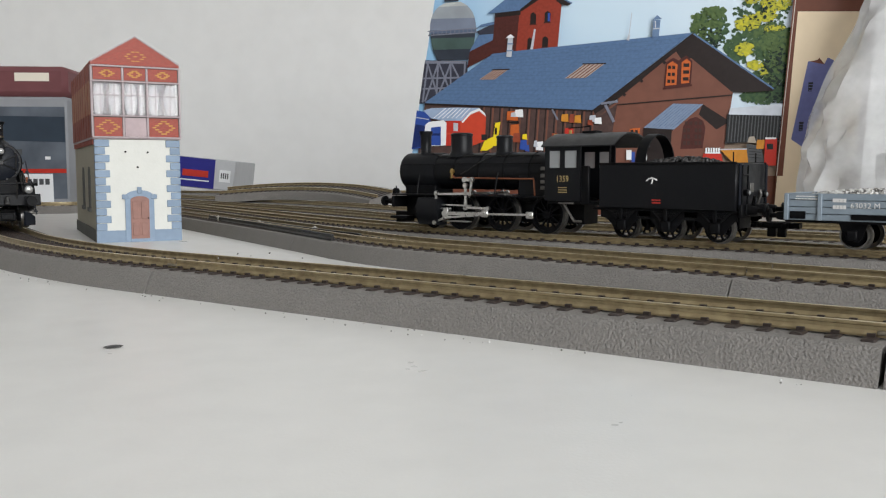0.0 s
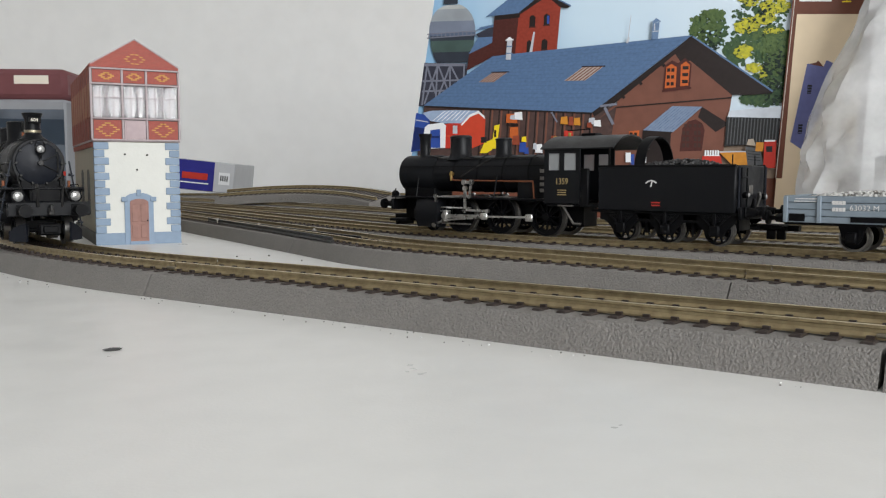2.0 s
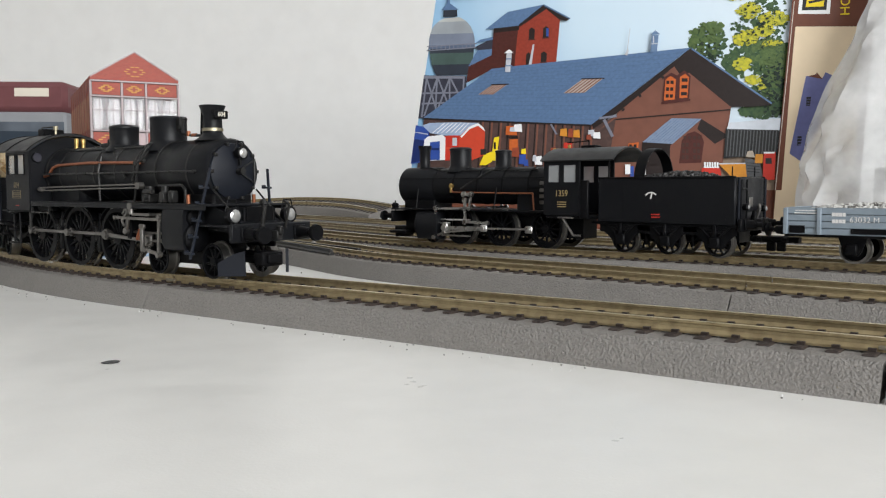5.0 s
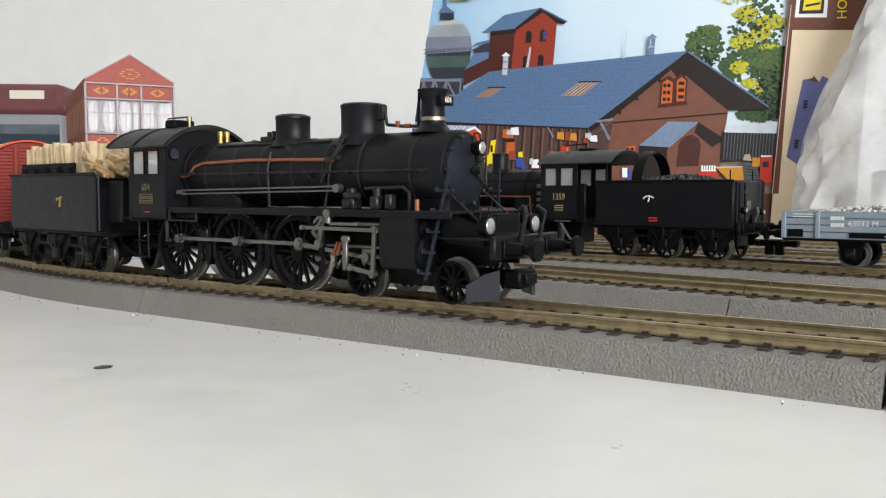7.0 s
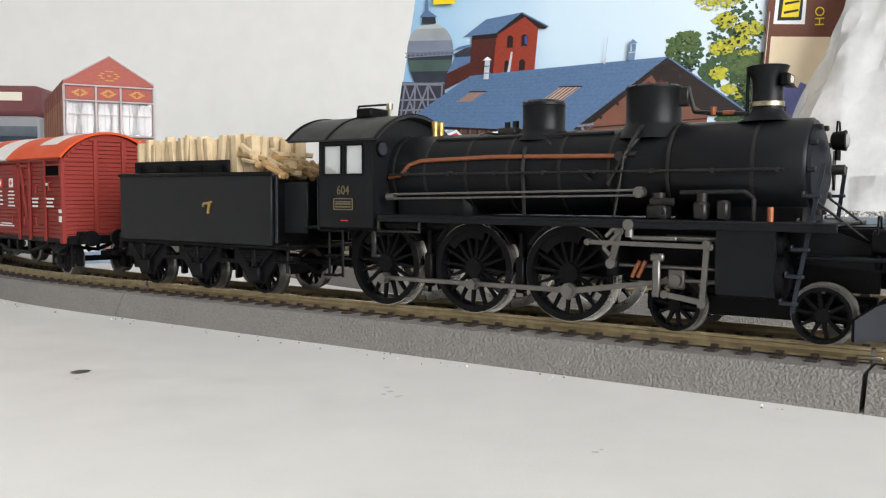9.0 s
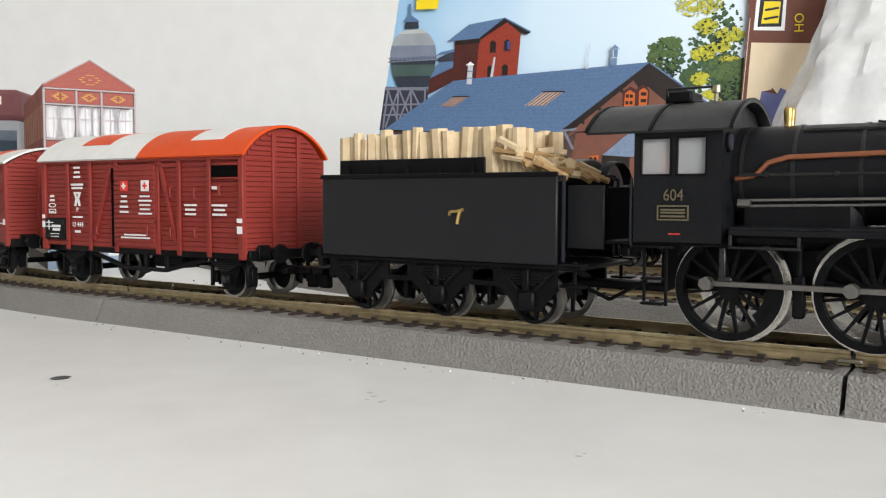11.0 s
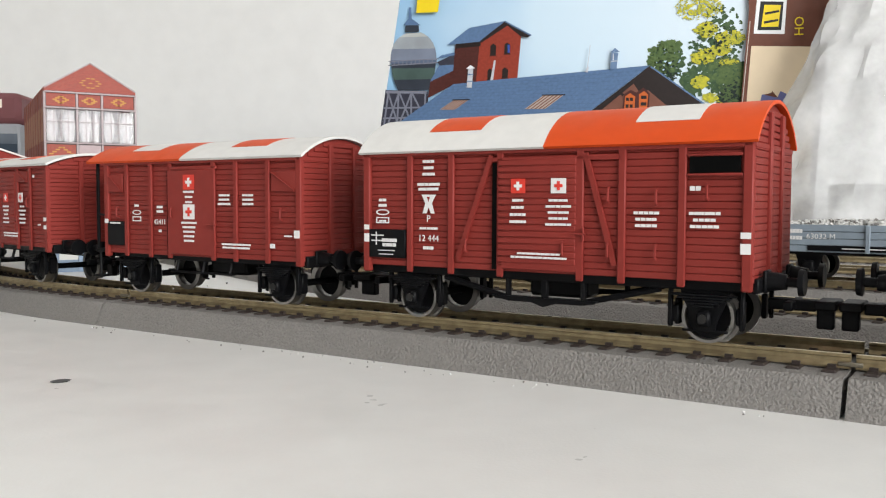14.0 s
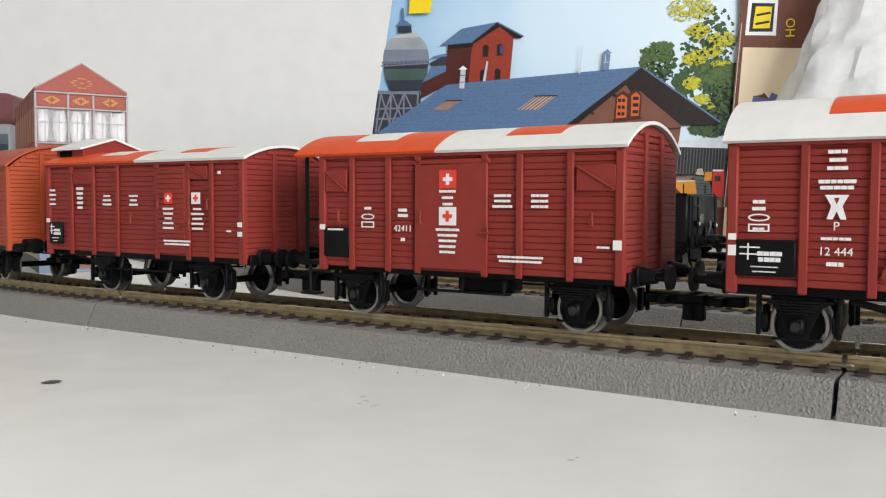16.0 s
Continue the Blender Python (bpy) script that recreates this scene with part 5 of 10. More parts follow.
def signal_box():
    w, dp = 0.0478, 0.140
    t = thing("signal_box", "two-storey roofless model signal box, white plaster below red brick", "building", m=pose(-0.2043, 0.515, 0, 0, 0, 27.0))
    t.scale = (1, 1, 0.983)
    shell = Geo().box(0.0, w, 0.0, 0.0016, 0.0, 0.0622).box(0.0, 0.0016, 0.0016, dp, 0.0, 0.0622).box(w - 0.0016, w, 0.0016, dp, 0.0, 0.0622).box(0.0016, w - 0.0016, dp - 0.0016, dp, 0.0, 0.0622)
    lower = part("lower_wall", shell, SHADEDCREAM, t, "cream plaster walls, darkened with the side's shade", False)
    part("front_plaster", Geo().box(0.0012, w - 0.0012, -0.0005, -0.0001, 0.007, 0.0620), PLASTER, t, "white plaster front", False)
    part("plinth", Geo().box(-0.0006, w + 0.0006, -0.0008, -0.0001, 0.0, 0.0072), QUOIN, t, "blue-grey stone plinth", False)
    part("side_plinth", Geo().box(-0.0008, -0.0001, 0.0, dp, 0.0, 0.0075), PLINTH, t, "dark grey side plinth", False)
    h = (0.0622 - 0.0072) / 12
    for side in (0, 1):
        for i in range(12):
            ln = 0.0078 if i % 2 else 0.0054
            z0 = 0.0073 + i * h
            x0, x1 = (-0.0005, ln) if side == 0 else (w - ln, w + 0.0005)
            part("quoin", Geo().soft(x0, x1, -0.0011, 0.003, z0, z0 + h - 0.00035, 0.0002), QUOIN, t)
    # arched doorway
    cx = 0.0240
    def arch(half, foot, spring, rise, n=10):
        return [(cx - half, foot), (cx + half, foot)] + [(cx + half * math.cos(math.pi * i / n), spring + rise * math.sin(math.pi * i / n)) for i in range(n + 1)]
    part("door_surround", Geo().prism(arch(0.0083, 0.0, 0.0275, 0.0040), -0.0016, -0.0006), QUOIN, t, "blue-grey stone door surround", False)
    part("keystone", Geo().soft(cx - 0.0013, cx + 0.0013, -0.0021, -0.0012, 0.0295, 0.0335, 0.0002), QUOIN, t)
    for sx in (-1, 1):
        part("impost", Geo().soft(cx + sx * 0.0082 - 0.0018, cx + sx * 0.0082 + 0.0018, -0.0020, -0.0012, 0.0262, 0.0290, 0.0002), QUOIN, t)
    door = part("door", Geo().prism(arch(0.0053, 0.002, 0.0255, 0.0024), -0.0022, -0.0015), DOORWOOD, t, "pinkish brown panelled door", False)
    for px in (-0.0025, 0.0025):
        for z0, z1 in ((0.004, 0.012), (0.014, 0.0245)):
            part("panel", Geo().soft(cx + px - 0.0018, cx + px + 0.0018, -0.0027, -0.0021, z0, z1, 0.0002), DOORWOOD, door)
    part("knob", Geo().cyl((cx + 0.0045, -0.0022, 0.0145), (cx + 0.0045, -0.0032, 0.0145), 0.0004, 8), DARK, door)
    part("sill", Geo().box(cx - 0.0056, cx + 0.0056, -0.0026, -0.0015, 0.0, 0.002), QUOIN, t, "", False)
    for hx, hz in ((0.0168, 0.0548), (0.0295, 0.0545), (0.0235, 0.0455)):
        part("lamp_hole", Geo().cyl((hx, -0.0009, hz), (hx, -0.0004, hz), 0.0006, 8), DARK, t)
    # side windows
    for y0 in (0.032, 0.072):
        pts = [(y0, 0.020), (y0 + 0.012, 0.020)] + [(y0 + 0.006 + 0.006 * math.cos(math.pi * i / 8), 0.040 + 0.006 * math.sin(math.pi * i / 8)) for i in range(9)]
        part("side_window", Geo().prism_x(pts, -0.0006, -0.0001), PLINTH, t, "dark arched window", False)
        part("side_window_sill", Geo().box(-0.0014, -0.0001, y0 - 0.001, y0 + 0.013, 0.0175, 0.020), PLINTH, t, "", False)
    # upper storey of brick panels in a mauve frame
    u0, z0, z1, za = -0.0012, 0.0622, 0.1083, 0.1236
    uw = w + 0.0012
    up = part("upper_floor", Geo().box(u0, uw, -0.0012, dp, z0 + 0.0002, z0 + 0.0014), TRIM, t, "", False)
    part("back_wall", Geo().box(u0, uw, dp - 0.0016, dp, z0 + 0.0015, z1), DIM, t, "", False)
    part("inner_partition", Geo().box(0.001, w - 0.001, 0.040, 0.041, z0 + 0.0015, z1 - 0.003), DIM, t, "", False)
    for x0, x1, nm in ((u0, u0 + 0.0014, "west"), (uw - 0.0014, uw, "east")):
        part("upper_side_wall", Geo().box(x0, x1, 0.0, dp - 0.0016, z0 + 0.0015, z0 + 0.0150).box(x0, x1, 0.0, dp - 0.0016, 0.0975, z1), SIDEBRICK, t, "red brown brick side wall with shade in its colour", False)
    for i in range(9):
        y = 0.003 + i * (dp - 0.008) / 8
        part("side_mullion", Geo().box(u0 - 0.0003, u0 + 0.0016, y - 0.0010, y + 0.0010, z0 + 0.0015, z1), SIDEBRICK, t, "", False)
    for i in range(8):
        y = 0.003 + (i + 0.5) * (dp - 0.008) / 8
        part("side_light", Geo().box(u0 - 0.0002, u0 + 0.0004, y - 0.0062, y + 0.0062, z0 + 0.0152, 0.0973), SIDEPANEL, t, "brown side window", False)
    for i in range(22):
        y = 0.002 + i * 0.006
        part("corbel", Geo().box(-0.0014, -0.0002, y, y + 0.003, z0 - 0.003, z0 - 0.0001), SIDEBRICK, t, "", False)
    # front panels
    cols = [(u0 + 0.0012, 0.0155), (0.0172, 0.0292), (0.0308, uw - 0.0012)]
    for ci, (a, b) in enumerate(cols):
        for lo, hi, kind in ((z0 + 0.0018, 0.0752, "low"), (0.0772, 0.0957, "win"), (0.0975, 0.1050, "top")):
            if kind == "win" or (kind == "low" and ci == 1):
                continue
            part("brick_panel", Geo().box(a, b, -0.0010, 0.0002, lo, hi), REDBRICK, t, "red brick panel", False)
            mx, mz = (a + b) / 2, (lo + hi) / 2
            rows = ((-3, 0.4), (-2, 1.6), (-1, 2.9), (0, 4.1), (1, 2.9), (2, 1.6), (3, 0.4)) if kind == "low" else ((-1.4, 0.4), (-0.7, 1.4), (0, 2.4), (0.7, 1.4), (1.4, 0.4))
            for r, wd in rows:
                for sx in (-1, 1):
                    part("yellow_brick", Geo().box(mx + sx * wd * 0.00135 - 0.0011, mx + sx * wd * 0.00135 + 0.0011, -0.0013, -0.0010, mz + r * 0.00125 - 0.00040, mz + r * 0.00125 + 0.00040), YELLOWBRICK, t, "", False)
    a, b = cols[1]
    part("pale_panel", Geo().box(a, b, -0.0010, 0.0002, z0 + 0.0018, 0.0752), PALEPANEL, t, "pale pink door panel", False)
    part("panel_border", Geo().box(a + 0.001, b - 0.001, -0.0013, -0.0010, z0 + 0.0030, 0.0740), PALEPANEL, t, "", False)
    for (a, b), n in zip(cols, (3, 2, 3)):
        win = part("window", Geo().box(a, b, -0.0002, 0.0, 0.0772, 0.0957), GLAZE, t, "clear glazing film", False)
        for i in range(1, n + 1):
            x = a + (b - a) * i / (n + 1)
            part("glazing_bar", Geo().box(x - 0.00018, x + 0.00018, -0.0009, -0.0003, 0.0772, 0.0957), TRIM, win, "", False)
        part("glazing_bar", Geo().box(a, b, -0.0009, -0.0003, 0.0883, 0.0889), TRIM, win, "", False)
        # white bulges added behind the glass, standing in for the clear film's glare
        g = Geo()
        for f, wide in (((0.22, 0.20), (0.80, 0.24)) if n == 3 else ((0.35, 0.30), (0.85, 0.14))):
            x, r = a + (b - a) * f, (b - a) * wide
            g.add([(x + r * math.cos(6.283 * i / 14) * (0.5 + 0.5 * math.sin(math.pi * (j + 0.5) / 9)), 0.0052 + 0.5 * r * math.sin(6.283 * i / 14), 0.0772 + 0.0185 * j / 8) for j in range(9) for i in range(14)],
                  [(j * 14 + i, j * 14 + (i + 1) % 14, (j + 1) * 14 + (i + 1) % 14, (j + 1) * 14 + i) for j in range(8) for i in range(14)])
        part("curtain", g, GLAREFILM, t, "glossy white bulges as the glare of clear film behind the window")
        part("panel_edge", Geo().box(a - 0.0008, b + 0.0008, -0.0006, -0.0004, z0 + 0.0016, 0.0768).box(a - 0.0008, b + 0.0008, -0.0006, -0.0004, 0.0961, 0.1056).box(a - 0.0008, a, -0.0006, -0.0004, 0.0768, 0.0961).box(b, b + 0.0008, -0.0006, -0.0004, 0.0768, 0.0961), PLINTH, t, "dark joint round a panel", False)
    for x in (u0 + 0.0002, 0.0163, 0.0300, uw - 0.0002):
        part("frame_post", Geo().soft(x - 0.0006, x + 0.0006, -0.0017, 0.0004, z0 + 0.0015, 0.1058, 0.0002), TRIM, t, "mauve frame post")
    for z in (z0 + 0.0012, 0.0762, 0.0966, 0.1056):
        part("frame_rail", Geo().soft(u0, uw, -0.0021, 0.0003, z - 0.0005, z + 0.0005, 0.0002), TRIM, t, "mauve frame rail")
    part("gable", Geo().prism([(u0, 0.1064), (uw, 0.1064), (uw, 0.1083), (w / 2, za), (u0, 0.1083)], -0.0010, 0.0004), REDBRICK, t, "red brick gable", False)
    for r, wd in ((-2, 1), (-1, 3), (0, 4), (1, 3), (2, 1)):
        for sx in (-1, 1):
            part("yellow_brick", Geo().box(w / 2 + sx * wd * 0.00125 - 0.001, w / 2 + sx * wd * 0.00125 + 0.001, -0.0013, -0.0010, 0.1118 + r * 0.00135 - 0.0003, 0.1118 + r * 0.00135 + 0.0003), YELLOWBRICK, t, "", False)
    part("yellow_brick", Geo().box(w / 2 - 0.001, w / 2 + 0.001, -0.0013, -0.0010, 0.1115, 0.1121), YELLOWBRICK, t, "", False)
    for sx in (-1, 1):
        part("verge_board", Geo().prism([(w / 2, za + 0.0004), (w / 2, za - 0.0004), (w / 2 + sx * 0.0249, 0.1076), (w / 2 + sx * 0.0249, 0.1086)], -0.0015, 0.0006), TRIM, t, "", False)


signal_box()


# ---- clear plastic bag slumped beside the picture box ----
def film():
    m = bpy.data.materials.new("clear_plastic_film")
    m.use_nodes = True
    nt = m.node_tree
    b = nt.nodes["Principled BSDF"]
    b.inputs["Base Color"].default_value = (0.70, 0.70, 0.70, 1)
    b.inputs["Roughness"].default_value = 0.22
    co, n, r = nt.nodes.new("ShaderNodeTexCoord"), nt.nodes.new("ShaderNodeTexNoise"), nt.nodes.new("ShaderNodeMapRange")
    n.inputs["Scale"].default_value, n.inputs["Detail"].default_value = 26.0, 5.0
    r.inputs["From Min"].default_value, r.inputs["From Max"].default_value = 0.3, 0.7
    r.inputs["To Min"].default_value, r.inputs["To Max"].default_value = 0.26, 0.78
    nt.links.new(co.outputs["Object"], n.inputs["Vector"])
    nt.links.new(n.outputs["Fac"], r.inputs["Value"])
    nt.links.new(r.outputs["Result"], b.inputs["Alpha"])
    bp = nt.nodes.new("ShaderNodeBump")
    bp.inputs["Strength"].default_value, bp.inputs["Distance"].default_value = 0.5, 0.004
    nt.links.new(n.outputs["Fac"], bp.inputs["Height"])
    nt.links.new(bp.outputs["Normal"], b.inputs["Normal"])
    return m


def plastic_bag():
    nu, nv = 56, 60
    vs, fs = [], []
    for j in range(nv + 1):
        v = j / nv
        z = 0.0005 + 0.40 * v
        wide = 0.128 - 0.055 * min(1.0, v * 2.1) + 0.02 * math.sin(v * 5)
        for i in range(nu):
            a = 2 * math.pi * i / nu
            p = Vector((math.cos(a) * 2.2, math.sin(a) * 2.2, v * 3.0))
            crease = abs(noise.noise(p * 1.7)) * 0.55 + abs(noise.noise(p * 4.1 + Vector((7, 1, 3)))) * 0.22
            r = 1.0 - crease * 0.42
            vs.append((math.cos(a) * wide * r + 0.035 * v, math.sin(a) * wide * 0.46 * r, z + 0.004 * noise.noise(p * 3) * (1 - (j == 0))))
    t = thing("plastic_bag", "crumpled clear plastic bag standing beside the kit box", "bag", m=pose(0.425, 0.735, 0.0, 0, 0, -14))
    clear = film()
    for name, first in (("back_sheet", 0), ("front_sheet", nu // 2)):
        fs = []
        for j in range(nv):
            fs += [(j * nu + i, j * nu + (i + 1) % nu, (j + 1) * nu + (i + 1) % nu, (j + 1) * nu + i) for i in range(first, first + nu // 2)]
        used = sorted({i for f in fs for i in f})
        back = {v: k for k, v in enumerate(used)}
        part(name, Geo().add([vs[i] for i in used], [tuple(back[i] for i in f) for f in fs]), clear, t)
    return t


plastic_bag()
stand = thing("white_carton", "plain white carton inside the plastic bag", "carton", m=pose(0.40, 0.742, 0.002, 0, 0, -14))
part("carton", Geo().soft(-0.028, 0.034, -0.018, 0.018, 0.0, 0.056, 0.002), INSIDE, stand)

# ---- rolling stock: x runs forward, z is height over the rail ----
def ring_points(r0, r1, y, n, z=0.0):
    return [(r * math.sin(2 * math.pi * i / n), y, z + r * math.cos(2 * math.pi * i / n)) for r in (r0, r1) for i in range(n)]


def ring(g, r0, r1, y0, y1, n=28):
    """A flat ring about the y axis."""
    k = n
    vs = ring_points(r0, r1, y0, n) + ring_points(r0, r1, y1, n)
    fs = []
    for i in range(n):
        j = (i + 1) % n
        fs += [(i, j, k + j, k + i), (2 * k + i, 3 * k + i, 3 * k + j, 2 * k + j), (i, 2 * k + i, 2 * k + j, j), (k + i, k + j, 3 * k + j, 3 * k + i)]
    return g.add(vs, fs)


WHEELSETS = []


def wheelset(parent, x, r, spokes=0, weight=False, crank=0.0, disc=False):
    """An axle with two flanged wheels; it turns as the vehicle rolls."""
    n = 36 if r > 0.008 else 26
    axle = part("wheelset", Geo().cyl((0, -0.0100, 0), (0, 0.0100, 0), 0.0011, 10), BLACK2, parent)
    axle.location = (x * K, 0, r * K)
    for sy in (-1, 1):
        tyre = Geo()
        a, b = sy * 0.0090, sy * 0.0120
        ring(tyre, r * 0.88, r, min(a, b), max(a, b), n)
        ring(tyre, r * 0.86, r + 0.0008, min(sy * 0.0081, a), max(sy * 0.0081, a), n)
        part("tyre", tyre, DRIVERTYRE if r > 0.011 else TYRE, axle, "bright steel tyre" if r > 0.011 else "steel tyre")
        w = Geo()
        c, d = sy * 0.0092, sy * 0.0123
        lo, hi = min(c, d), max(c, d)
        if not disc:
            ring(w, r * 0.85, r * 0.985, lo, hi, n)
        if disc:
            w.lathe([(lo + 0.0012, r * 0.82), (lo + 0.0013, r * 0.80), (hi - 0.0009, r * 0.3), (hi - 0.0004, r * 0.28)], (0, 0, 0), "y", n)
        else:
            part("hub", Geo().cyl((0, lo, 0), (0, hi + 0.0003 * (sy > 0), 0), r * 0.17 + 0.0004, 16), BLACK2, axle)
            mid = (lo + hi) / 2
            me = Geo().prism([(-0.00045, r * 0.15), (0.00045, r * 0.15), (0.00028, r * 0.88), (-0.00028, r * 0.88)], mid - 0.0006, mid + 0.0006).mesh("spoke")
            me.materials.append(BLACK2)
            for i in range(spokes):
                sp = new("spoke", me)
                sp.parent, sp.matrix_basis = axle, pose(0, 0, 0, 0, 360 * i / spokes, 0)
            if weight:
                w2 = Geo()
                ts = [math.pi + (i / 8 - 0.5) * 1.3 for i in range(9)]
                w2.prism([(r * 0.87 * math.sin(q), r * 0.87 * math.cos(q)) for q in ts] + [(r * 0.60 * math.sin(q), r * 0.66 * math.cos(q)) for q in ts[::-1]], lo + 0.0006, hi - 0.0003)
                part("counterweight", w2, BLACK2, axle)
            if crank:
                part("crank", Geo().soft(-0.0013, 0.0013, lo + 0.001, hi + 0.0002, -0.0005, crank + 0.0012, 0.0003), BLACK2, axle)
        part("wheel_rim", w, BLACK2, axle, "black wheel rim")
        if crank:
            part("crank_pin", Geo().cyl((0, sy * 0.0120, crank), (0, sy * 0.0152, crank), 0.0010, 12).cyl((0, sy * 0.0148, crank), (0, sy * 0.0156, crank), 0.0015, 6), DULL, axle, "steel crank pin")
    WHEELSETS.append((axle, x, r, parent))
    return axle


def buffers(parent, x, fwd, z=0.0150, long=0.0085):
    for sy in (-1, 1):
        y = sy * 0.0112
        g = Geo().lathe([(0, 0.0022), (long * 0.55 * fwd, 0.0016), (long * 0.56 * fwd, 0.0010), (long * 0.85 * fwd, 0.0010), (long * 0.87 * fwd, 0.0029), (long * fwd, 0.0027)], (x, y, z), "x", 18)
        g.soft(min(x, x + fwd * 0.0008), max(x, x + fwd * 0.0008), y - 0.0024, y + 0.0024, z - 0.0024, z + 0.0024, 0.0003)
        part("buffer", g, BLACK2, parent)


def coupling(parent, x, fwd, z=0.0085):
    g = Geo().soft(min(x, x + fwd * 0.010), max(x, x + fwd * 0.010), -0.0022, 0.0022, z - 0.0012, z + 0.0012, 0.0003)
    a, b = x + fwd * 0.010, x + fwd * 0.0145
    g.soft(min(a, b), max(a, b), -0.0050, 0.0050, z - 0.0006, z + 0.0014, 0.0004)
    g.soft(min(a, b), max(a, b) - 0.001, -0.0012, 0.0012, z - 0.0050, z - 0.0006, 0.0003)
    g.soft(min(x + fwd * 0.004, x + fwd * 0.006), max(x + fwd * 0.004, x + fwd * 0.006), -0.006, 0.006, z - 0.001, z + 0.001, 0.0003)
    part("coupling", g, BLACK2, parent, "black plastic close coupling")


def arc_roof(parent, x0, x1, half, z_eave, rise, mat, a0=0.0, a1=1.0, lift=0.0, thick=0.0007, name="roof", label="", n=18):
    """Part of a curved roof; a0 and a1 run from one eave (0) to the other (1)."""
    R = (half * half + rise * rise) / (2 * rise)
    zc = z_eave + rise - R
    q = math.asin(half / R)
    up, lo = [], []
    k = max(3, round(n * (a1 - a0)))
    for i in range(k + 1):
        a = -q + 2 * q * (a0 + (a1 - a0) * i / k)
        up.append(((R + lift + thick) * math.sin(a), zc + (R + lift + thick) * math.cos(a)))
        lo.append(((R + lift) * math.sin(a), zc + (R + lift) * math.cos(a)))
    return part(name, Geo().prism_x(up + lo[::-1], x0, x1), mat, parent, label)


def bars(parent, mat, x, z, w, rows, pitch, tall, y, sy, seed=0, name="lettering", ragged=True):
    """Lines of unreadable print as plain bars."""
    r = random.Random(seed)
    g = Geo()
    for i in range(rows):
        ww = w * (r.uniform(0.6, 1.0) if ragged else 1.0)
        z0 = z - i * pitch
        n = max(1, round(ww / 0.0012))
        for j in range(n):
            a = x - ww / 2 + ww * j / n
            g.box(a, a + ww / n * r.uniform(0.84, 0.97), min(y, y + sy * 0.00012), max(y, y + sy * 0.00012), z0 - tall * 0.40, z0 + tall * 0.40)
    return part(name, g, mat, parent, "", False)


# ---- the express locomotive that leads the train ----
def boiler_y(z, zc, r):
    return math.sqrt(max(r * r - (z - zc) ** 2, 0.0))


def lamp(parent, x, y, z, r, fwd=1):
    g = Geo().lathe([(-0.0022 * fwd, r * 0.55), (-0.0018 * fwd, r * 0.9), (0.0, r), (0.0008 * fwd, r * 1.08), (0.0010 * fwd, r * 0.85)], (x, y, z), "x", 16)
    g.tube([(x - fwd * 0.0008, y - r, z + r * 0.6), (x - fwd * 0.0008, y - r * 0.6, z + r * 1.9), (x - fwd * 0.0008, y + r * 0.6, z + r * 1.9), (x - fwd * 0.0008, y + r, z + r * 0.6)], 0.00022, 6)
    g.cyl((x - fwd * 0.0008, y, z - r * 2.0), (x - fwd * 0.0008, y, z), 0.0006, 8)
    ob = part("headlamp", g, BLACK2, parent, "black headlamp")
    part("lens", Geo().lathe([(0.0009 * fwd, r * 0.84), (0.0014 * fwd, r * 0.6), (0.0016 * fwd, r * 0.2)], (x, y, z), "x", 16), LAMPGLASS, ob, "clear lamp lens")
    return ob


CRANK = 0.0042
EXPRESS_DRIVERS = (-0.0573, -0.0845, -0.1133)
RODS = {}


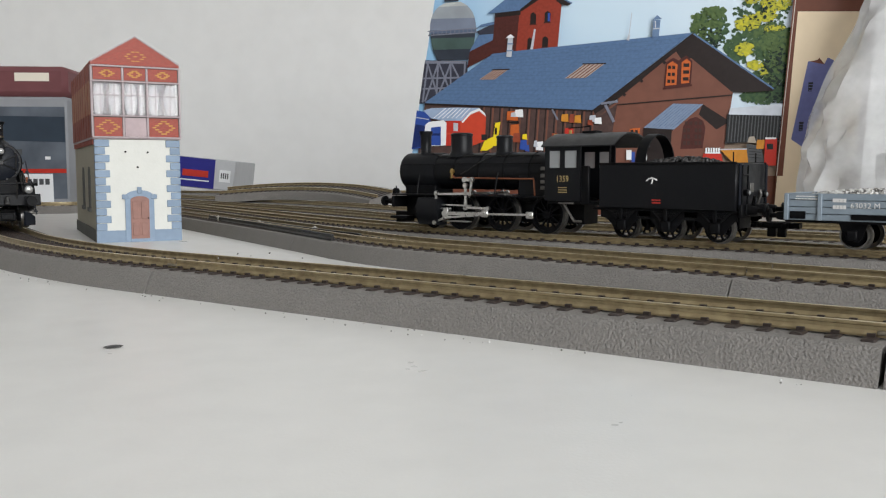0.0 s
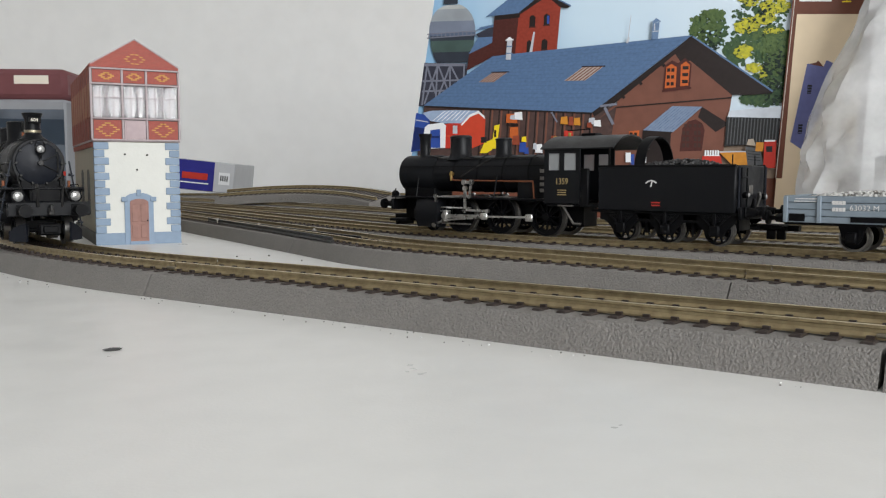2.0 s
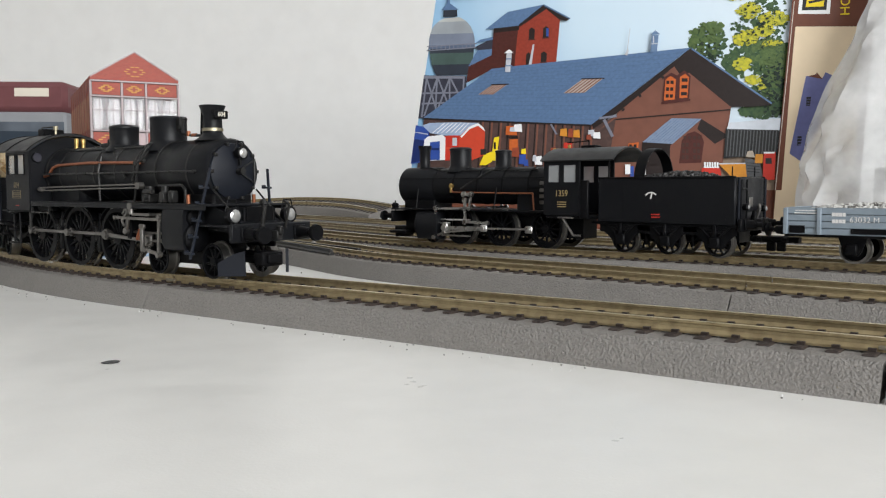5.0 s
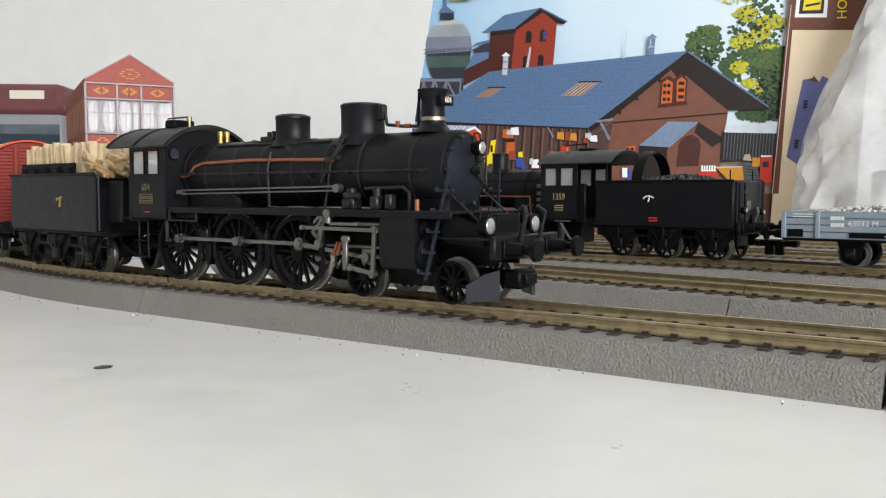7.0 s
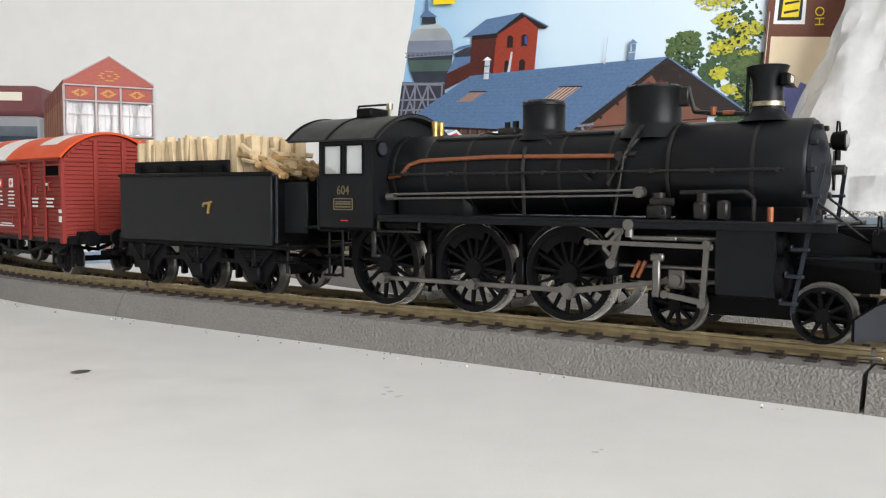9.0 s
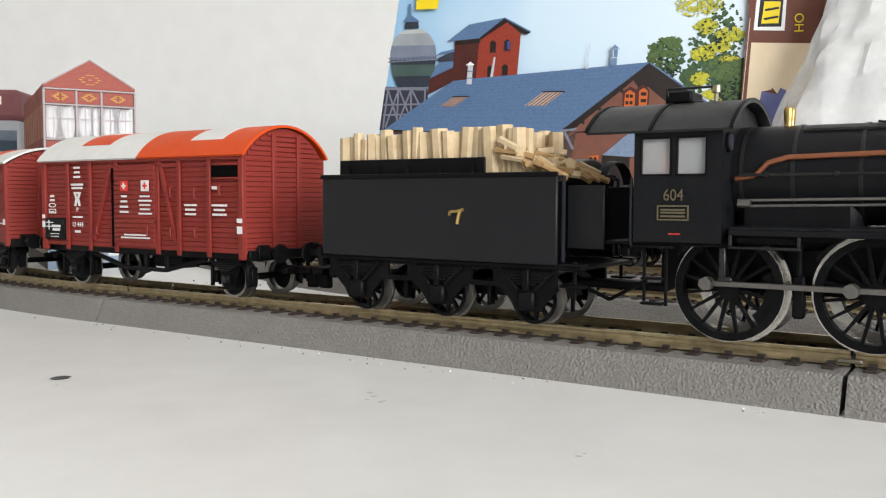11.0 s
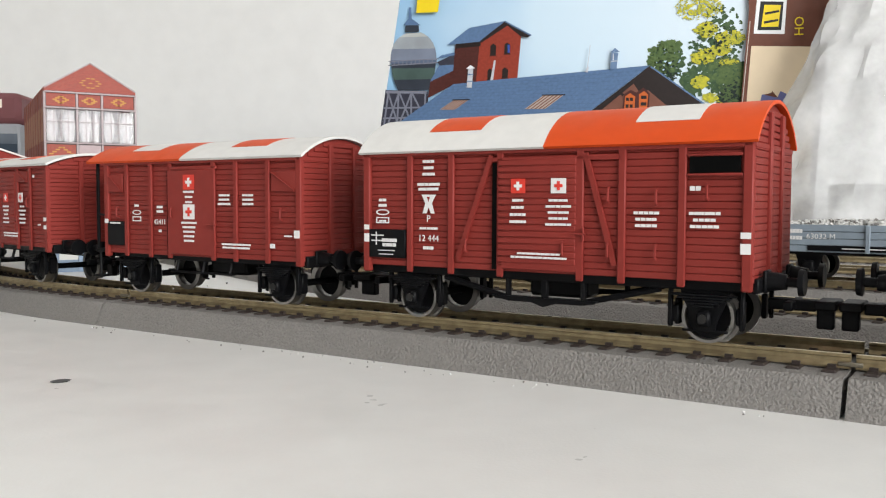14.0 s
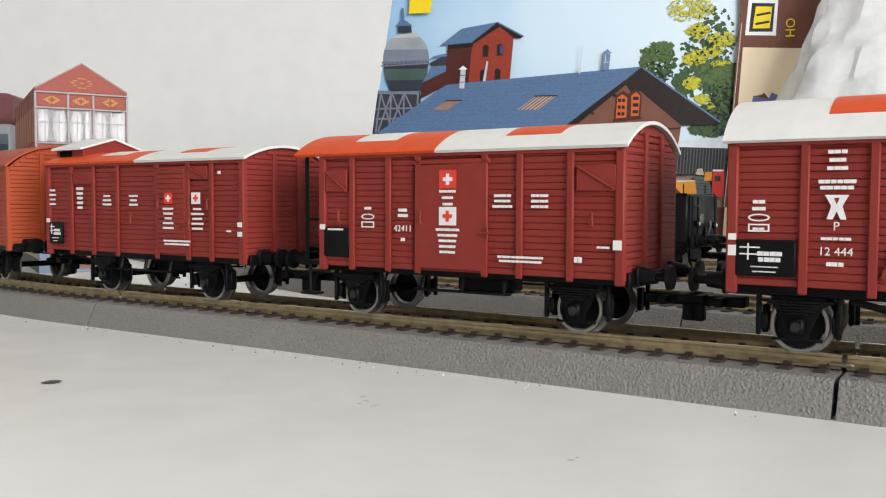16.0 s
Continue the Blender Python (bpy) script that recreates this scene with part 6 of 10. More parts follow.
def express():
    t = thing("steam_locomotive", "matt black express steam locomotive with brass and copper fittings", "locomotive")
    zc, rb, rs = 0.0362, 0.0106, 0.0114
    part("boiler", Geo().lathe([(-0.1135, 0.0108), (-0.090, 0.0108), (-0.0335, rb)], (0, 0, zc), "x", 44), BLACK, t, "matt black boiler")
    part("smokebox", Geo().lathe([(-0.0335, rb + 0.0004), (-0.033, rs), (-0.0050, rs), (-0.0042, rs - 0.0006)], (0, 0, zc), "x", 44), BLACK, t, "matt black smokebox")
    door = part("smokebox_door", Geo().lathe([(-0.0042, 0.0098), (-0.0034, 0.0096), (-0.0031, 0.0088), (-0.0020, 0.0050), (-0.0015, 0.0010)], (0, 0, zc), "x", 36), BLUESTEEL, t, "dished smokebox door")
    g = Geo().cyl((-0.001, 0, zc), (0.0016, 0, zc), 0.0011, 12).tube([(-0.0010, 0.0008, zc + 0.0006), (-0.0020, 0.0078, zc + 0.0040)], 0.00028, 6).tube([(-0.0010, 0.0008, zc - 0.0006), (-0.0020, 0.0078, zc - 0.0040)], 0.00028, 6).tube([(-0.0020, 0.0078, zc - 0.0044), (-0.0020, 0.0078, zc + 0.0044)], 0.00035, 6)
    for i in range(10):
        a = i * 0.6283
        g.soft(-0.0042, -0.0024, math.cos(a) * 0.0096 - 0.0006, math.cos(a) * 0.0096 + 0.0006, zc + math.sin(a) * 0.0096 - 0.0006, zc + math.sin(a) * 0.0096 + 0.0006, 0.0002)
    part("door_latch", g, RAILBLACK, door)
    for x in (-0.0335, -0.0150, -0.048, -0.061, -0.0755, -0.088, -0.101, -0.1115):
        r = rs if x > -0.034 else 0.0108 if x < -0.088 else rb + 0.0002 * (-x - 0.0335) / 0.055
        part("boiler_band", Geo().lathe([(x - 0.0004, r - 0.0002), (x - 0.0004, r + 0.00018), (x + 0.0004, r + 0.00018), (x + 0.0004, r - 0.0002)], (0, 0, zc), "x", 44), RAILBLACK, t)
    ch = part("chimney", Geo().lathe([(0.0470, 0.0066), (0.0480, 0.0050), (0.0492, 0.0038), (0.0500, 0.0034), (0.0560, 0.0033), (0.0578, 0.0040), (0.0592, 0.0046), (0.0594, 0.0043), (0.0588, 0.0036), (0.0550, 0.0028)], (-0.0149, 0, 0), "z", 28), BLACK, t, "flared black chimney")
    part("brass_ring", Geo().lathe([(0.0503, 0.0034), (0.0504, 0.0037), (0.0514, 0.0037), (0.0515, 0.0034)], (-0.0149, 0, 0), "z", 28), PALEBRASS, ch, "brass chimney ring")
    part("number_box", Geo().soft(-0.0116, -0.0098, -0.0030, 0.0030, 0.0546, 0.0574, 0.0003), BLACK2, ch)
    lettering("chimney_number", "604", 0.0024, CREAMPRINT, ch, pose(-0.0097, 0, 0.0560, 0, 0, 90), 0.9)
    g = Geo().tube([(-0.0188, -0.002, 0.0475), (-0.0188, -0.0015, 0.0588)], 0.0004, 8)
    part("steam_pipe", g, BLACK2, ch)
    d1 = part("sand_dome", Geo().lathe([(0.0440, 0.0092), (0.0460, 0.0078), (0.0472, 0.0069), (0.0480, 0.0066), (0.0553, 0.0066), (0.0556, 0.0068), (0.0562, 0.0068), (0.0567, 0.0060), (0.0569, 0.0030)], (-0.0412, 0, 0), "z", 36), BLACK, t, "cylindrical black dome")
    d2 = part("steam_dome", Geo().lathe([(0.0445, 0.0078), (0.0466, 0.0060), (0.0475, 0.0055), (0.0532, 0.0055), (0.0535, 0.0057), (0.0542, 0.0056), (0.0549, 0.0045), (0.0552, 0.002)], (-0.0707, 0, 0), "z", 32), BLACK, t, "smaller black dome")
    for dx, r, z in ((-0.0412, 0.0068, 0.0556), (-0.0707, 0.0057, 0.0536)):
        par = d1 if dx > -0.05 else d2
        for i in range(10):
            a = i * 0.6283
            part("bolt", Geo().cyl((dx + math.cos(a) * (r - 0.0004), math.sin(a) * (r - 0.0004), z + 0.0003), (dx + math.cos(a) * (r - 0.0004), math.sin(a) * (r - 0.0004), z + 0.0010), 0.0003, 6), RAILBLACK, par)
    part("pipe", Geo().tube([(-0.0412, -0.0062, 0.0470), (-0.0412, -0.0088, 0.0460), (-0.0430, -0.0105, 0.0420), (-0.0480, -0.0112, 0.0330)], 0.0005, 8), RAILBLACK, t)
    part("pipe", Geo().tube([(-0.0330, 0, 0.0560), (-0.0310, -0.001, 0.0500), (-0.0240, -0.002, 0.0492), (-0.0185, -0.002, 0.0490)], 0.0005, 8).soft(-0.0350, -0.0325, -0.0012, 0.0012, 0.0515, 0.0560, 0.0003), RAILBLACK, t)
    part("whistle", Geo().cyl((-0.0262, -0.002, 0.0490), (-0.0262, -0.002, 0.0508), 0.0007, 8).cyl((-0.0240, -0.002, 0.0493), (-0.0215, -0.002, 0.0493), 0.0006, 8), COPPER, t, "copper fitting")
    part("valve_block", Geo().soft(-0.0830, -0.0775, -0.003, 0.003, 0.0462, 0.0482, 0.0004).cyl((-0.0790, 0, 0.0475), (-0.0790, 0, 0.0500), 0.0009, 8).cyl((-0.0815, 0, 0.0475), (-0.0815, 0, 0.0498), 0.0008, 8), RAILBLACK, t)
    for y in (-0.0011, 0.0011):
        part("safety_valve", Geo().lathe([(0.0460, 0.0014), (0.0472, 0.0008), (0.0484, 0.0009), (0.0505, 0.0010), (0.0509, 0.0007)], (-0.1040, y * 1.3, 0), "z", 14), BRASS, t, "brass safety valve")
    # running board, valance and splashers
    board = part("running_board", Geo().soft(-0.112, 0.0035, -0.0176, 0.0176, 0.0244, 0.0252, 0.0002), BLACK, t)
    for sy in (-1, 1):
        part("valance", Geo().soft(-0.112, 0.0035, sy * 0.0173 - 0.0003, sy * 0.0173 + 0.0003, 0.0232, 0.0246, 0.0002), BLACK, board)
    for x in EXPRESS_DRIVERS:
        g = Geo()
        for sy in (-1, 1):
            top = [(x + 0.0131 * math.sin(a), 0.0117 + 0.0131 * math.cos(a)) for a in [(-1.0 + i / 6) * 1.0 for i in range(13)]]
            g.prism(top + [(px, pz - 0.0006) for px, pz in top[::-1]], min(sy * 0.0078, sy * 0.0128), max(sy * 0.0078, sy * 0.0128))
        part("splasher", g, BLACK2, t)
    part("main_frame", Geo().soft(-0.130, 0.0100, -0.0068, -0.0058, 0.0105, 0.0240, 0.0002).soft(-0.130, 0.0100, 0.0058, 0.0068, 0.0105, 0.0240, 0.0002).box(-0.125, 0.010, -0.0057, 0.0057, 0.0150, 0.0243), BLACK2, t)
    part("firebox", Geo().soft(-0.1130, -0.0880, -0.0088, 0.0088, 0.0200, 0.0370, 0.002), BLACK, t)
    for sy in (-1, 1):
        g = Geo()
        ya, yb = min(sy * 0.0166, sy * 0.0174), max(sy * 0.0166, sy * 0.0174)
        g.soft(-0.1122, -0.0978, ya, yb, 0.0204, 0.0210, 0.0002).soft(-0.1122, -0.1114, ya, yb, 0.0210, 0.0246, 0.0002).soft(-0.0986, -0.0978, ya, yb, 0.0210, 0.0246, 0.0002)
        tray = part("air_tank_frame", g, RAILBLACK, t)
        part("air_tank", Geo().cyl((-0.1108, sy * 0.0140, 0.0226), (-0.0992, sy * 0.0140, 0.0226), 0.0014, 14), BLACK2, tray, "small black air tank")
        # piping, clips and the two-armed valve gear
        y = sy * 0.0170
        g = Geo().tube([(-0.0445, y, 0.0168), (-0.0462, y, 0.0186), (-0.0440, y, 0.0206), (-0.0420, y, 0.0226), (-0.0436, y, 0.0232), (-0.0456, y, 0.0212)], 0.0005, 8)
        part("link_frame", g, DULL, t, "open curved steel link")
        part("steam_cock", Geo().cyl((-0.0400, y, 0.0212), (-0.0400, y, 0.0246), 0.0010, 10).cyl((-0.0400, sy * 0.0150, 0.0240), (-0.0400, y + sy * 0.0010, 0.0240), 0.0013, 12), DULL, t)
        part("valve_guide", Geo().soft(-0.0395, -0.0290, y - 0.0004, y + 0.0004, 0.0206, 0.0216, 0.0002).soft(-0.0350, -0.0318, y - 0.0006, y + 0.0006, 0.0160, 0.0178, 0.0004).soft(-0.0344, -0.0326, y - 0.0006, y + 0.0006, 0.0080, 0.0165, 0.0003), DULL, t, "steel valve guide")
        part("drain_pipe", Geo().tube([(-0.0400, sy * 0.0150, 0.0120), (-0.0382, sy * 0.0150, 0.0158)], 0.0005, 8).tube([(-0.0386, sy * 0.0150, 0.0120), (-0.0368, sy * 0.0150, 0.0158)], 0.0005, 8), COPPER, t, "pair of short copper pipes")
        part("brake_lever", Geo().soft(-0.1140, -0.1126, y - 0.0004, y + 0.0004, 0.0140, 0.0206, 0.0003).soft(-0.1142, -0.1112, y - 0.0004, y + 0.0004, 0.0134, 0.0144, 0.0003), RAILBLACK, t)
    # pipes and rails along the boiler, on both sides
    for sy in (-1, 1):
        def side(x, z, out=0.0004):
            return (x, sy * (boiler_y(z, zc, 0.0108) + out), z)
        part("copper_pipe", Geo().tube([side(-0.1125, 0.0352), side(-0.1085, 0.0358), side(-0.1060, 0.0385), side(-0.1020, 0.0396), side(-0.0800, 0.0402), side(-0.0620, 0.0400), side(-0.0438, 0.0397)], 0.0006, 10), COPPER, t, "copper pipe")
        part("pipe_valve", Geo().cyl(side(-0.0450, 0.0397, -0.001), side(-0.0450, 0.0397, 0.0018), 0.0011, 10).cyl(side(-0.0436, 0.0402, 0.0), side(-0.0415, 0.0402, 0.0), 0.0006, 8), RAILBLACK, t)
        g = Geo().tube([(-0.1115, sy * 0.0122, 0.0360), (-0.0080, sy * 0.0124, 0.0362)], 0.00032, 8)
        for i in range(8):
            x = -0.106 + i * 0.0138
            g.cyl((x, sy * 0.0100, 0.0361), (x, sy * 0.0127, 0.0361), 0.00055, 8)
        part("handrail", g, RAILBLACK, t)
        g = Geo().tube([(-0.1112, sy * 0.0140, 0.0306), (-0.0387, sy * 0.0142, 0.0318)], 0.00032, 8).tube([(-0.1112, sy * 0.0140, 0.0294), (-0.0387, sy * 0.0142, 0.0306)], 0.0003, 8)
        g.cyl((-0.0388, sy * 0.0130, 0.0313), (-0.0388, sy * 0.0152, 0.0313), 0.0013, 14).cyl((-0.1110, sy * 0.0140, 0.0300), (-0.1085, sy * 0.0140, 0.0300), 0.0010, 10)
        part("reversing_rod", g, DULL, t, "dull steel reversing rod")
        part("oil_pump", Geo().soft(-0.0372, -0.0325, min(sy * 0.0105, sy * 0.0148), max(sy * 0.0105, sy * 0.0148), 0.0252, 0.0285, 0.0005).cyl((-0.035, sy * 0.0125, 0.0285), (-0.035, sy * 0.0125, 0.0312), 0.0016, 10).cyl((-0.0362, sy * 0.014, 0.0292), (-0.0310, sy * 0.014, 0.0292), 0.0009, 8).cyl((-0.0335, sy * 0.0120, 0.0270), (-0.0335, sy * 0.0162, 0.0270), 0.0008, 8), RAILBLACK, t)
        g = Geo().soft(-0.0265, -0.0235, min(sy * 0.0112, sy * 0.0150), max(sy * 0.0112, sy * 0.0150), 0.0252, 0.0292, 0.0005).soft(-0.0215, -0.0190, min(sy * 0.0115, sy * 0.0145), max(sy * 0.0115, sy * 0.0145), 0.0252, 0.0296, 0.0005)
        g.cyl((-0.025, sy * 0.013, 0.029), (-0.025, sy * 0.013, 0.0312), 0.0012, 10).tube([(-0.0300, sy * 0.0125, 0.0312), (-0.0160, sy * 0.0125, 0.0315), (-0.0140, sy * 0.0125, 0.0300), (-0.0140, sy * 0.0125, 0.0252)], 0.0005, 8)
        part("lubricator", g, RAILBLACK, t)
        part("copper_cap", Geo().cyl((-0.0102, sy * 0.0140, 0.0252), (-0.0102, sy * 0.0140, 0.0282), 0.0007, 10), COPPER, t, "copper standpipe")
        part("brace", Geo().tube([(-0.0660, sy * 0.0075, 0.0440), (-0.0520, sy * 0.0115, 0.0340)], 0.0004, 8).tube([(-0.0860, sy * 0.0030, 0.0470), (-0.0760, sy * 0.0050, 0.0456), (-0.0630, sy * 0.0060, 0.0450)], 0.0003, 6), RAILBLACK, t)
        part("pipe", Geo().tube([(-0.100, sy * 0.0060, 0.0455), (-0.0490, sy * 0.0056, 0.0457)], 0.0004, 8), RAILBLACK, t)
        part("sand_pipe", Geo().tube([(-0.0412, sy * 0.0080, 0.0445), (-0.0440, sy * 0.0112, 0.0400), (-0.0460, sy * 0.0118, 0.0255)], 0.0004, 8).tube([(-0.0707, sy * 0.0100, 0.0425), (-0.0707, sy * 0.0114, 0.0370), (-0.0700, sy * 0.0114, 0.0255)], 0.0005, 8), RAILBLACK, t)
        # cylinders
        y0, y1 = min(sy * 0.0092, sy * 0.0176), max(sy * 0.0092, sy * 0.0176)
        sec = [(y, z) for y, z in ((sy * 0.0080, 0.0236), (sy * 0.0160, 0.0240), (sy * 0.0174, 0.0232), (sy * 0.0179, 0.0212), (sy * 0.0179, 0.0118), (sy * 0.0170, 0.0096), (sy * 0.0152, 0.0088), (sy * 0.0110, 0.0088), (sy * 0.0080, 0.0105))]
        cyl = part("cylinder", Geo().prism_x(sec, -0.0203, -0.0083), BLACK, t, "black cylinder block")
        part("cylinder_cover", Geo().lathe([(-0.0083, 0.0050), (-0.0070, 0.0048), (-0.0062, 0.0030), (-0.0058, 0.0012)], (0, sy * 0.0128, 0.0138), "x", 20).lathe([(-0.0083, 0.0030), (-0.0072, 0.0028), (-0.0066, 0.0012)], (0, sy * 0.0135, 0.0205), "x", 16), BLACK2, cyl)
        # valve gear bracket and links
        yv = sy * 0.0160
        def flat_bar(g, p, q, w, yy=yv):
            p, q = Vector((p[0], 0, p[1])), Vector((q[0], 0, q[1]))
            d = (q - p).normalized()
            n = Vector((-d.z, 0, d.x)) * w
            pts = [p - n, p + n, q + n, q - n]
            g.prism([(v.x, v.z) for v in pts], min(yy, yy + sy * 0.0007), max(yy, yy + sy * 0.0007))
            for e in (p, q):
                g.cyl((e.x, yy - sy * 0.0003, e.z), (e.x, yy + sy * 0.0011, e.z), w * 1.5, 12)
            return g
        part("guide_bar", Geo().soft(-0.0450, -0.0205, min(sy * 0.0126, sy * 0.0142), max(sy * 0.0126, sy * 0.0142), 0.0142, 0.0150, 0.0002), DULL, t, "steel crosshead guide")
        part("gear_bracket", Geo().soft(-0.0462, -0.0436, min(sy * 0.0070, sy * 0.0150), max(sy * 0.0070, sy * 0.0150), 0.0120, 0.0244, 0.0003).soft(-0.0440, -0.0420, min(sy * 0.0140, sy * 0.0165), max(sy * 0.0140, sy * 0.0165), 0.0195, 0.0238, 0.0003), BLACK2, t)
        link = Geo()
        flat_bar(link, (-0.0445, 0.0150), (-0.0425, 0.0225), 0.0008)
        part("expansion_link", link, DULL, t, "steel expansion link")
        rr = Geo()
        flat_bar(rr, (-0.0500, 0.0198), (-0.0215, 0.0196), 0.0005, sy * 0.0168)
        part("radius_rod", rr, DULL, t, "steel radius rod")
        cl = Geo()
        flat_bar(cl, (-0.0222, 0.0202), (-0.0230, 0.0072), 0.0006, sy * 0.0172)
        flat_bar(cl, (-0.0230, 0.0075), (-0.0315, 0.0088), 0.0006, sy * 0.0166)
        part("combination_lever", cl, DULL, t, "steel combination lever")
        part("valve_spindle", Geo().cyl((-0.0320, sy * 0.0150, 0.0212), (-0.0200, sy * 0.0150, 0.0212), 0.0007, 10).cyl((-0.0400, sy * 0.0150, 0.0212), (-0.0320, sy * 0.0150, 0.0212), 0.0004, 8), DULL, t)
        # ladder beside the smokebox
        g = Geo()
        foot, head = Vector((-0.0046, sy * 0.0178, 0.0068)), Vector((-0.0004, sy * 0.0122, 0.0372))
        side_way = Vector((0.00042, 0, 0))
        thick = Vector((0, sy * 0.0003, 0))
        g.add([foot - side_way - thick, foot + side_way - thick, foot + side_way + thick, foot - side_way + thick, head - side_way - thick, head + side_way - thick, head + side_way + thick, head - side_way + thick],
              [(0, 1, 2, 3), (4, 5, 6, 7), (0, 1, 5, 4), (1, 2, 6, 5), (2, 3, 7, 6), (3, 0, 4, 7)])
        for i in range(5):
            p = head.lerp(foot, 0.22 + i * 0.18)
            g.soft(p.x - 0.0028, p.x + 0.0008, p.y - 0.0009, p.y + 0.0009, p.z - 0.0003, p.z + 0.0004, 0.0001)
            g.soft(p.x - 0.0028, p.x - 0.0024, p.y - 0.0009, p.y + 0.0009, p.z - 0.0003, p.z + 0.0010, 0.0001)
        part("step_bar", g, LADDER, t, "blue-grey steel bar with steps")
        # front deck sides, guard irons and lamps
        part("deck_side", Geo().prism([(0.0030, 0.0250), (0.0060, 0.0246), (0.0210, 0.0188), (0.0230, 0.0188), (0.0230, 0.0150), (0.0030, 0.0165)], min(sy * 0.0098, sy * 0.0104), max(sy * 0.0098, sy * 0.0104)), BLACK, t)
        part("snow_plough", Geo().prism([(0.0102, 0.0016), (0.0192, 0.0016), (0.0190, 0.0098), (0.0150, 0.0088), (0.0102, 0.0060)], min(sy * 0.0112, sy * 0.0122), max(sy * 0.0112, sy * 0.0122), Matrix.Translation((0.0175, sy * 0.0117, 0)) @ pose(0, 0, 0, 0, 0, -sy * 42) @ Matrix.Translation((-0.015, -sy * 0.0117, 0))), BLUESTEEL, t, "blue-black guard plate")
        lamp(t, 0.0185, sy * 0.0118, 0.0214, 0.0027)
        part("step", Geo().soft(-0.1330, -0.1240, min(sy * 0.0140, sy * 0.0172), max(sy * 0.0140, sy * 0.0172), 0.0200, 0.0206, 0.0002).soft(-0.1310, -0.1260, min(sy * 0.0150, sy * 0.0178), max(sy * 0.0150, sy * 0.0178), 0.0130, 0.0136, 0.0002).soft(-0.1310, -0.1260, min(sy * 0.0150, sy * 0.0178), max(sy * 0.0150, sy * 0.0178), 0.0075, 0.0081, 0.0002).tube([(-0.1310, sy * 0.0152, 0.0205), (-0.1310, sy * 0.0152, 0.0072)], 0.0004, 6).tube([(-0.1260, sy * 0.0152, 0.0205), (-0.1260, sy * 0.0152, 0.0072)], 0.0004, 6), BLACK2, t)
        for x in (-0.0710, -0.0990):
            part("brake_block", Geo().soft(x - 0.0012, x + 0.0012, min(sy * 0.0095, sy * 0.0120), max(sy * 0.0095, sy * 0.0120), 0.0060, 0.0150, 0.0004).cyl((x, sy * 0.0110, 0.0140), (x, sy * 0.0110, 0.0210), 0.0006, 8), BLACK2, t)
    top_lamp = lamp(t, 0.0008, 0, 0.0424, 0.0021)
    part("front_deck", Geo().soft(0.0030, 0.0232, -0.0150, 0.0150, 0.0176, 0.0184, 0.0002).prism([(-0.0040, 0.0250), (0.0040, 0.0246), (0.0200, 0.0184), (-0.0040, 0.0184)], -0.0090, 0.0090), BLACK, t)
    part("smokebox_saddle", Geo().soft(-0.0220, -0.0040, -0.0085, 0.0085, 0.0150, 0.0290, 0.001), BLACK2, t)
    part("buffer_beam", Geo().soft(0.0222, 0.0240, -0.0170, 0.0170, 0.0128, 0.0190, 0.0004), BLACK, t)
    buffers(t, 0.0240, 1, 0.0155, 0.0095)
    part("drawhook", Geo().soft(0.0240, 0.0275, -0.0012, 0.0012, 0.0135, 0.0165, 0.0003).soft(0.0262, 0.0284, -0.0008, 0.0008, 0.0150, 0.0180, 0.0003), RAILBLACK, t)
    part("hose", Geo().tube([(0.0244, -0.0050, 0.0170), (0.0262, -0.0052, 0.0250), (0.0255, -0.0052, 0.0265), (0.0240, -0.0050, 0.0255)], 0.0007, 8).tube([(0.0244, 0.0050, 0.0170), (0.0262, 0.0052, 0.0250), (0.0240, 0.0050, 0.0262)], 0.0005, 8), RAILBLACK, t, "upright brake hose")
    part("coupling_socket", Geo().soft(0.0190, 0.0240, -0.0045, 0.0045, 0.0045, 0.0095, 0.0006).soft(0.0235, 0.0252, -0.0030, 0.0030, 0.0055, 0.0085, 0.0003), BLACK2, t, "black coupling box")
    part("front_rails", Geo().tube([(-0.0030, -0.0092, 0.0300), (0.0110, -0.0092, 0.0190)], 0.0003, 6).tube([(-0.0030, 0.0092, 0.0300), (0.0110, 0.0092, 0.0190)], 0.0003, 6), RAILBLACK, t)
    part("bogie_frame", Geo().soft(-0.0390, 0.0080, -0.0078, -0.0070, 0.0040, 0.0085, 0.0004).soft(-0.0390, 0.0080, 0.0070, 0.0078, 0.0040, 0.0085, 0.0004).box(-0.026, -0.006, -0.0069, 0.0069, 0.0060, 0.0100), BLACK2, t)
    # cab
    hw = 0.0172
    for sy in (-1, 1):
        g = Geo()
        ya, yb = min(sy * (hw - 0.0008), sy * hw), max(sy * (hw - 0.0008), sy * hw)
        xs = [-0.1330, -0.1312, -0.1249, -0.1232, -0.1172, -0.1136]
        wall = part("cab_side", g.box(xs[0], xs[5], ya, yb, 0.0214, 0.0362), BLACK, t, "", False)
        part("cab_lintel", Geo().box(xs[0], xs[5], ya, yb, 0.0440, 0.0460), BLACK, wall, "", False)
        for a, b in ((0, 1), (2, 3), (4, 5)):
            part("window_post", Geo().box(xs[a], xs[b], ya, yb, 0.0362, 0.0440), BLACK, wall, "", False)
        for a, b in ((1, 2), (3, 4)):
            w = part("cab_window", Geo().box(xs[a], xs[b], sy * (hw - 0.0006) - 0.0001, sy * (hw - 0.0006) + 0.0001, 0.0362, 0.0440), PANE, wall, "pale cab window", False)
        g = Geo()
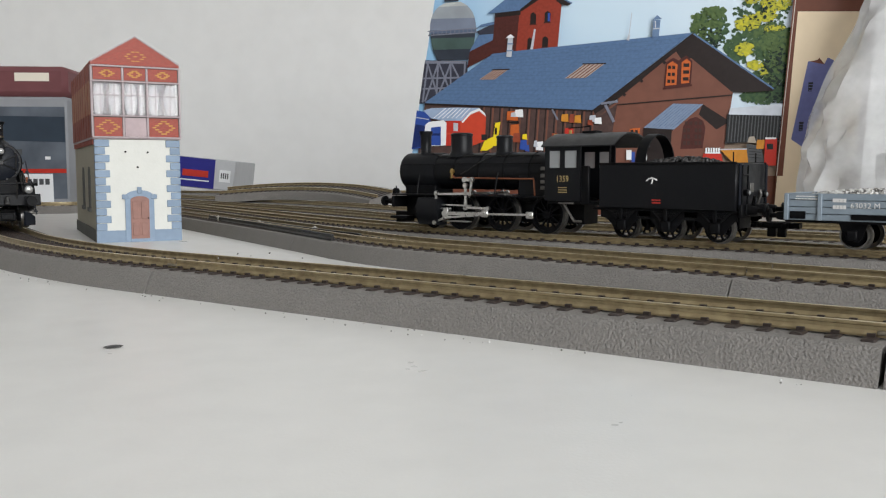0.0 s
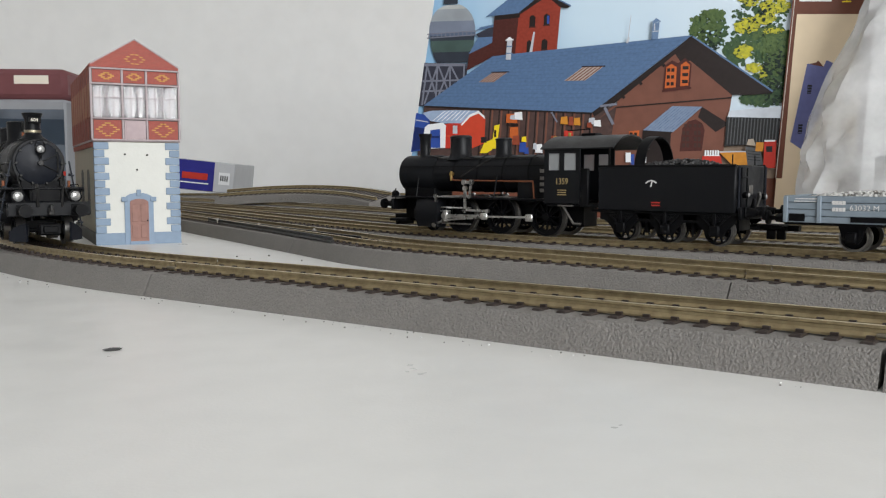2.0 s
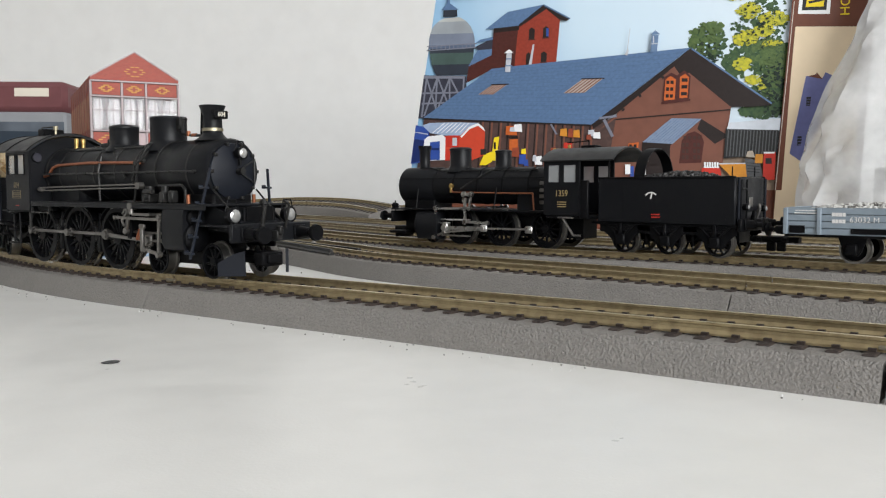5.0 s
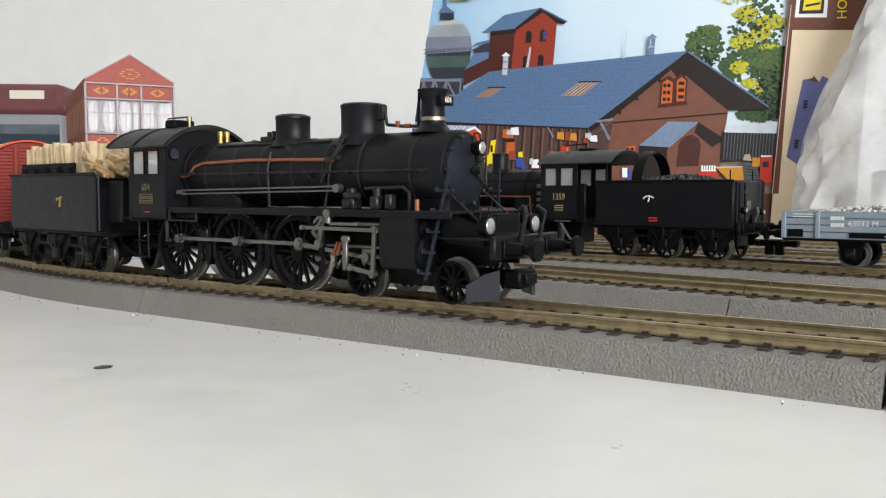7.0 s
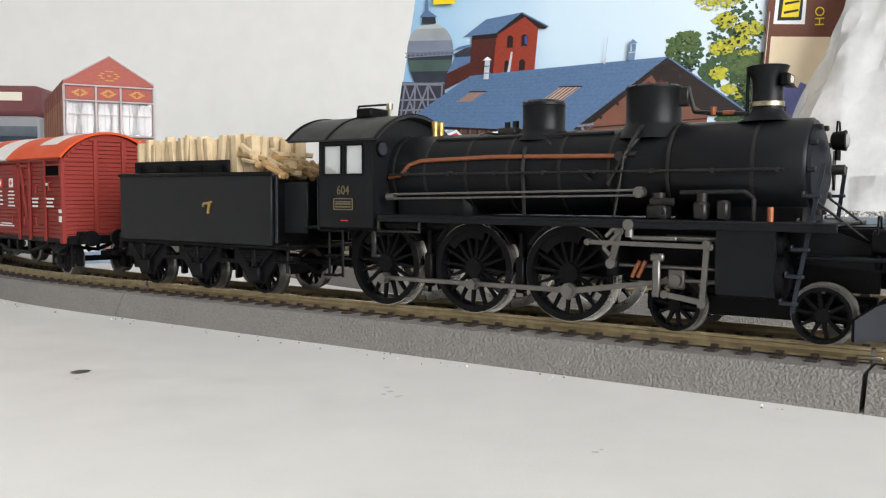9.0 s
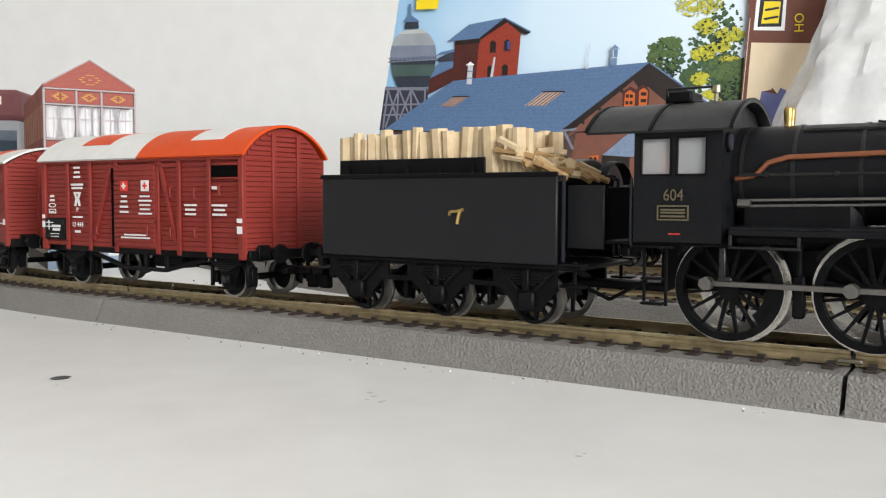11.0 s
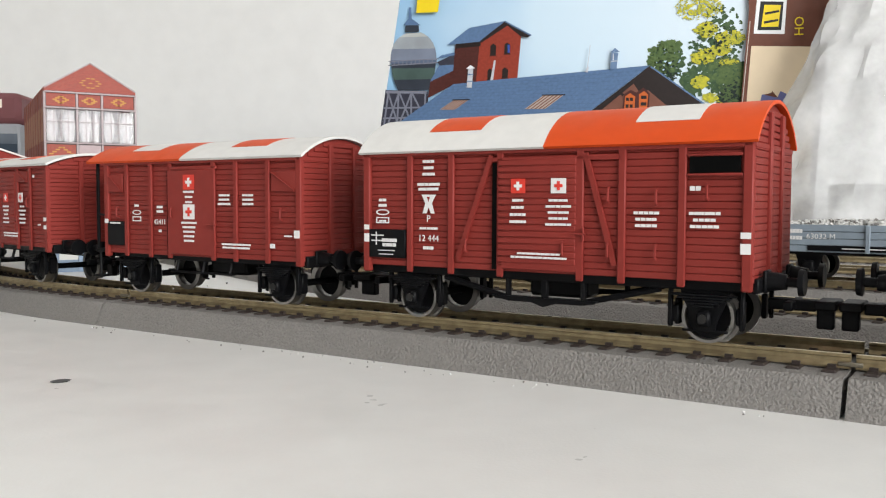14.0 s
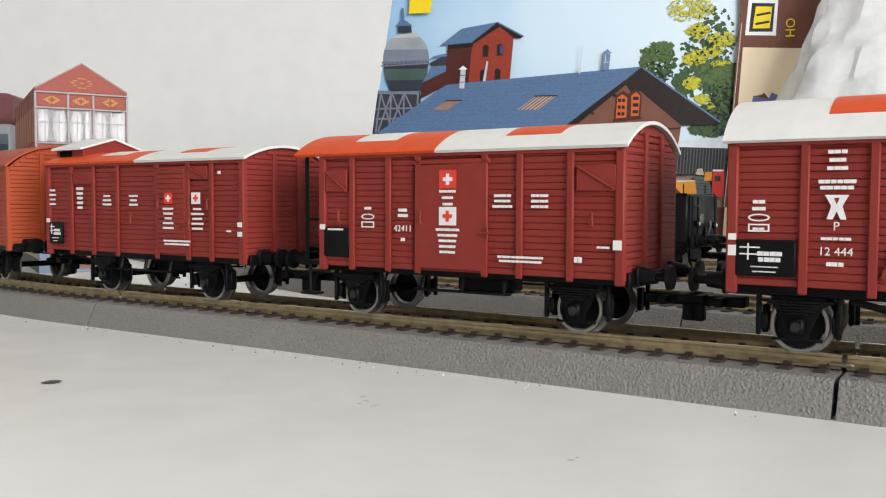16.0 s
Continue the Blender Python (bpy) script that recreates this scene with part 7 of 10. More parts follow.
        for a, b in ((1, 2), (3, 4)):
            g.box(xs[a] - 0.0002, xs[b] + 0.0002, min(sy * hw, sy * (hw + 0.0003)), max(sy * hw, sy * (hw + 0.0003)), 0.0358, 0.0363).box(xs[a] - 0.0002, xs[b] + 0.0002, min(sy * hw, sy * (hw + 0.0003)), max(sy * hw, sy * (hw + 0.0003)), 0.0439, 0.0444)
            g.box(xs[a] - 0.0004, xs[a], min(sy * hw, sy * (hw + 0.0003)), max(sy * hw, sy * (hw + 0.0003)), 0.0363, 0.0439).box(xs[b], xs[b] + 0.0004, min(sy * hw, sy * (hw + 0.0003)), max(sy * hw, sy * (hw + 0.0003)), 0.0363, 0.0439)
        part("window_frame", g, BLACK2, wall, "", False)
        m = pose(-0.1240, sy * (hw + 0.0002), 0.0316, 0, 0, 0 if sy < 0 else 180)
        lettering("cab_number", "604", 0.0036, FADEDGOLD, wall, m, 0.85)
        g = Geo()
        for a, b, c, d in ((-0.1276, -0.1206, 0.0262, 0.0265), (-0.1276, -0.1206, 0.0292, 0.0295), (-0.1276, -0.1273, 0.0262, 0.0295), (-0.1209, -0.1206, 0.0262, 0.0295), (-0.1268, -0.1214, 0.0283, 0.0287), (-0.1268, -0.1214, 0.0277, 0.0281), (-0.1268, -0.1214, 0.0269, 0.0273)):
            g.box(a, b, min(sy * hw, sy * (hw + 0.0002)), max(sy * hw, sy * (hw + 0.0002)), c, d)
        part("maker_plate", g, FADEDGOLD, wall, "gold framed plate of plain bars", False)
        bars(wall, REDPRINT, -0.1236, 0.0233, 0.004, 1, 0.001, 0.0004, sy * hw, sy, 4)
        part("cab_post", Geo().cyl((-0.1338, sy * 0.0166, 0.0205), (-0.1338, sy * 0.0166, 0.0355), 0.0004, 8), BLUESTEEL, t)
    part("cab_front", Geo().prism_x([(-hw + 0.0009, 0.0214), (hw - 0.0009, 0.0214), (hw - 0.0009, 0.0458), (0.009, 0.0505), (0, 0.0518), (-0.009, 0.0505), (-hw + 0.0009, 0.0458)], -0.1144, -0.1136), BLACK, t, "", False)
    for sy in (-1, 1):
        part("front_window", Geo().cyl((-0.1139, sy * 0.0136, 0.0430), (-0.1130, sy * 0.0136, 0.0430), 0.0022, 18), BLACK2, t)
        part("front_pane", Geo().cyl((-0.1131, sy * 0.0136, 0.0430), (-0.1128, sy * 0.0136, 0.0430), 0.0018, 18), LAMPDARK, t, "dark round front window")
    arc_roof(t, -0.1440, -0.1112, 0.0182, 0.0452, 0.0072, ROOFBLACK, name="cab_roof", label="curved black cab roof")
    for x in (-0.1440, -0.1290, -0.1116):
        arc_roof(t, x - 0.0004, x + 0.0004, 0.0182, 0.0452, 0.0072, BLACK2, lift=0.0007, thick=0.0003, name="roof_rib")
    part("roof_vent", Geo().soft(-0.1300, -0.1245, -0.0045, 0.0045, 0.0528, 0.0556, 0.0004), BLACK2, t)
    part("whistle_pipe", Geo().tube([(-0.1310, -0.0020, 0.0530), (-0.1310, -0.0020, 0.0564), (-0.1190, -0.0020, 0.0564)], 0.0003, 8), RAILBLACK, t)
    part("whistle", Geo().cyl((-0.1195, -0.0020, 0.0530), (-0.1195, -0.0020, 0.0550), 0.0005, 8).cyl((-0.1195, -0.0020, 0.0550), (-0.1195, -0.0020, 0.0566), 0.0010, 10), PALEBRASS, t, "pale brass whistle")
    part("backhead", Geo().soft(-0.1160, -0.1145, -0.009, 0.009, 0.0240, 0.0440, 0.002), BLACK2, t)
    part("cab_floor", Geo().soft(-0.1400, -0.1120, -0.0160, 0.0160, 0.0206, 0.0214, 0.0002), BLACK2, t)
    part("drawbar", Geo().soft(-0.1540, -0.1300, -0.003, 0.003, 0.0090, 0.0110, 0.0004).tube([(-0.1330, -0.0080, 0.0120), (-0.1420, -0.0080, 0.0070), (-0.1520, -0.0080, 0.0110)], 0.0005, 6), BLACK2, t)
    for ch in t.children:
        kind = ch.name.split(".")[0]
        if kind in ("deck_side", "snow_plough", "front_deck", "buffer_beam", "buffer", "drawhook", "hose", "coupling_socket") or (kind == "headlamp" and ch != top_lamp):
            ch.location.x -= 0.0075 * K
    for x in EXPRESS_DRIVERS:
        wheelset(t, x, 0.0117, 16, True, CRANK)
    for x in (0.0, -0.031):
        wheelset(t, x, 0.0060, 10)
    # rods, moved by the crank
    for sy in (-1, 1):
        g = Geo()
        y0, y1 = min(sy * 0.0127, sy * 0.0136), max(sy * 0.0127, sy * 0.0136)
        x0, x1 = EXPRESS_DRIVERS[2], EXPRESS_DRIVERS[0]
        g.soft(x0, x1, y0, y1, -0.0006, 0.0006, 0.0001)
        for x in EXPRESS_DRIVERS:
            g.cyl((x, y0 - 0.0001, 0), (x, y1 + 0.0001, 0), 0.0015, 16)
        RODS[("side", sy)] = part("coupling_rod", g, DULL, t, "dull steel coupling rod")
        g = Geo().prism([(0, -0.0007), (0, 0.0007), (0.0262, 0.0005), (0.0262, -0.0005)], min(sy * 0.0139, sy * 0.0147), max(sy * 0.0139, sy * 0.0147))
        g.cyl((0, sy * 0.0138, 0), (0, sy * 0.0149, 0), 0.0020, 16).cyl((0.0262, sy * 0.0138, 0), (0.0262, sy * 0.0149, 0), 0.0014, 14)
        RODS[("main", sy)] = part("connecting_rod", g, DULL, t, "dull steel connecting rod")
        g = Geo().soft(-0.0020, 0.0020, min(sy * 0.0124, sy * 0.0140), max(sy * 0.0124, sy * 0.0140), -0.0020, 0.0026, 0.0004).cyl((0.0, sy * 0.0132, 0), (0.0130, sy * 0.0132, 0), 0.0005, 8)
        RODS[("cross", sy)] = part("crosshead", g, DULL, t, "steel crosshead and piston rod")
    return t


# ---- its wood-fired tender ----
def tender_frame(t, x0, x1, axles, y=0.0145):
    for sy in (-1, 1):
        a, b = min(sy * y, sy * (y + 0.0010)), max(sy * y, sy * (y + 0.0010))
        low = []
        for x in sorted(axles):
            low += [(x - 0.0080, 0.0092), (x - 0.0050, 0.0062), (x - 0.0034, 0.0036), (x + 0.0034, 0.0036), (x + 0.0050, 0.0062), (x + 0.0080, 0.0092)]
        web = Geo().prism([(x0, 0.0104), (x0, 0.0095)] + low + [(x1, 0.0095), (x1, 0.0104)], a, b).box(x0, x1, a, b, 0.0134, 0.0150)
        order = sorted(axles)
        cuts = [x0] + [e for p, q in zip(order, order[1:]) for e in ((p + q) / 2 - 0.0032, (p + q) / 2 + 0.0032)] + [x1]
        for p, q in zip(cuts[::2], cuts[1::2]):
            web.box(p, q, a, b, 0.0104, 0.0134)
        fr = part("side_frame", web, BLACK2, t, "", False)
        for x in axles:
            g = Geo().soft(x - 0.0022, x + 0.0022, min(sy * (y + 0.0010), sy * (y + 0.0026)), max(sy * (y + 0.0010), sy * (y + 0.0026)), 0.0040, 0.0086, 0.0005)
            part("axle_box", g, BLACK2, fr)
            g = Geo()
            for i in range(5):
                w = 0.0075 - i * 0.0012
                g.soft(x - w, x + w, min(sy * (y + 0.0011), sy * (y + 0.0022)), max(sy * (y + 0.0011), sy * (y + 0.0022)), 0.0128 - i * 0.0007, 0.0134 - i * 0.0007, 0.0001)
            g.soft(x - 0.0008, x + 0.0008, min(sy * (y + 0.0011), sy * (y + 0.0026)), max(sy * (y + 0.0011), sy * (y + 0.0026)), 0.0086, 0.0138, 0.0002)
            part("leaf_spring", g, BLACK2, fr)
            part("spring_hanger", Geo().tube([(x - 0.0074, sy * (y + 0.0016), 0.0138), (x - 0.0022, sy * (y + 0.0018), 0.0088)], 0.0005, 6).tube([(x + 0.0074, sy * (y + 0.0016), 0.0138), (x + 0.0022, sy * (y + 0.0018), 0.0088)], 0.0005, 6), BLACK2, fr)
        sx = sorted(axles)
        for p, q in zip(sx, sx[1:]):
            mid = (p + q) / 2
            part("opening_rim", Geo().box(mid - 0.0034, mid + 0.0034, min(sy * (y + 0.0010), sy * (y + 0.0013)), max(sy * (y + 0.0010), sy * (y + 0.0013)), 0.0134, 0.0138).box(mid - 0.0034, mid + 0.0034, min(sy * (y + 0.0010), sy * (y + 0.0013)), max(sy * (y + 0.0010), sy * (y + 0.0013)), 0.0100, 0.0104), BLACK2, fr, "", False)
            part("brake_hanger", Geo().soft(mid - 0.0006, mid + 0.0006, min(sy * 0.0095, sy * 0.0120), max(sy * 0.0095, sy * 0.0120), 0.0040, 0.0110, 0.0003), BLACK2, fr)


def express_tender():
    t = thing("tender", "black locomotive tender heaped with split pale firewood", "tender")
    x0, x1, hw = -0.2232, -0.1515, 0.0177
    body = part("tank", Geo().box(x0 + 0.001, x1 - 0.012, -hw + 0.001, hw - 0.001, 0.0152, 0.0352), TENDERBLACK, t, "matt black water tank", False)
    for sy in (-1, 1):
        part("side_plate", Geo().soft(x0, x1, min(sy * hw, sy * (hw - 0.001)), max(sy * hw, sy * (hw - 0.001)), 0.0152, 0.0368, 0.0003), TENDERBLACK, body)
    part("end_plate", Geo().soft(x0, x0 + 0.001, -hw + 0.001, hw - 0.001, 0.0152, 0.0368, 0.0002), TENDERBLACK, body)
    part("top_edge", Geo().soft(x0 - 0.0004, x1 + 0.0003, -hw - 0.0004, -hw + 0.0003, 0.0360, 0.0372, 0.0002).soft(x0 - 0.0004, x1 + 0.0003, hw - 0.0003, hw + 0.0004, 0.0360, 0.0372, 0.0002), BLACK2, body)
    for sy in (-1, 1):
        g = Geo().soft(-0.2195, -0.1730, sy * 0.0140 - 0.0004, sy * 0.0140 + 0.0004, 0.0352, 0.0412, 0.0002)
        for i in range(5):
            x = -0.2165 + i * 0.0100
            g.prism([(x - 0.0005, 0.0368), (x + 0.0005, 0.0368), (x + 0.0005, 0.0395), (x - 0.0005, 0.0395)], min(sy * 0.0144, sy * 0.0156), max(sy * 0.0144, sy * 0.0156))
        part("fuel_board", g, BLACK2, body, "black board that holds the wood")
        # brass emblem as a plain curl
        e = Geo().tube([(-0.1812, sy * (hw + 0.0001), 0.0266), (-0.1809, sy * (hw + 0.0002), 0.0275), (-0.1790, sy * (hw + 0.0002), 0.0276), (-0.1770, sy * (hw + 0.0002), 0.0281)], 0.0004, 6).tube([(-0.1780, sy * (hw + 0.0002), 0.0277), (-0.1786, sy * (hw + 0.0002), 0.0256), (-0.1788, sy * (hw + 0.0002), 0.0244)], 0.0005, 6)
        part("emblem", e, BRASS, body, "brass emblem")
        part("handrail", Geo().cyl((-0.1502, sy * 0.0168, 0.0160), (-0.1502, sy * 0.0168, 0.0362), 0.0005, 8).cyl((-0.1502, sy * 0.0168, 0.0360), (-0.1520, sy * 0.0168, 0.0360), 0.0004, 8), BLUESTEEL, t)
        part("cab_wing", Geo().soft(-0.1512, -0.1420, sy * 0.0120 - 0.0005, sy * 0.0120 + 0.0005, 0.0190, 0.0340, 0.0002), TENDERBLACK, t)
        part("step", Geo().soft(-0.1510, -0.1450, min(sy * 0.0140, sy * 0.0175), max(sy * 0.0140, sy * 0.0175), 0.0100, 0.0106, 0.0002).soft(-0.1510, -0.1450, min(sy * 0.0140, sy * 0.0175), max(sy * 0.0140, sy * 0.0175), 0.0150, 0.0156, 0.0002).cyl((-0.1482, sy * 0.0145, 0.0070), (-0.1482, sy * 0.0145, 0.0160), 0.0005, 6), BLACK2, t)
    part("footplate", Geo().soft(x0 - 0.002, x1 + 0.006, -0.0165, 0.0165, 0.0140, 0.0152, 0.0003), BLACK2, t)
    tender_frame(t, x0 + 0.001, x1 - 0.001, (-0.160, -0.1858, -0.212))
    part("buffer_beam", Geo().soft(x0 - 0.0028, x0 - 0.0012, -0.0165, 0.0165, 0.0118, 0.0172, 0.0003), BLACK2, t)
    buffers(t, x0 - 0.0028, -1, 0.0150)
    coupling(t, x0 - 0.001, -1)
    for x in (-0.160, -0.1858, -0.212):
        wheelset(t, x, 0.0062, 10)
    part("inner_frame", Geo().box(x0 + 0.004, x1 - 0.004, -0.0065, 0.0065, 0.0060, 0.0098), BLACK2, t, "", False)
    # firewood: upright splits at the sides, lying splits in front
    r = random.Random(11)
    for sy in (-1, 1):
        x = -0.2222
        while x < -0.164:
            w = r.uniform(0.0024, 0.0040)
            top = 0.0478 + 0.0016 * math.sin((x + 0.222) * 50) + r.uniform(-0.0013, 0.0007)
            m = Matrix.Translation((x + w / 2, sy * r.uniform(0.0085, 0.0100), 0.0354)) @ pose(0, 0, 0, r.uniform(-5, 5), r.uniform(-5, 5), r.uniform(-25, 25))
            g = Geo().cone((0, 0, 0), (r.uniform(-0.0003, 0.0003), 0, top - 0.0354), w * 0.66, w * 0.60, r.choice((6, 7, 8)), True, m)
            part("log", g, WOOD, t, "", False)
            x += w * 0.80
    for i in range(46):
        f = r.random()
        x = -0.2200 + f * 0.064
        z = 0.0375 + r.random() * (0.0085 if x < -0.170 else 0.0085 * max(0.05, (-0.154 - x) / 0.016))
        m = Matrix.Translation((x, r.uniform(-0.007, 0.007), z)) @ pose(0, 0, 0, r.uniform(-12, 12), r.uniform(-12, 12), r.uniform(0, 180))
        g = Geo().cone((-0.0052, 0, 0), (0.0052, 0, 0), r.uniform(0.0010, 0.0017), r.uniform(0.0010, 0.0017), r.choice((4, 5, 6)), True, m)
        part("log", g, WOOD, t, "", False)
    for i in range(70):
        x = r.uniform(-0.171, -0.153)
        z = 0.0360 + 0.0105 * max(0.0, (-0.152 - x) / 0.019) * r.uniform(0.55, 1)
        m = Matrix.Translation((x, r.uniform(-0.013, 0.013), z)) @ pose(0, 0, 0, r.uniform(-15, 15), r.uniform(5, 30), r.uniform(-35, 35))
        part("log", Geo().cone((-0.0032, 0, 0), (0.0032, 0, 0), r.uniform(0.0006, 0.0013), r.uniform(0.0005, 0.0011), r.choice((5, 6, 7)), True, m), r.choice((WOOD, OLDWOOD, OLDWOOD)), t, "", False)
    return t


# ---- covered wagons ----
def cross(parent, x, z, size, y, sy, ground, arms, name):
    a, b = min(y, y + sy * 0.0001), max(y, y + sy * 0.0001)
    c, d = min(y + sy * 0.0001, y + sy * 0.0002), max(y + sy * 0.0001, y + sy * 0.0002)
    s = size / 2
    f = part(name, Geo().box(x - s * 1.1, x + s * 1.1, a, b, z - s, z + s), ground, parent, "", False)
    part("cross", Geo().prism([(x + i * s, z + j * s) for i, j in ((-0.2, -0.6), (0.2, -0.6), (0.2, -0.2), (0.6, -0.2), (0.6, 0.2), (0.2, 0.2), (0.2, 0.6), (-0.2, 0.6), (-0.2, 0.2), (-0.6, 0.2), (-0.6, -0.2), (-0.2, -0.2))], c, d), arms, f, "", False)


def covered_wagon(label, x0, x1, wheels, spec):
    """x0 is the rear end and x1 the front end of the body, as distances along the train."""
    paint = spec.get("paint", WAGON)
    t = thing("covered_wagon", label, "wagon", "covered wagons of the train")
    hw, zf, ze, rise = 0.0174, spec.get("floor", 0.0140), 0.0434, spec.get("rise", 0.0092)
    L = x1 - x0
    core = part("body", Geo().box(x0 + 0.0005, x1 - 0.0005, -hw + 0.0006, hw - 0.0006, zf, ze), paint, t, "", False)
    n = 19
    pitch = (ze - zf) / n
    long_mesh = Geo().soft(x0, x1, -0.0003, 0.0006, -pitch / 2 + 0.00005, pitch / 2 - 0.00005, 0.00013).mesh("plank")
    end_mesh = Geo().soft(-0.0003, 0.0006, -hw + 0.0003, hw - 0.0003, -pitch / 2 + 0.00005, pitch / 2 - 0.00005, 0.00013).mesh("plank")
    for me in (long_mesh, end_mesh):
        me.materials.append(paint)
    for i in range(n):
        z = zf + (i + 0.5) * pitch
        for m in (pose(0, -hw + 0.0003, z), pose(0, hw - 0.0003, z, 0, 0, 0)):
            ob = new("plank", long_mesh)
            ob.parent, ob.matrix_basis = core, at(m)
        for x in (x0, x1):
            ob = new("plank", end_mesh)
            ob.parent, ob.matrix_basis = core, at(pose(x - 0.00015, 0, z))
    # curved ends above the eaves
    R = (hw * hw + rise * rise) / (2 * rise)
    q = math.asin(hw / R)
    arcp = [(R * math.sin(-q + 2 * q * i / 16) * 0.985, ze + rise - R + R * math.cos(-q + 2 * q * i / 16)) for i in range(17)]
    for xa in (x0 + 0.0002, x1 - 0.0008):
        part("end_gable", Geo().prism_x([(y, z - 0.0002) for y, z in arcp] + [(hw - 0.0006, ze - 0.0001), (-hw + 0.0006, ze - 0.0001)], xa, xa + 0.0006), paint, core, "", False)
    k = int(rise / pitch)
    for i in range(k):
        z = ze + (i + 0.5) * pitch
        half = math.sqrt(max(R * R - (z + pitch * 0.5 - (ze + rise - R)) ** 2, 0)) * 0.98
        for xa in (x0 - 0.0003, x1 - 0.0003):
            part("plank", Geo().soft(xa, xa + 0.0006, -half, half, z - pitch / 2 + 0.00012, z + pitch / 2 - 0.00012, 0.00018), paint, core)
    for xa in (x0, x1):
        s = 1 if xa == x1 else -1
        for y in (-0.0055, 0.0055):
            part("end_post", Geo().soft(min(xa, xa + s * 0.0012), max(xa, xa + s * 0.0012), y - 0.0009, y + 0.0009, zf - 0.0005, ze + rise - 0.0022, 0.0003), paint, t)
        part("end_rail", Geo().soft(min(xa, xa + s * 0.0006), max(xa, xa + s * 0.0006), -hw, hw, ze - 0.0012, ze, 0.0002), paint, t)
    # posts, door and braces
    for sy in (-1, 1):
        ya = sy * (hw + 0.0001)
        yb = sy * (hw + 0.0009)
        lo, hi = min(ya, yb), max(ya, yb)
        for f in spec["posts"]:
            x = x1 - f * L
            part("side_post", Geo().soft(x - 0.0009, x + 0.0009, lo, hi, 0.0126, ze - 0.0004, 0.0003), paint, t)
        for f in (0.008, 0.992):
            x = x1 - f * L
            part("corner_post", Geo().soft(x - 0.0011, x + 0.0011, min(ya - sy * 0.001, yb), max(ya - sy * 0.001, yb), 0.0122, ze, 0.0003), paint, t)
        part("cantrail", Geo().soft(x0, x1, lo, lo + 0.0006 if sy > 0 else hi, ze - 0.0010, ze, 0.0002), paint, t)
        for (fa, za), (fb, zb) in spec.get("braces", ()):
            pa, pb = Vector((x1 - fa * L, 0, za)), Vector((x1 - fb * L, 0, zb))
            d = (pb - pa).normalized()
            nn = Vector((-d.z, 0, d.x)) * 0.0006
            part("brace", Geo().prism([(v.x, v.z) for v in (pa - nn, pa + nn, pb + nn, pb - nn)], lo, hi), paint, t, "", False)
        fa, fb = spec["door"]
        xa, xb = x1 - fb * L, x1 - fa * L
        door = part("sliding_door", Geo().soft(xa, xb, min(ya, ya + sy * 0.0008), max(ya, ya + sy * 0.0008), zf + 0.0006, ze - 0.0030, 0.0003), paint, t, "sliding door of planks")
        if not spec.get("plain_door"):
            for i in range(1, n - 2):
                z = zf + 0.0006 + (i + 0.5) * pitch
                part("plank", Geo().soft(xa + 0.0004, xb - 0.0004, min(ya + sy * 0.0006, ya + sy * 0.0011), max(ya + sy * 0.0006, ya + sy * 0.0011), z - pitch / 2 + 0.00012, z + pitch / 2 - 0.00012, 0.00018), paint, door)
        # black strip on the wall stands in for the gap's shade
        part("door_gap", Geo().box(xa - 0.0014, xa - 0.0001, min(ya, ya + sy * 0.0007), max(ya, ya + sy * 0.0007), zf + 0.0004, ze - 0.0032), DARK, t, "dark strip as the shaded gap beside the door", False)
        part("door_rail", Geo().soft(xa - 0.002, xb + spec.get("rail", 0.014), lo, hi + 0.0003 * (sy > 0), ze - 0.0030, ze - 0.0018, 0.0003), paint, t)
        part("door_handle", Geo().cyl((xb - 0.001, ya + sy * 0.0012, 0.0235), (xb + 0.0022, ya + sy * 0.0012, 0.0235), 0.0003, 6).cyl((xb + 0.0016, ya + sy * 0.0012, 0.0220), (xb + 0.0016, ya + sy * 0.0012, 0.0250), 0.0003, 6), paint, door)
        for f, z in spec.get("grabs", ()):
            x = x1 - f * L
            part("grab_rail", Geo().tube([(x, ya + sy * 0.0004, z - 0.0016), (x, ya + sy * 0.0014, z - 0.0014), (x, ya + sy * 0.0014, z + 0.0014), (x, ya + sy * 0.0004, z + 0.0016)], 0.00028, 6), paint, t)
        for fa, fb, za, zb in spec.get("hatches", ()):
            # black panel on the wall stands in for the shade inside the hatch
            part("hatch", Geo().box(x1 - fb * L, x1 - fa * L, min(ya, ya + sy * 0.00055), max(ya, ya + sy * 0.00055), za, zb), DARK, t, "dark panel as the shaded opening of a ventilation hatch", False)
            part("hatch_frame", Geo().soft(x1 - fb * L - 0.0005, x1 - fa * L + 0.0005, min(ya, ya + sy * 0.0009), max(ya, ya + sy * 0.0009), zb, zb + 0.0006, 0.0002).soft(x1 - fb * L - 0.0005, x1 - fa * L + 0.0005, min(ya, ya + sy * 0.0009), max(ya, ya + sy * 0.0009), za - 0.0006, za, 0.0002), paint, t)
        for fa, fb, za, zb in spec.get("flaps", ()):
            g = Geo().soft(x1 - fb * L, x1 - fa * L, min(ya, ya + sy * 0.0008), max(ya, ya + sy * 0.0008), za, zb, 0.0003)
            part("vent_flap", g, paint, t)
            part("flap_brace", Geo().tube([(x1 - fb * L + 0.0004, ya + sy * 0.0010, zb - 0.0004), (x1 - fa * L - 0.0004, ya + sy * 0.0010, za + 0.0004)], 0.00025, 6), paint, t)
        # print
        yp = ya + sy * 0.00072
        yd = ya + sy * (0.0009 if spec.get("plain_door") else 0.0013)
        fa0, fb0 = spec["door"]
        big = spec.get("flag", 0.0035)
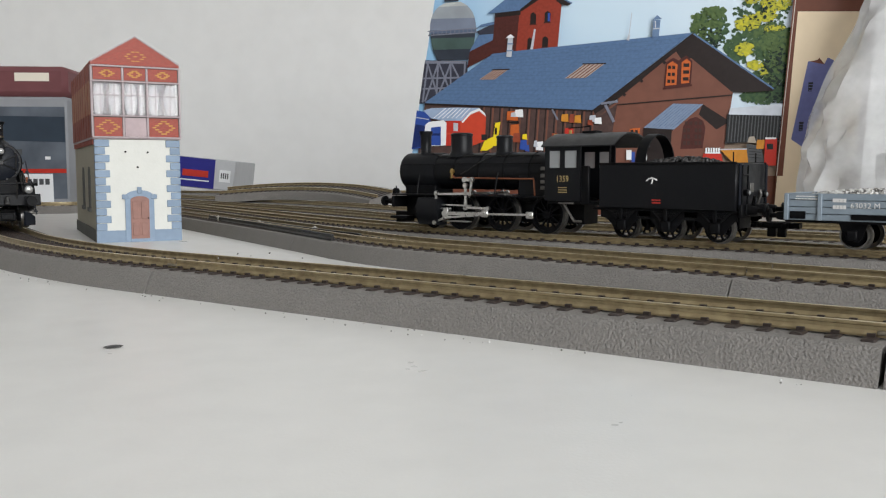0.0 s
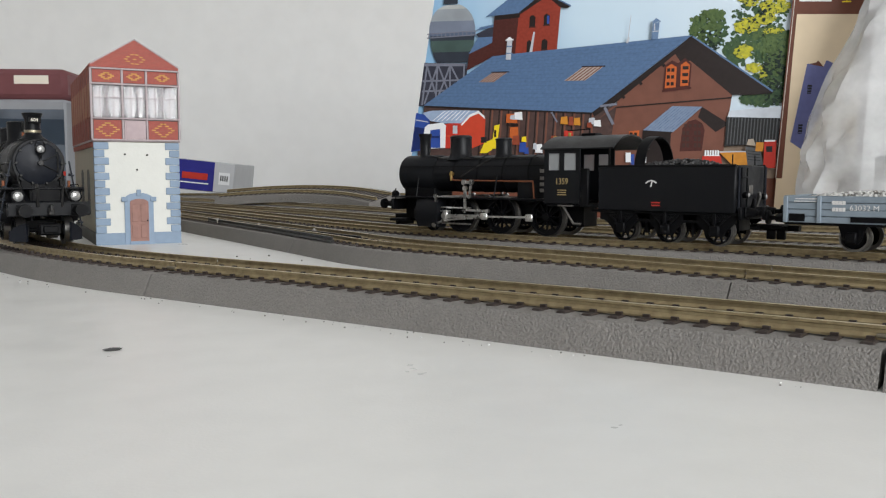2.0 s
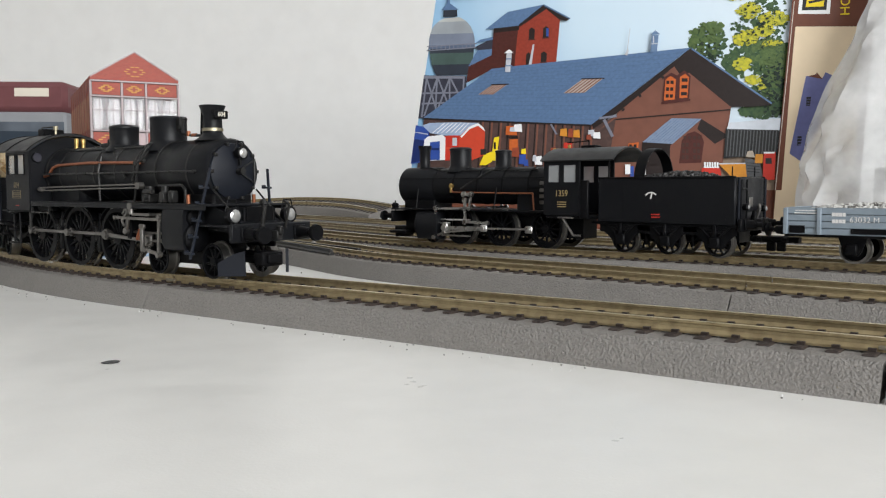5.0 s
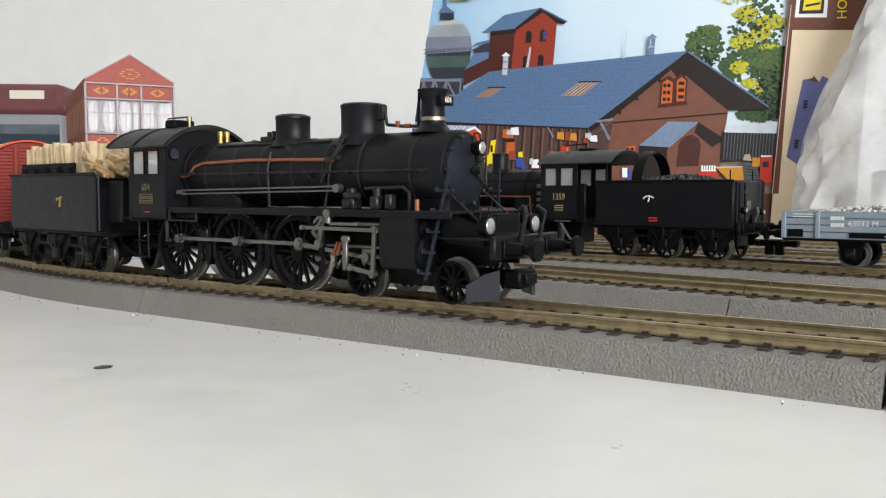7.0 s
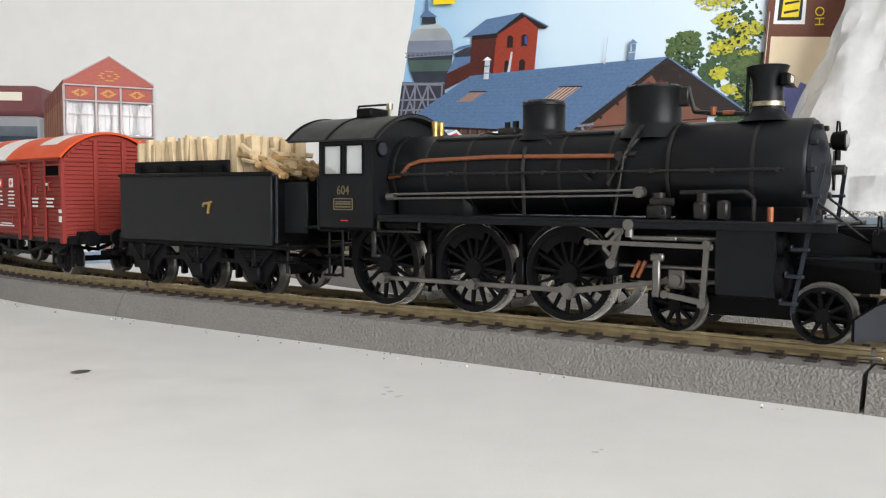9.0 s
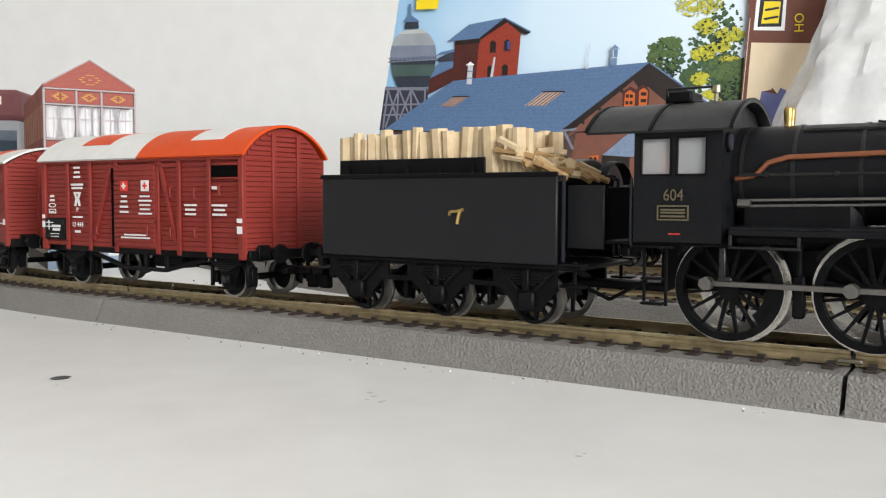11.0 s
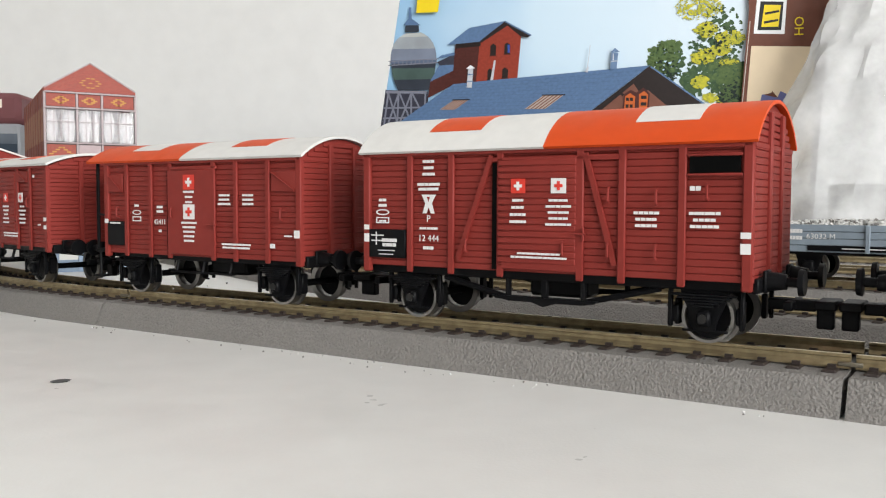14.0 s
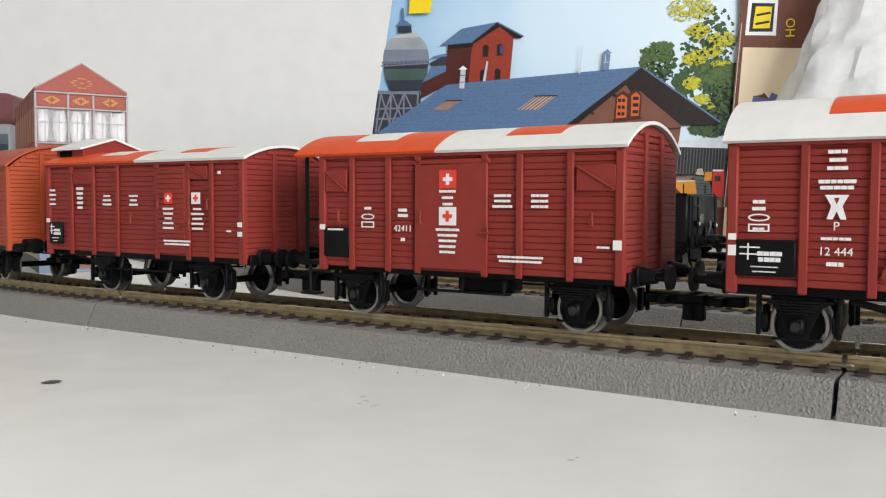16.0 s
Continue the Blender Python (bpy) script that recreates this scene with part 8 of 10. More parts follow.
        for fx, z, w, rows, pit, tall in spec.get("print", ()):
            bars(t, WHITE, x1 - fx * L, z, w, rows, pit, tall, yd if fa0 < fx < fb0 else yp, sy, round(fx * 1000))
        for fx, z, kind in spec.get("flags", ()):
            if kind == "swiss":
                cross(t, x1 - fx * L, z, big, yd, sy, SWISS, WHITE, "flag_mark")
            else:
                cross(t, x1 - fx * L, z, big, yd, sy, WHITE, SWISS, "red_cross_mark")
        if "oval" in spec:
            fx, z = spec["oval"]
            x, pa, pb = x1 - fx * L, min(yp, yp + sy * 0.00012), max(yp, yp + sy * 0.00012)
            ring_out = [(x + 0.0022 * math.cos(q * 0.5236), z + 0.0008 * math.sin(q * 0.5236)) for q in range(12)]
            ring_in = [(x + 0.0018 * math.cos(q * 0.5236), z + 0.0005 * math.sin(q * 0.5236)) for q in range(12)]
            mark = Geo().add([(mx, my, mz) for my in (pa, pb) for loop in (ring_out, ring_in) for mx, mz in loop],
                             [f for q in range(12) for f in ((q, (q + 1) % 12, 12 + (q + 1) % 12, 12 + q), (24 + q, 24 + (q + 1) % 12, 36 + (q + 1) % 12, 36 + q),
                                                             (q, (q + 1) % 12, 24 + (q + 1) % 12, 24 + q), (12 + q, 12 + (q + 1) % 12, 36 + (q + 1) % 12, 36 + q))])
            part("oval_mark", mark, WHITE, t, "small white oval outline", False)
            part("boxed_mark", Geo().box(x - 0.0021, x + 0.0021, pa, pb, z - 0.0016, z - 0.0013).box(x - 0.0021, x + 0.0021, pa, pb, z - 0.0029, z - 0.0026).box(x - 0.0021, x - 0.0018, pa, pb, z - 0.0026, z - 0.0016).box(x + 0.0018, x + 0.0021, pa, pb, z - 0.0026, z - 0.0016), WHITE, t, "small white box outline", False)
        if "figure" in spec:
            fx, z = spec["figure"]
            x, pa, pb = x1 - fx * L, min(yp, yp + sy * 0.00012), max(yp, yp + sy * 0.00012)
            part("print_mark", Geo().prism([(x - 0.0022, z + 0.0024), (x + 0.0022, z + 0.0024), (x + 0.0010, z + 0.0002), (x + 0.0018, z - 0.0024), (x + 0.0007, z - 0.0024), (x, z - 0.0008), (x - 0.0007, z - 0.0024), (x - 0.0018, z - 0.0024), (x - 0.0010, z + 0.0002)], pa, pb), WHITE, t, "white hourglass mark", False)
            part("print_mark", Geo().prism([(x - 0.0005, z + 0.0018), (x + 0.0005, z + 0.0018), (x, z + 0.0006)], pa - 0.00005, pb + 0.00005), paint, t, "", False)
        for fx, z, text, size in spec.get("texts", ()):
            lettering("running_number", text, size, WHITE, t, pose(x1 - fx * L, yp + sy * 0.0001, z, 0, 0, 0 if sy < 0 else 180))
        if "slate" in spec:
            fa, fb, za, zb = spec["slate"]
            sl = part("slate_board", Geo().soft(x1 - fb * L, x1 - fa * L, min(ya, ya + sy * 0.0008), max(ya, ya + sy * 0.0008), za, zb, 0.0002), BLACK2, t, "black chalk board")
            if not spec.get("plain_slate"):
                bars(sl, WHITE, x1 - (fa + fb) / 2 * L + 0.001, za + (zb - za) * 0.62, (fb - fa) * L * 0.6, 2, 0.0012, 0.0011, ya + sy * 0.00085, sy, 3, "chalk_mark")
                cw = (fb - fa) * L
                cx, cz = x1 - fb * L + cw * 0.22, za + (zb - za) * 0.66
                yy = (min(ya + sy * 0.0008, ya + sy * 0.00095), max(ya + sy * 0.0008, ya + sy * 0.00095))
                part("chalk_mark", Geo().box(cx - cw * 0.14, cx + cw * 0.2, *yy, cz + 0.0008, cz + 0.0011).box(cx - cw * 0.14, cx + cw * 0.2, *yy, cz - 0.0006, cz - 0.0003), WHITE, sl, "", False)
                part("chalk_mark", Geo().box(cx - 0.0001, cx + 0.0002, yy[0] + sy * 0.0001, yy[1] + sy * 0.0001, cz - 0.0016, cz + 0.0018), WHITE, sl, "", False)
                bars(sl, WHITE, x1 - (fa + fb) / 2 * L, za + (zb - za) * 0.26, (fb - fa) * L * 0.5, 2, 0.0010, 0.0003, ya + sy * 0.00085, sy, 6, "chalk_mark")
            else:
                bars(sl, WHITE, x1 - (fa + fb) / 2 * L, zb - 0.0006, (fb - fa) * L * 0.9, 1, 0.001, 0.0006, ya + sy * 0.00085, sy, 3, "chalk_mark")
        for f, z, w, h in spec.get("tags", ()):
            part("end_tag", Geo().box(x1 - f * L - w / 2, x1 - f * L + w / 2, min(yb, yb + sy * 0.00015), max(yb, yb + sy * 0.00015), z - h / 2, z + h / 2), WHITE, t, "white tag", False)
        # underframe
        part("sole_bar", Geo().soft(x0, x1, sy * 0.0140 - 0.0008, sy * 0.0140 + 0.0008, 0.0118, 0.0150, 0.0003), BLACK2, t, "black sole bar")
        for wx in wheels:
            w = part("axle_guard", Geo().prism([(wx - 0.0056, 0.0122), (wx - 0.0044, 0.0090), (wx - 0.0026, 0.0050), (wx - 0.0022, 0.0030), (wx + 0.0022, 0.0030), (wx + 0.0026, 0.0050), (wx + 0.0044, 0.0090), (wx + 0.0056, 0.0122)], min(sy * 0.0134, sy * 0.0141), max(sy * 0.0134, sy * 0.0141)), BLACK2, t, "", False)
            part("axle_box", Geo().soft(wx - 0.0015, wx + 0.0015, min(sy * 0.0141, sy * 0.0158), max(sy * 0.0141, sy * 0.0158), 0.0040, 0.0074, 0.0005), BLACK2, w)
            g = Geo()
            for i in range(5):
                ww = 0.0070 - i * 0.0012
                g.soft(wx - ww, wx + ww, min(sy * 0.0142, sy * 0.0158), max(sy * 0.0142, sy * 0.0158), 0.0106 - i * 0.0006, 0.0111 - i * 0.0006, 0.0001)
            part("leaf_spring", g, BLACK2, w)
            part("axle_box_cover", Geo().cyl((wx, sy * 0.0158, 0.0057), (wx, sy * 0.0163, 0.0057), 0.0010, 12), RAILBLACK, w)
            part("guard_stay", Geo().soft(wx - 0.0050, wx + 0.0050, min(sy * 0.0136, sy * 0.0142), max(sy * 0.0136, sy * 0.0142), 0.0026, 0.0032, 0.0002), BLACK2, w)
            for s2 in (-1, 1):
                part("brake_hanger", Geo().soft(wx + s2 * 0.0078 - 0.0005, wx + s2 * 0.0078 + 0.0005, min(sy * 0.0128, sy * 0.0140), max(sy * 0.0128, sy * 0.0140), 0.0034, 0.0122, 0.0002).soft(wx + s2 * 0.0070 - 0.0006, wx + s2 * 0.0070 + 0.0010, min(sy * 0.0120, sy * 0.0134), max(sy * 0.0120, sy * 0.0134), 0.0044, 0.0082, 0.0003), BLACK2, t)
                part("brake_shoe", Geo().soft(wx + s2 * 0.0070 - 0.0006, wx + s2 * 0.0070 + 0.0006, min(sy * 0.0090, sy * 0.0115), max(sy * 0.0090, sy * 0.0115), 0.0036, 0.0095, 0.0003), BLACK2, t)
        if spec.get("truss"):
            a, b = max(wheels) - 0.010, min(wheels) + 0.010
            mid = (a + b) / 2
            g = Geo().tube([(a, sy * 0.0140, 0.0116), (mid + 0.010, sy * 0.0140, 0.0072), (mid - 0.010, sy * 0.0140, 0.0072), (b, sy * 0.0140, 0.0116)], 0.0008, 6)
            g.cyl((mid + 0.010, sy * 0.0140, 0.0070), (mid + 0.010, sy * 0.0140, 0.0120), 0.0008, 8).cyl((mid - 0.010, sy * 0.0140, 0.0070), (mid - 0.010, sy * 0.0140, 0.0120), 0.0008, 8)
            part("truss_rod", g, BLACK2, t)
            part("truss_plate", Geo().prism([(mid - 0.014, 0.0078), (mid + 0.014, 0.0078), (mid + 0.013, 0.0070), (mid + 0.004, 0.0068), (mid, 0.0056), (mid - 0.004, 0.0068), (mid - 0.013, 0.0070)], min(sy * 0.0146, sy * 0.0152), max(sy * 0.0146, sy * 0.0152)), BLACK2, t, "", False)
            part("truss_post", Geo().soft(mid - 0.0008, mid + 0.0008, min(sy * 0.0134, sy * 0.0148), max(sy * 0.0134, sy * 0.0148), 0.0076, 0.0122, 0.0002), BLACK2, t)
        else:
            mid = (x0 + x1) / 2
            g = Geo().soft(mid - 0.014, mid + 0.014, sy * 0.0150 - 0.001, sy * 0.0150 + 0.001, 0.0080, 0.0086, 0.0002)
            for dx in (-0.012, 0.0, 0.012):
                g.cyl((mid + dx, sy * 0.0150, 0.0083), (mid + dx, sy * 0.0140, 0.0120), 0.0005, 6)
            part("step_board", g, BLACK2, t)
    part("floor_frame", Geo().box(x0 + 0.001, x1 - 0.001, -0.0131, 0.0131, 0.0122, 0.0149), BLACK2, t, "", False)
    part("brake_gear", Geo().soft((x0 + x1) / 2 - 0.008, (x0 + x1) / 2 + 0.008, -0.004, 0.004, 0.0070, 0.0120, 0.0008), BLACK2, t)
    for xa, s in ((x0, -1), (x1, 1)):
        part("headstock", Geo().soft(min(xa, xa + s * 0.0014), max(xa, xa + s * 0.0014), -0.0165, 0.0165, 0.0118, 0.0150, 0.0003), BLACK2, t)
        off = spec.get("platform", 0.0) if s < 0 else 0.0
        buffers(t, xa + s * (0.0014 + off), s, 0.0142, 0.0080)
        coupling(t, xa + s * off, s)
    # roof with its big painted cross markings
    xr0, xr1 = x0 - 0.0012 - spec.get("platform", 0.0), x1 + 0.0012
    for fa, fb, a0, a1, lift, mat in spec["roof"]:
        arc_roof(t, xr1 - fb * (xr1 - xr0), xr1 - fa * (xr1 - xr0), hw + 0.0012, ze - 0.0002, rise + 0.0002, mat, a0, a1, lift, 0.0008 if lift == 0 else 0.00012, "roof_panel", "painted curved roof panel")
    if spec.get("platform"):
        pf = spec["platform"]
        g = Geo().soft(x0 - pf, x0 - 0.0015, -0.0165, 0.0165, 0.0132, 0.0146, 0.0003)
        part("platform", g, BLACK2, t, "open brake platform")
        for y in (-0.0160, 0.0160):
            part("platform_post", Geo().cyl((x0 - pf + 0.001, y, 0.0146), (x0 - pf + 0.001, y, ze), 0.0006, 8), BLACK2, t)
            part("platform_rail", Geo().cyl((x0 - pf + 0.001, y, 0.0260), (x0 - 0.001, y, 0.0260), 0.0004, 6), BLACK2, t)
        part("platform_rail", Geo().cyl((x0 - pf + 0.001, -0.0160, 0.0260), (x0 - pf + 0.001, 0.0160, 0.0260), 0.0004, 6), BLACK2, t)
        for y in (-0.016, 0.016):
            part("step", Geo().soft(x0 - pf, x0 - 0.002, y - 0.002, y + 0.002, 0.0050, 0.0056, 0.0002).cyl((x0 - pf + 0.002, y, 0.0053), (x0 - pf + 0.002, y, 0.0140), 0.0005, 6), BLACK2, t)
    if spec.get("cabin"):
        fa, fb = spec["cabin"]
        xa, xb = x1 - fb * L, x1 - fa * L
        part("brake_cabin", Geo().prism_x([(-0.0125, ze + 0.001), (0.0125, ze + 0.001), (0.0125, 0.0490), (0.0, 0.0526), (-0.0125, 0.0490)], xa, xb), paint, t, "raised brakeman's cabin", False)
        for sy in (-1, 1):
            part("cabin_window", Geo().box(xa + 0.002, xb - 0.006, min(sy * 0.0125, sy * 0.0127), max(sy * 0.0125, sy * 0.0127), 0.0455, 0.0484), DARK, t, "", False)
        part("cabin_roof", Geo().prism_x([(-0.0140, 0.0486), (0.0, 0.0527), (0.0140, 0.0486), (0.0140, 0.0493), (0.0, 0.0535), (-0.0140, 0.0493)], xa - 0.001, xb + 0.001), ROOFWHITE, t, "white cabin roof", False)
    for wx in wheels:
        wheelset(t, wx, 0.0058, 0, disc=True)
    return t

WAGON_A = dict(
    posts=(0.145, 0.28, 0.38, 0.588, 0.728, 0.853), door=(0.385, 0.595), rail=0.011, truss=True, braces=(((0.612, 0.0420), (0.708, 0.0165)), ((0.368, 0.0420), (0.295, 0.0165))),
    hatches=((0.024, 0.130, 0.0370, 0.0406),), grabs=((0.09, 0.0330), (0.31, 0.0325), (0.20, 0.0320), (0.20, 0.0200), (0.31, 0.0200), (0.42, 0.0200), (0.68, 0.0200)),
    print=((0.535, 0.0312, 0.0046, 4, 0.0017, 0.0008), (0.43, 0.0312, 0.0070, 5, 0.0014, 0.0007), (0.222, 0.0285, 0.0064, 3, 0.0014, 0.0008), (0.095, 0.0285, 0.0075, 3, 0.0014, 0.0008), (0.48, 0.0186, 0.0150, 2, 0.0009, 0.0006),
           (0.793, 0.0410, 0.0040, 3, 0.0016, 0.0009), (0.793, 0.0352, 0.0075, 2, 0.0012, 0.0009), (0.793, 0.0240, 0.0060, 1, 0.001, 0.0007), (0.793, 0.0190, 0.0036, 1, 0.001, 0.0010), (0.938, 0.0312, 0.0032, 2, 0.0014, 0.0009), (0.938, 0.0257, 0.0030, 1, 0.0014, 0.0006), (0.115, 0.0338, 0.0026, 1, 0.001, 0.0012)),
    oval=(0.938, 0.0280), figure=(0.793, 0.0302), flags=((0.535, 0.0346, "swiss"), (0.43, 0.0346, "red")), texts=((0.793, 0.0214, "12 444", 0.0023), (0.793, 0.0264, "P", 0.0024)), slate=(0.866, 0.984, 0.0160, 0.0235),
    tags=((0.010, 0.0240, 0.0021, 0.0013), (0.010, 0.0212, 0.0021, 0.0022), (0.990, 0.0240, 0.0016, 0.0013), (0.990, 0.0212, 0.0016, 0.0022)),
    roof=((0.0, 0.47, 0.0, 1.0, 0.0, ROOFORANGE), (0.47, 1.0, 0.0, 1.0, 0.0, ROOFWHITE), (0.13, 0.27, 0.16, 0.84, 0.0008, ROOFWHITE), (0.66, 0.81, 0.16, 0.84, 0.0008, ROOFORANGE)))
WAGON_B = dict(
    posts=(0.146, 0.296, 0.405, 0.630, 0.737, 0.874), door=(0.410, 0.626), floor=0.0134, plain_door=True, oval=(0.81, 0.0270), flag=0.0046, rail=0.002, rise=0.0060, platform=0.0075,
    flaps=((0.018, 0.128, 0.0335, 0.0395), (0.892, 0.978, 0.0335, 0.0395)), grabs=((0.08, 0.0270), (0.92, 0.0270), (0.615, 0.0270)),
    print=((0.523, 0.0336, 0.0050, 3, 0.0016, 0.0008), (0.523, 0.0240, 0.0070, 5, 0.0014, 0.0008), (0.346, 0.0325, 0.0056, 3, 0.0013, 0.0008), (0.232, 0.0325, 0.0064, 3, 0.0013, 0.0008), (0.290, 0.0178, 0.0150, 2, 0.0010, 0.0007),
           (0.81, 0.0292, 0.0024, 1, 0.0012, 0.0009), (0.68, 0.0288, 0.0034, 2, 0.0014, 0.0010), (0.68, 0.0212, 0.0016, 1, 0.001, 0.0010), (0.120, 0.0178, 0.0024, 1, 0.001, 0.0016), (0.05, 0.0208, 0.0040, 1, 0.001, 0.0006)),
    flags=((0.523, 0.0366, "swiss"), (0.523, 0.0274, "red")), texts=((0.68, 0.0240, "42411", 0.0023),), plain_slate=True, slate=(0.885, 0.985, 0.0160, 0.0240), tags=((0.012, 0.0214, 0.0020, 0.0022), (0.988, 0.0240, 0.0018, 0.0014)),
    roof=((0.0, 0.52, 0.0, 1.0, 0.0, ROOFWHITE), (0.52, 1.0, 0.0, 1.0, 0.0, ROOFORANGE), (0.19, 0.34, 0.16, 0.84, 0.0008, ROOFORANGE), (0.68, 0.82, 0.16, 0.84, 0.0008, ROOFWHITE)))
WAGON_C = dict(
    posts=(0.14, 0.247, 0.396, 0.60, 0.73, 0.854), floor=0.0138, door=(0.255, 0.390), rise=0.0040, rail=0.004, cabin=(0.865, 1.02), flaps=((0.155, 0.240, 0.0375, 0.0415), (0.74, 0.84, 0.0365, 0.0405)), grabs=((0.15, 0.0300), (0.38, 0.0300), (0.52, 0.0250)),
    print=((0.33, 0.0285, 0.0052, 5, 0.0015, 0.0008), (0.20, 0.0285, 0.0060, 5, 0.0015, 0.0008), (0.51, 0.0325, 0.0050, 3, 0.0014, 0.0008), (0.65, 0.0325, 0.0048, 3, 0.0014, 0.0008), (0.29, 0.0185, 0.0150, 2, 0.0010, 0.0007), (0.80, 0.0350, 0.0044, 5, 0.0016, 0.0011), (0.96, 0.0345, 0.0040, 4, 0.0016, 0.0008), (0.10, 0.0395, 0.0020, 1, 0.001, 0.0012), (0.06, 0.0220, 0.0030, 1, 0.001, 0.0007)),
    flags=((0.33, 0.0318, "swiss"), (0.20, 0.0318, "red")), slate=(0.905, 0.985, 0.0160, 0.0235), tags=((0.012, 0.0240, 0.0018, 0.0014), (0.012, 0.0212, 0.0018, 0.0014), (0.988, 0.0240, 0.0018, 0.0014)),
    roof=((0.0, 0.5, 0.0, 1.0, 0.0, ROOFWHITE), (0.5, 1.0, 0.0, 1.0, 0.0, ROOFORANGE), (0.22, 0.34, 0.16, 0.84, 0.0008, ROOFORANGE), (0.62, 0.74, 0.16, 0.84, 0.0008, ROOFWHITE)))
WAGON_D = dict(
    posts=(0.14, 0.30, 0.42, 0.62, 0.76, 0.88), door=(0.425, 0.615), rise=0.0075, paint=ORANGEWAGON, print=((0.10, 0.026, 0.006, 2, 0.003, 0.0009), (0.5, 0.030, 0.010, 3, 0.002, 0.001)),
    roof=((0.0, 1.0, 0.0, 1.0, 0.0, ORANGEWAGON),))


def recentre(t, dx):
    """Shifts all parts of a thing, so that its origin lies in its middle."""
    for ch in t.children:
        ch.location.x += dx * K
    for i, (axle, x, r, parent) in enumerate(WHEELSETS):
        if parent == t:
            WHEELSETS[i] = (axle, x + dx, r, parent)
    return t


leader = express()
wood_tender = recentre(express_tender(), 0.187)
wagon_a = covered_wagon("oxide red covered wagon, orange and white cross on roof", -0.0504, 0.0504, (0.0400, -0.0370), WAGON_A)
wagon_b = covered_wagon("oxide red covered wagon with open brake platform and painted roof", -0.04375, 0.04375, (0.0310, -0.0340), WAGON_B)
wagon_c = covered_wagon("oxide red covered wagon with raised brakeman's cabin", -0.0480, 0.0480, (0.0284, -0.0215), WAGON_C)
wagon_d = covered_wagon("bright orange-red covered wagon at the tail of the train", -0.050, 0.050, (0.030, -0.030), WAGON_D)
# thing, distance of its origin behind the leading axle, places of its first and last axle from its origin
TRAIN = [(leader, 0.0, -0.0150, -0.1000), (wood_tender, 0.187, 0.027, -0.025), (wagon_a, 0.3041, 0.0400, -0.0370), (wagon_b, 0.42125, 0.0310, -0.0340), (wagon_c, 0.5425, 0.0284, -0.0215), (wagon_d, 0.662, 0.030, -0.030)]


# ---- the goods locomotive standing in the yard: its front points the other way ----
B0, B1 = Vector((0.168, 0.345)), Vector((0.008, 0.476))
BDIR = (B1 - B0).normalized()
BTURN = math.degrees(math.atan2(BDIR.y, BDIR.x))


def on_yard(x):
    p = B0 + BDIR * x
    return pose(p.x, p.y, RAIL_TOP + 0.0008, 0, 0, BTURN)


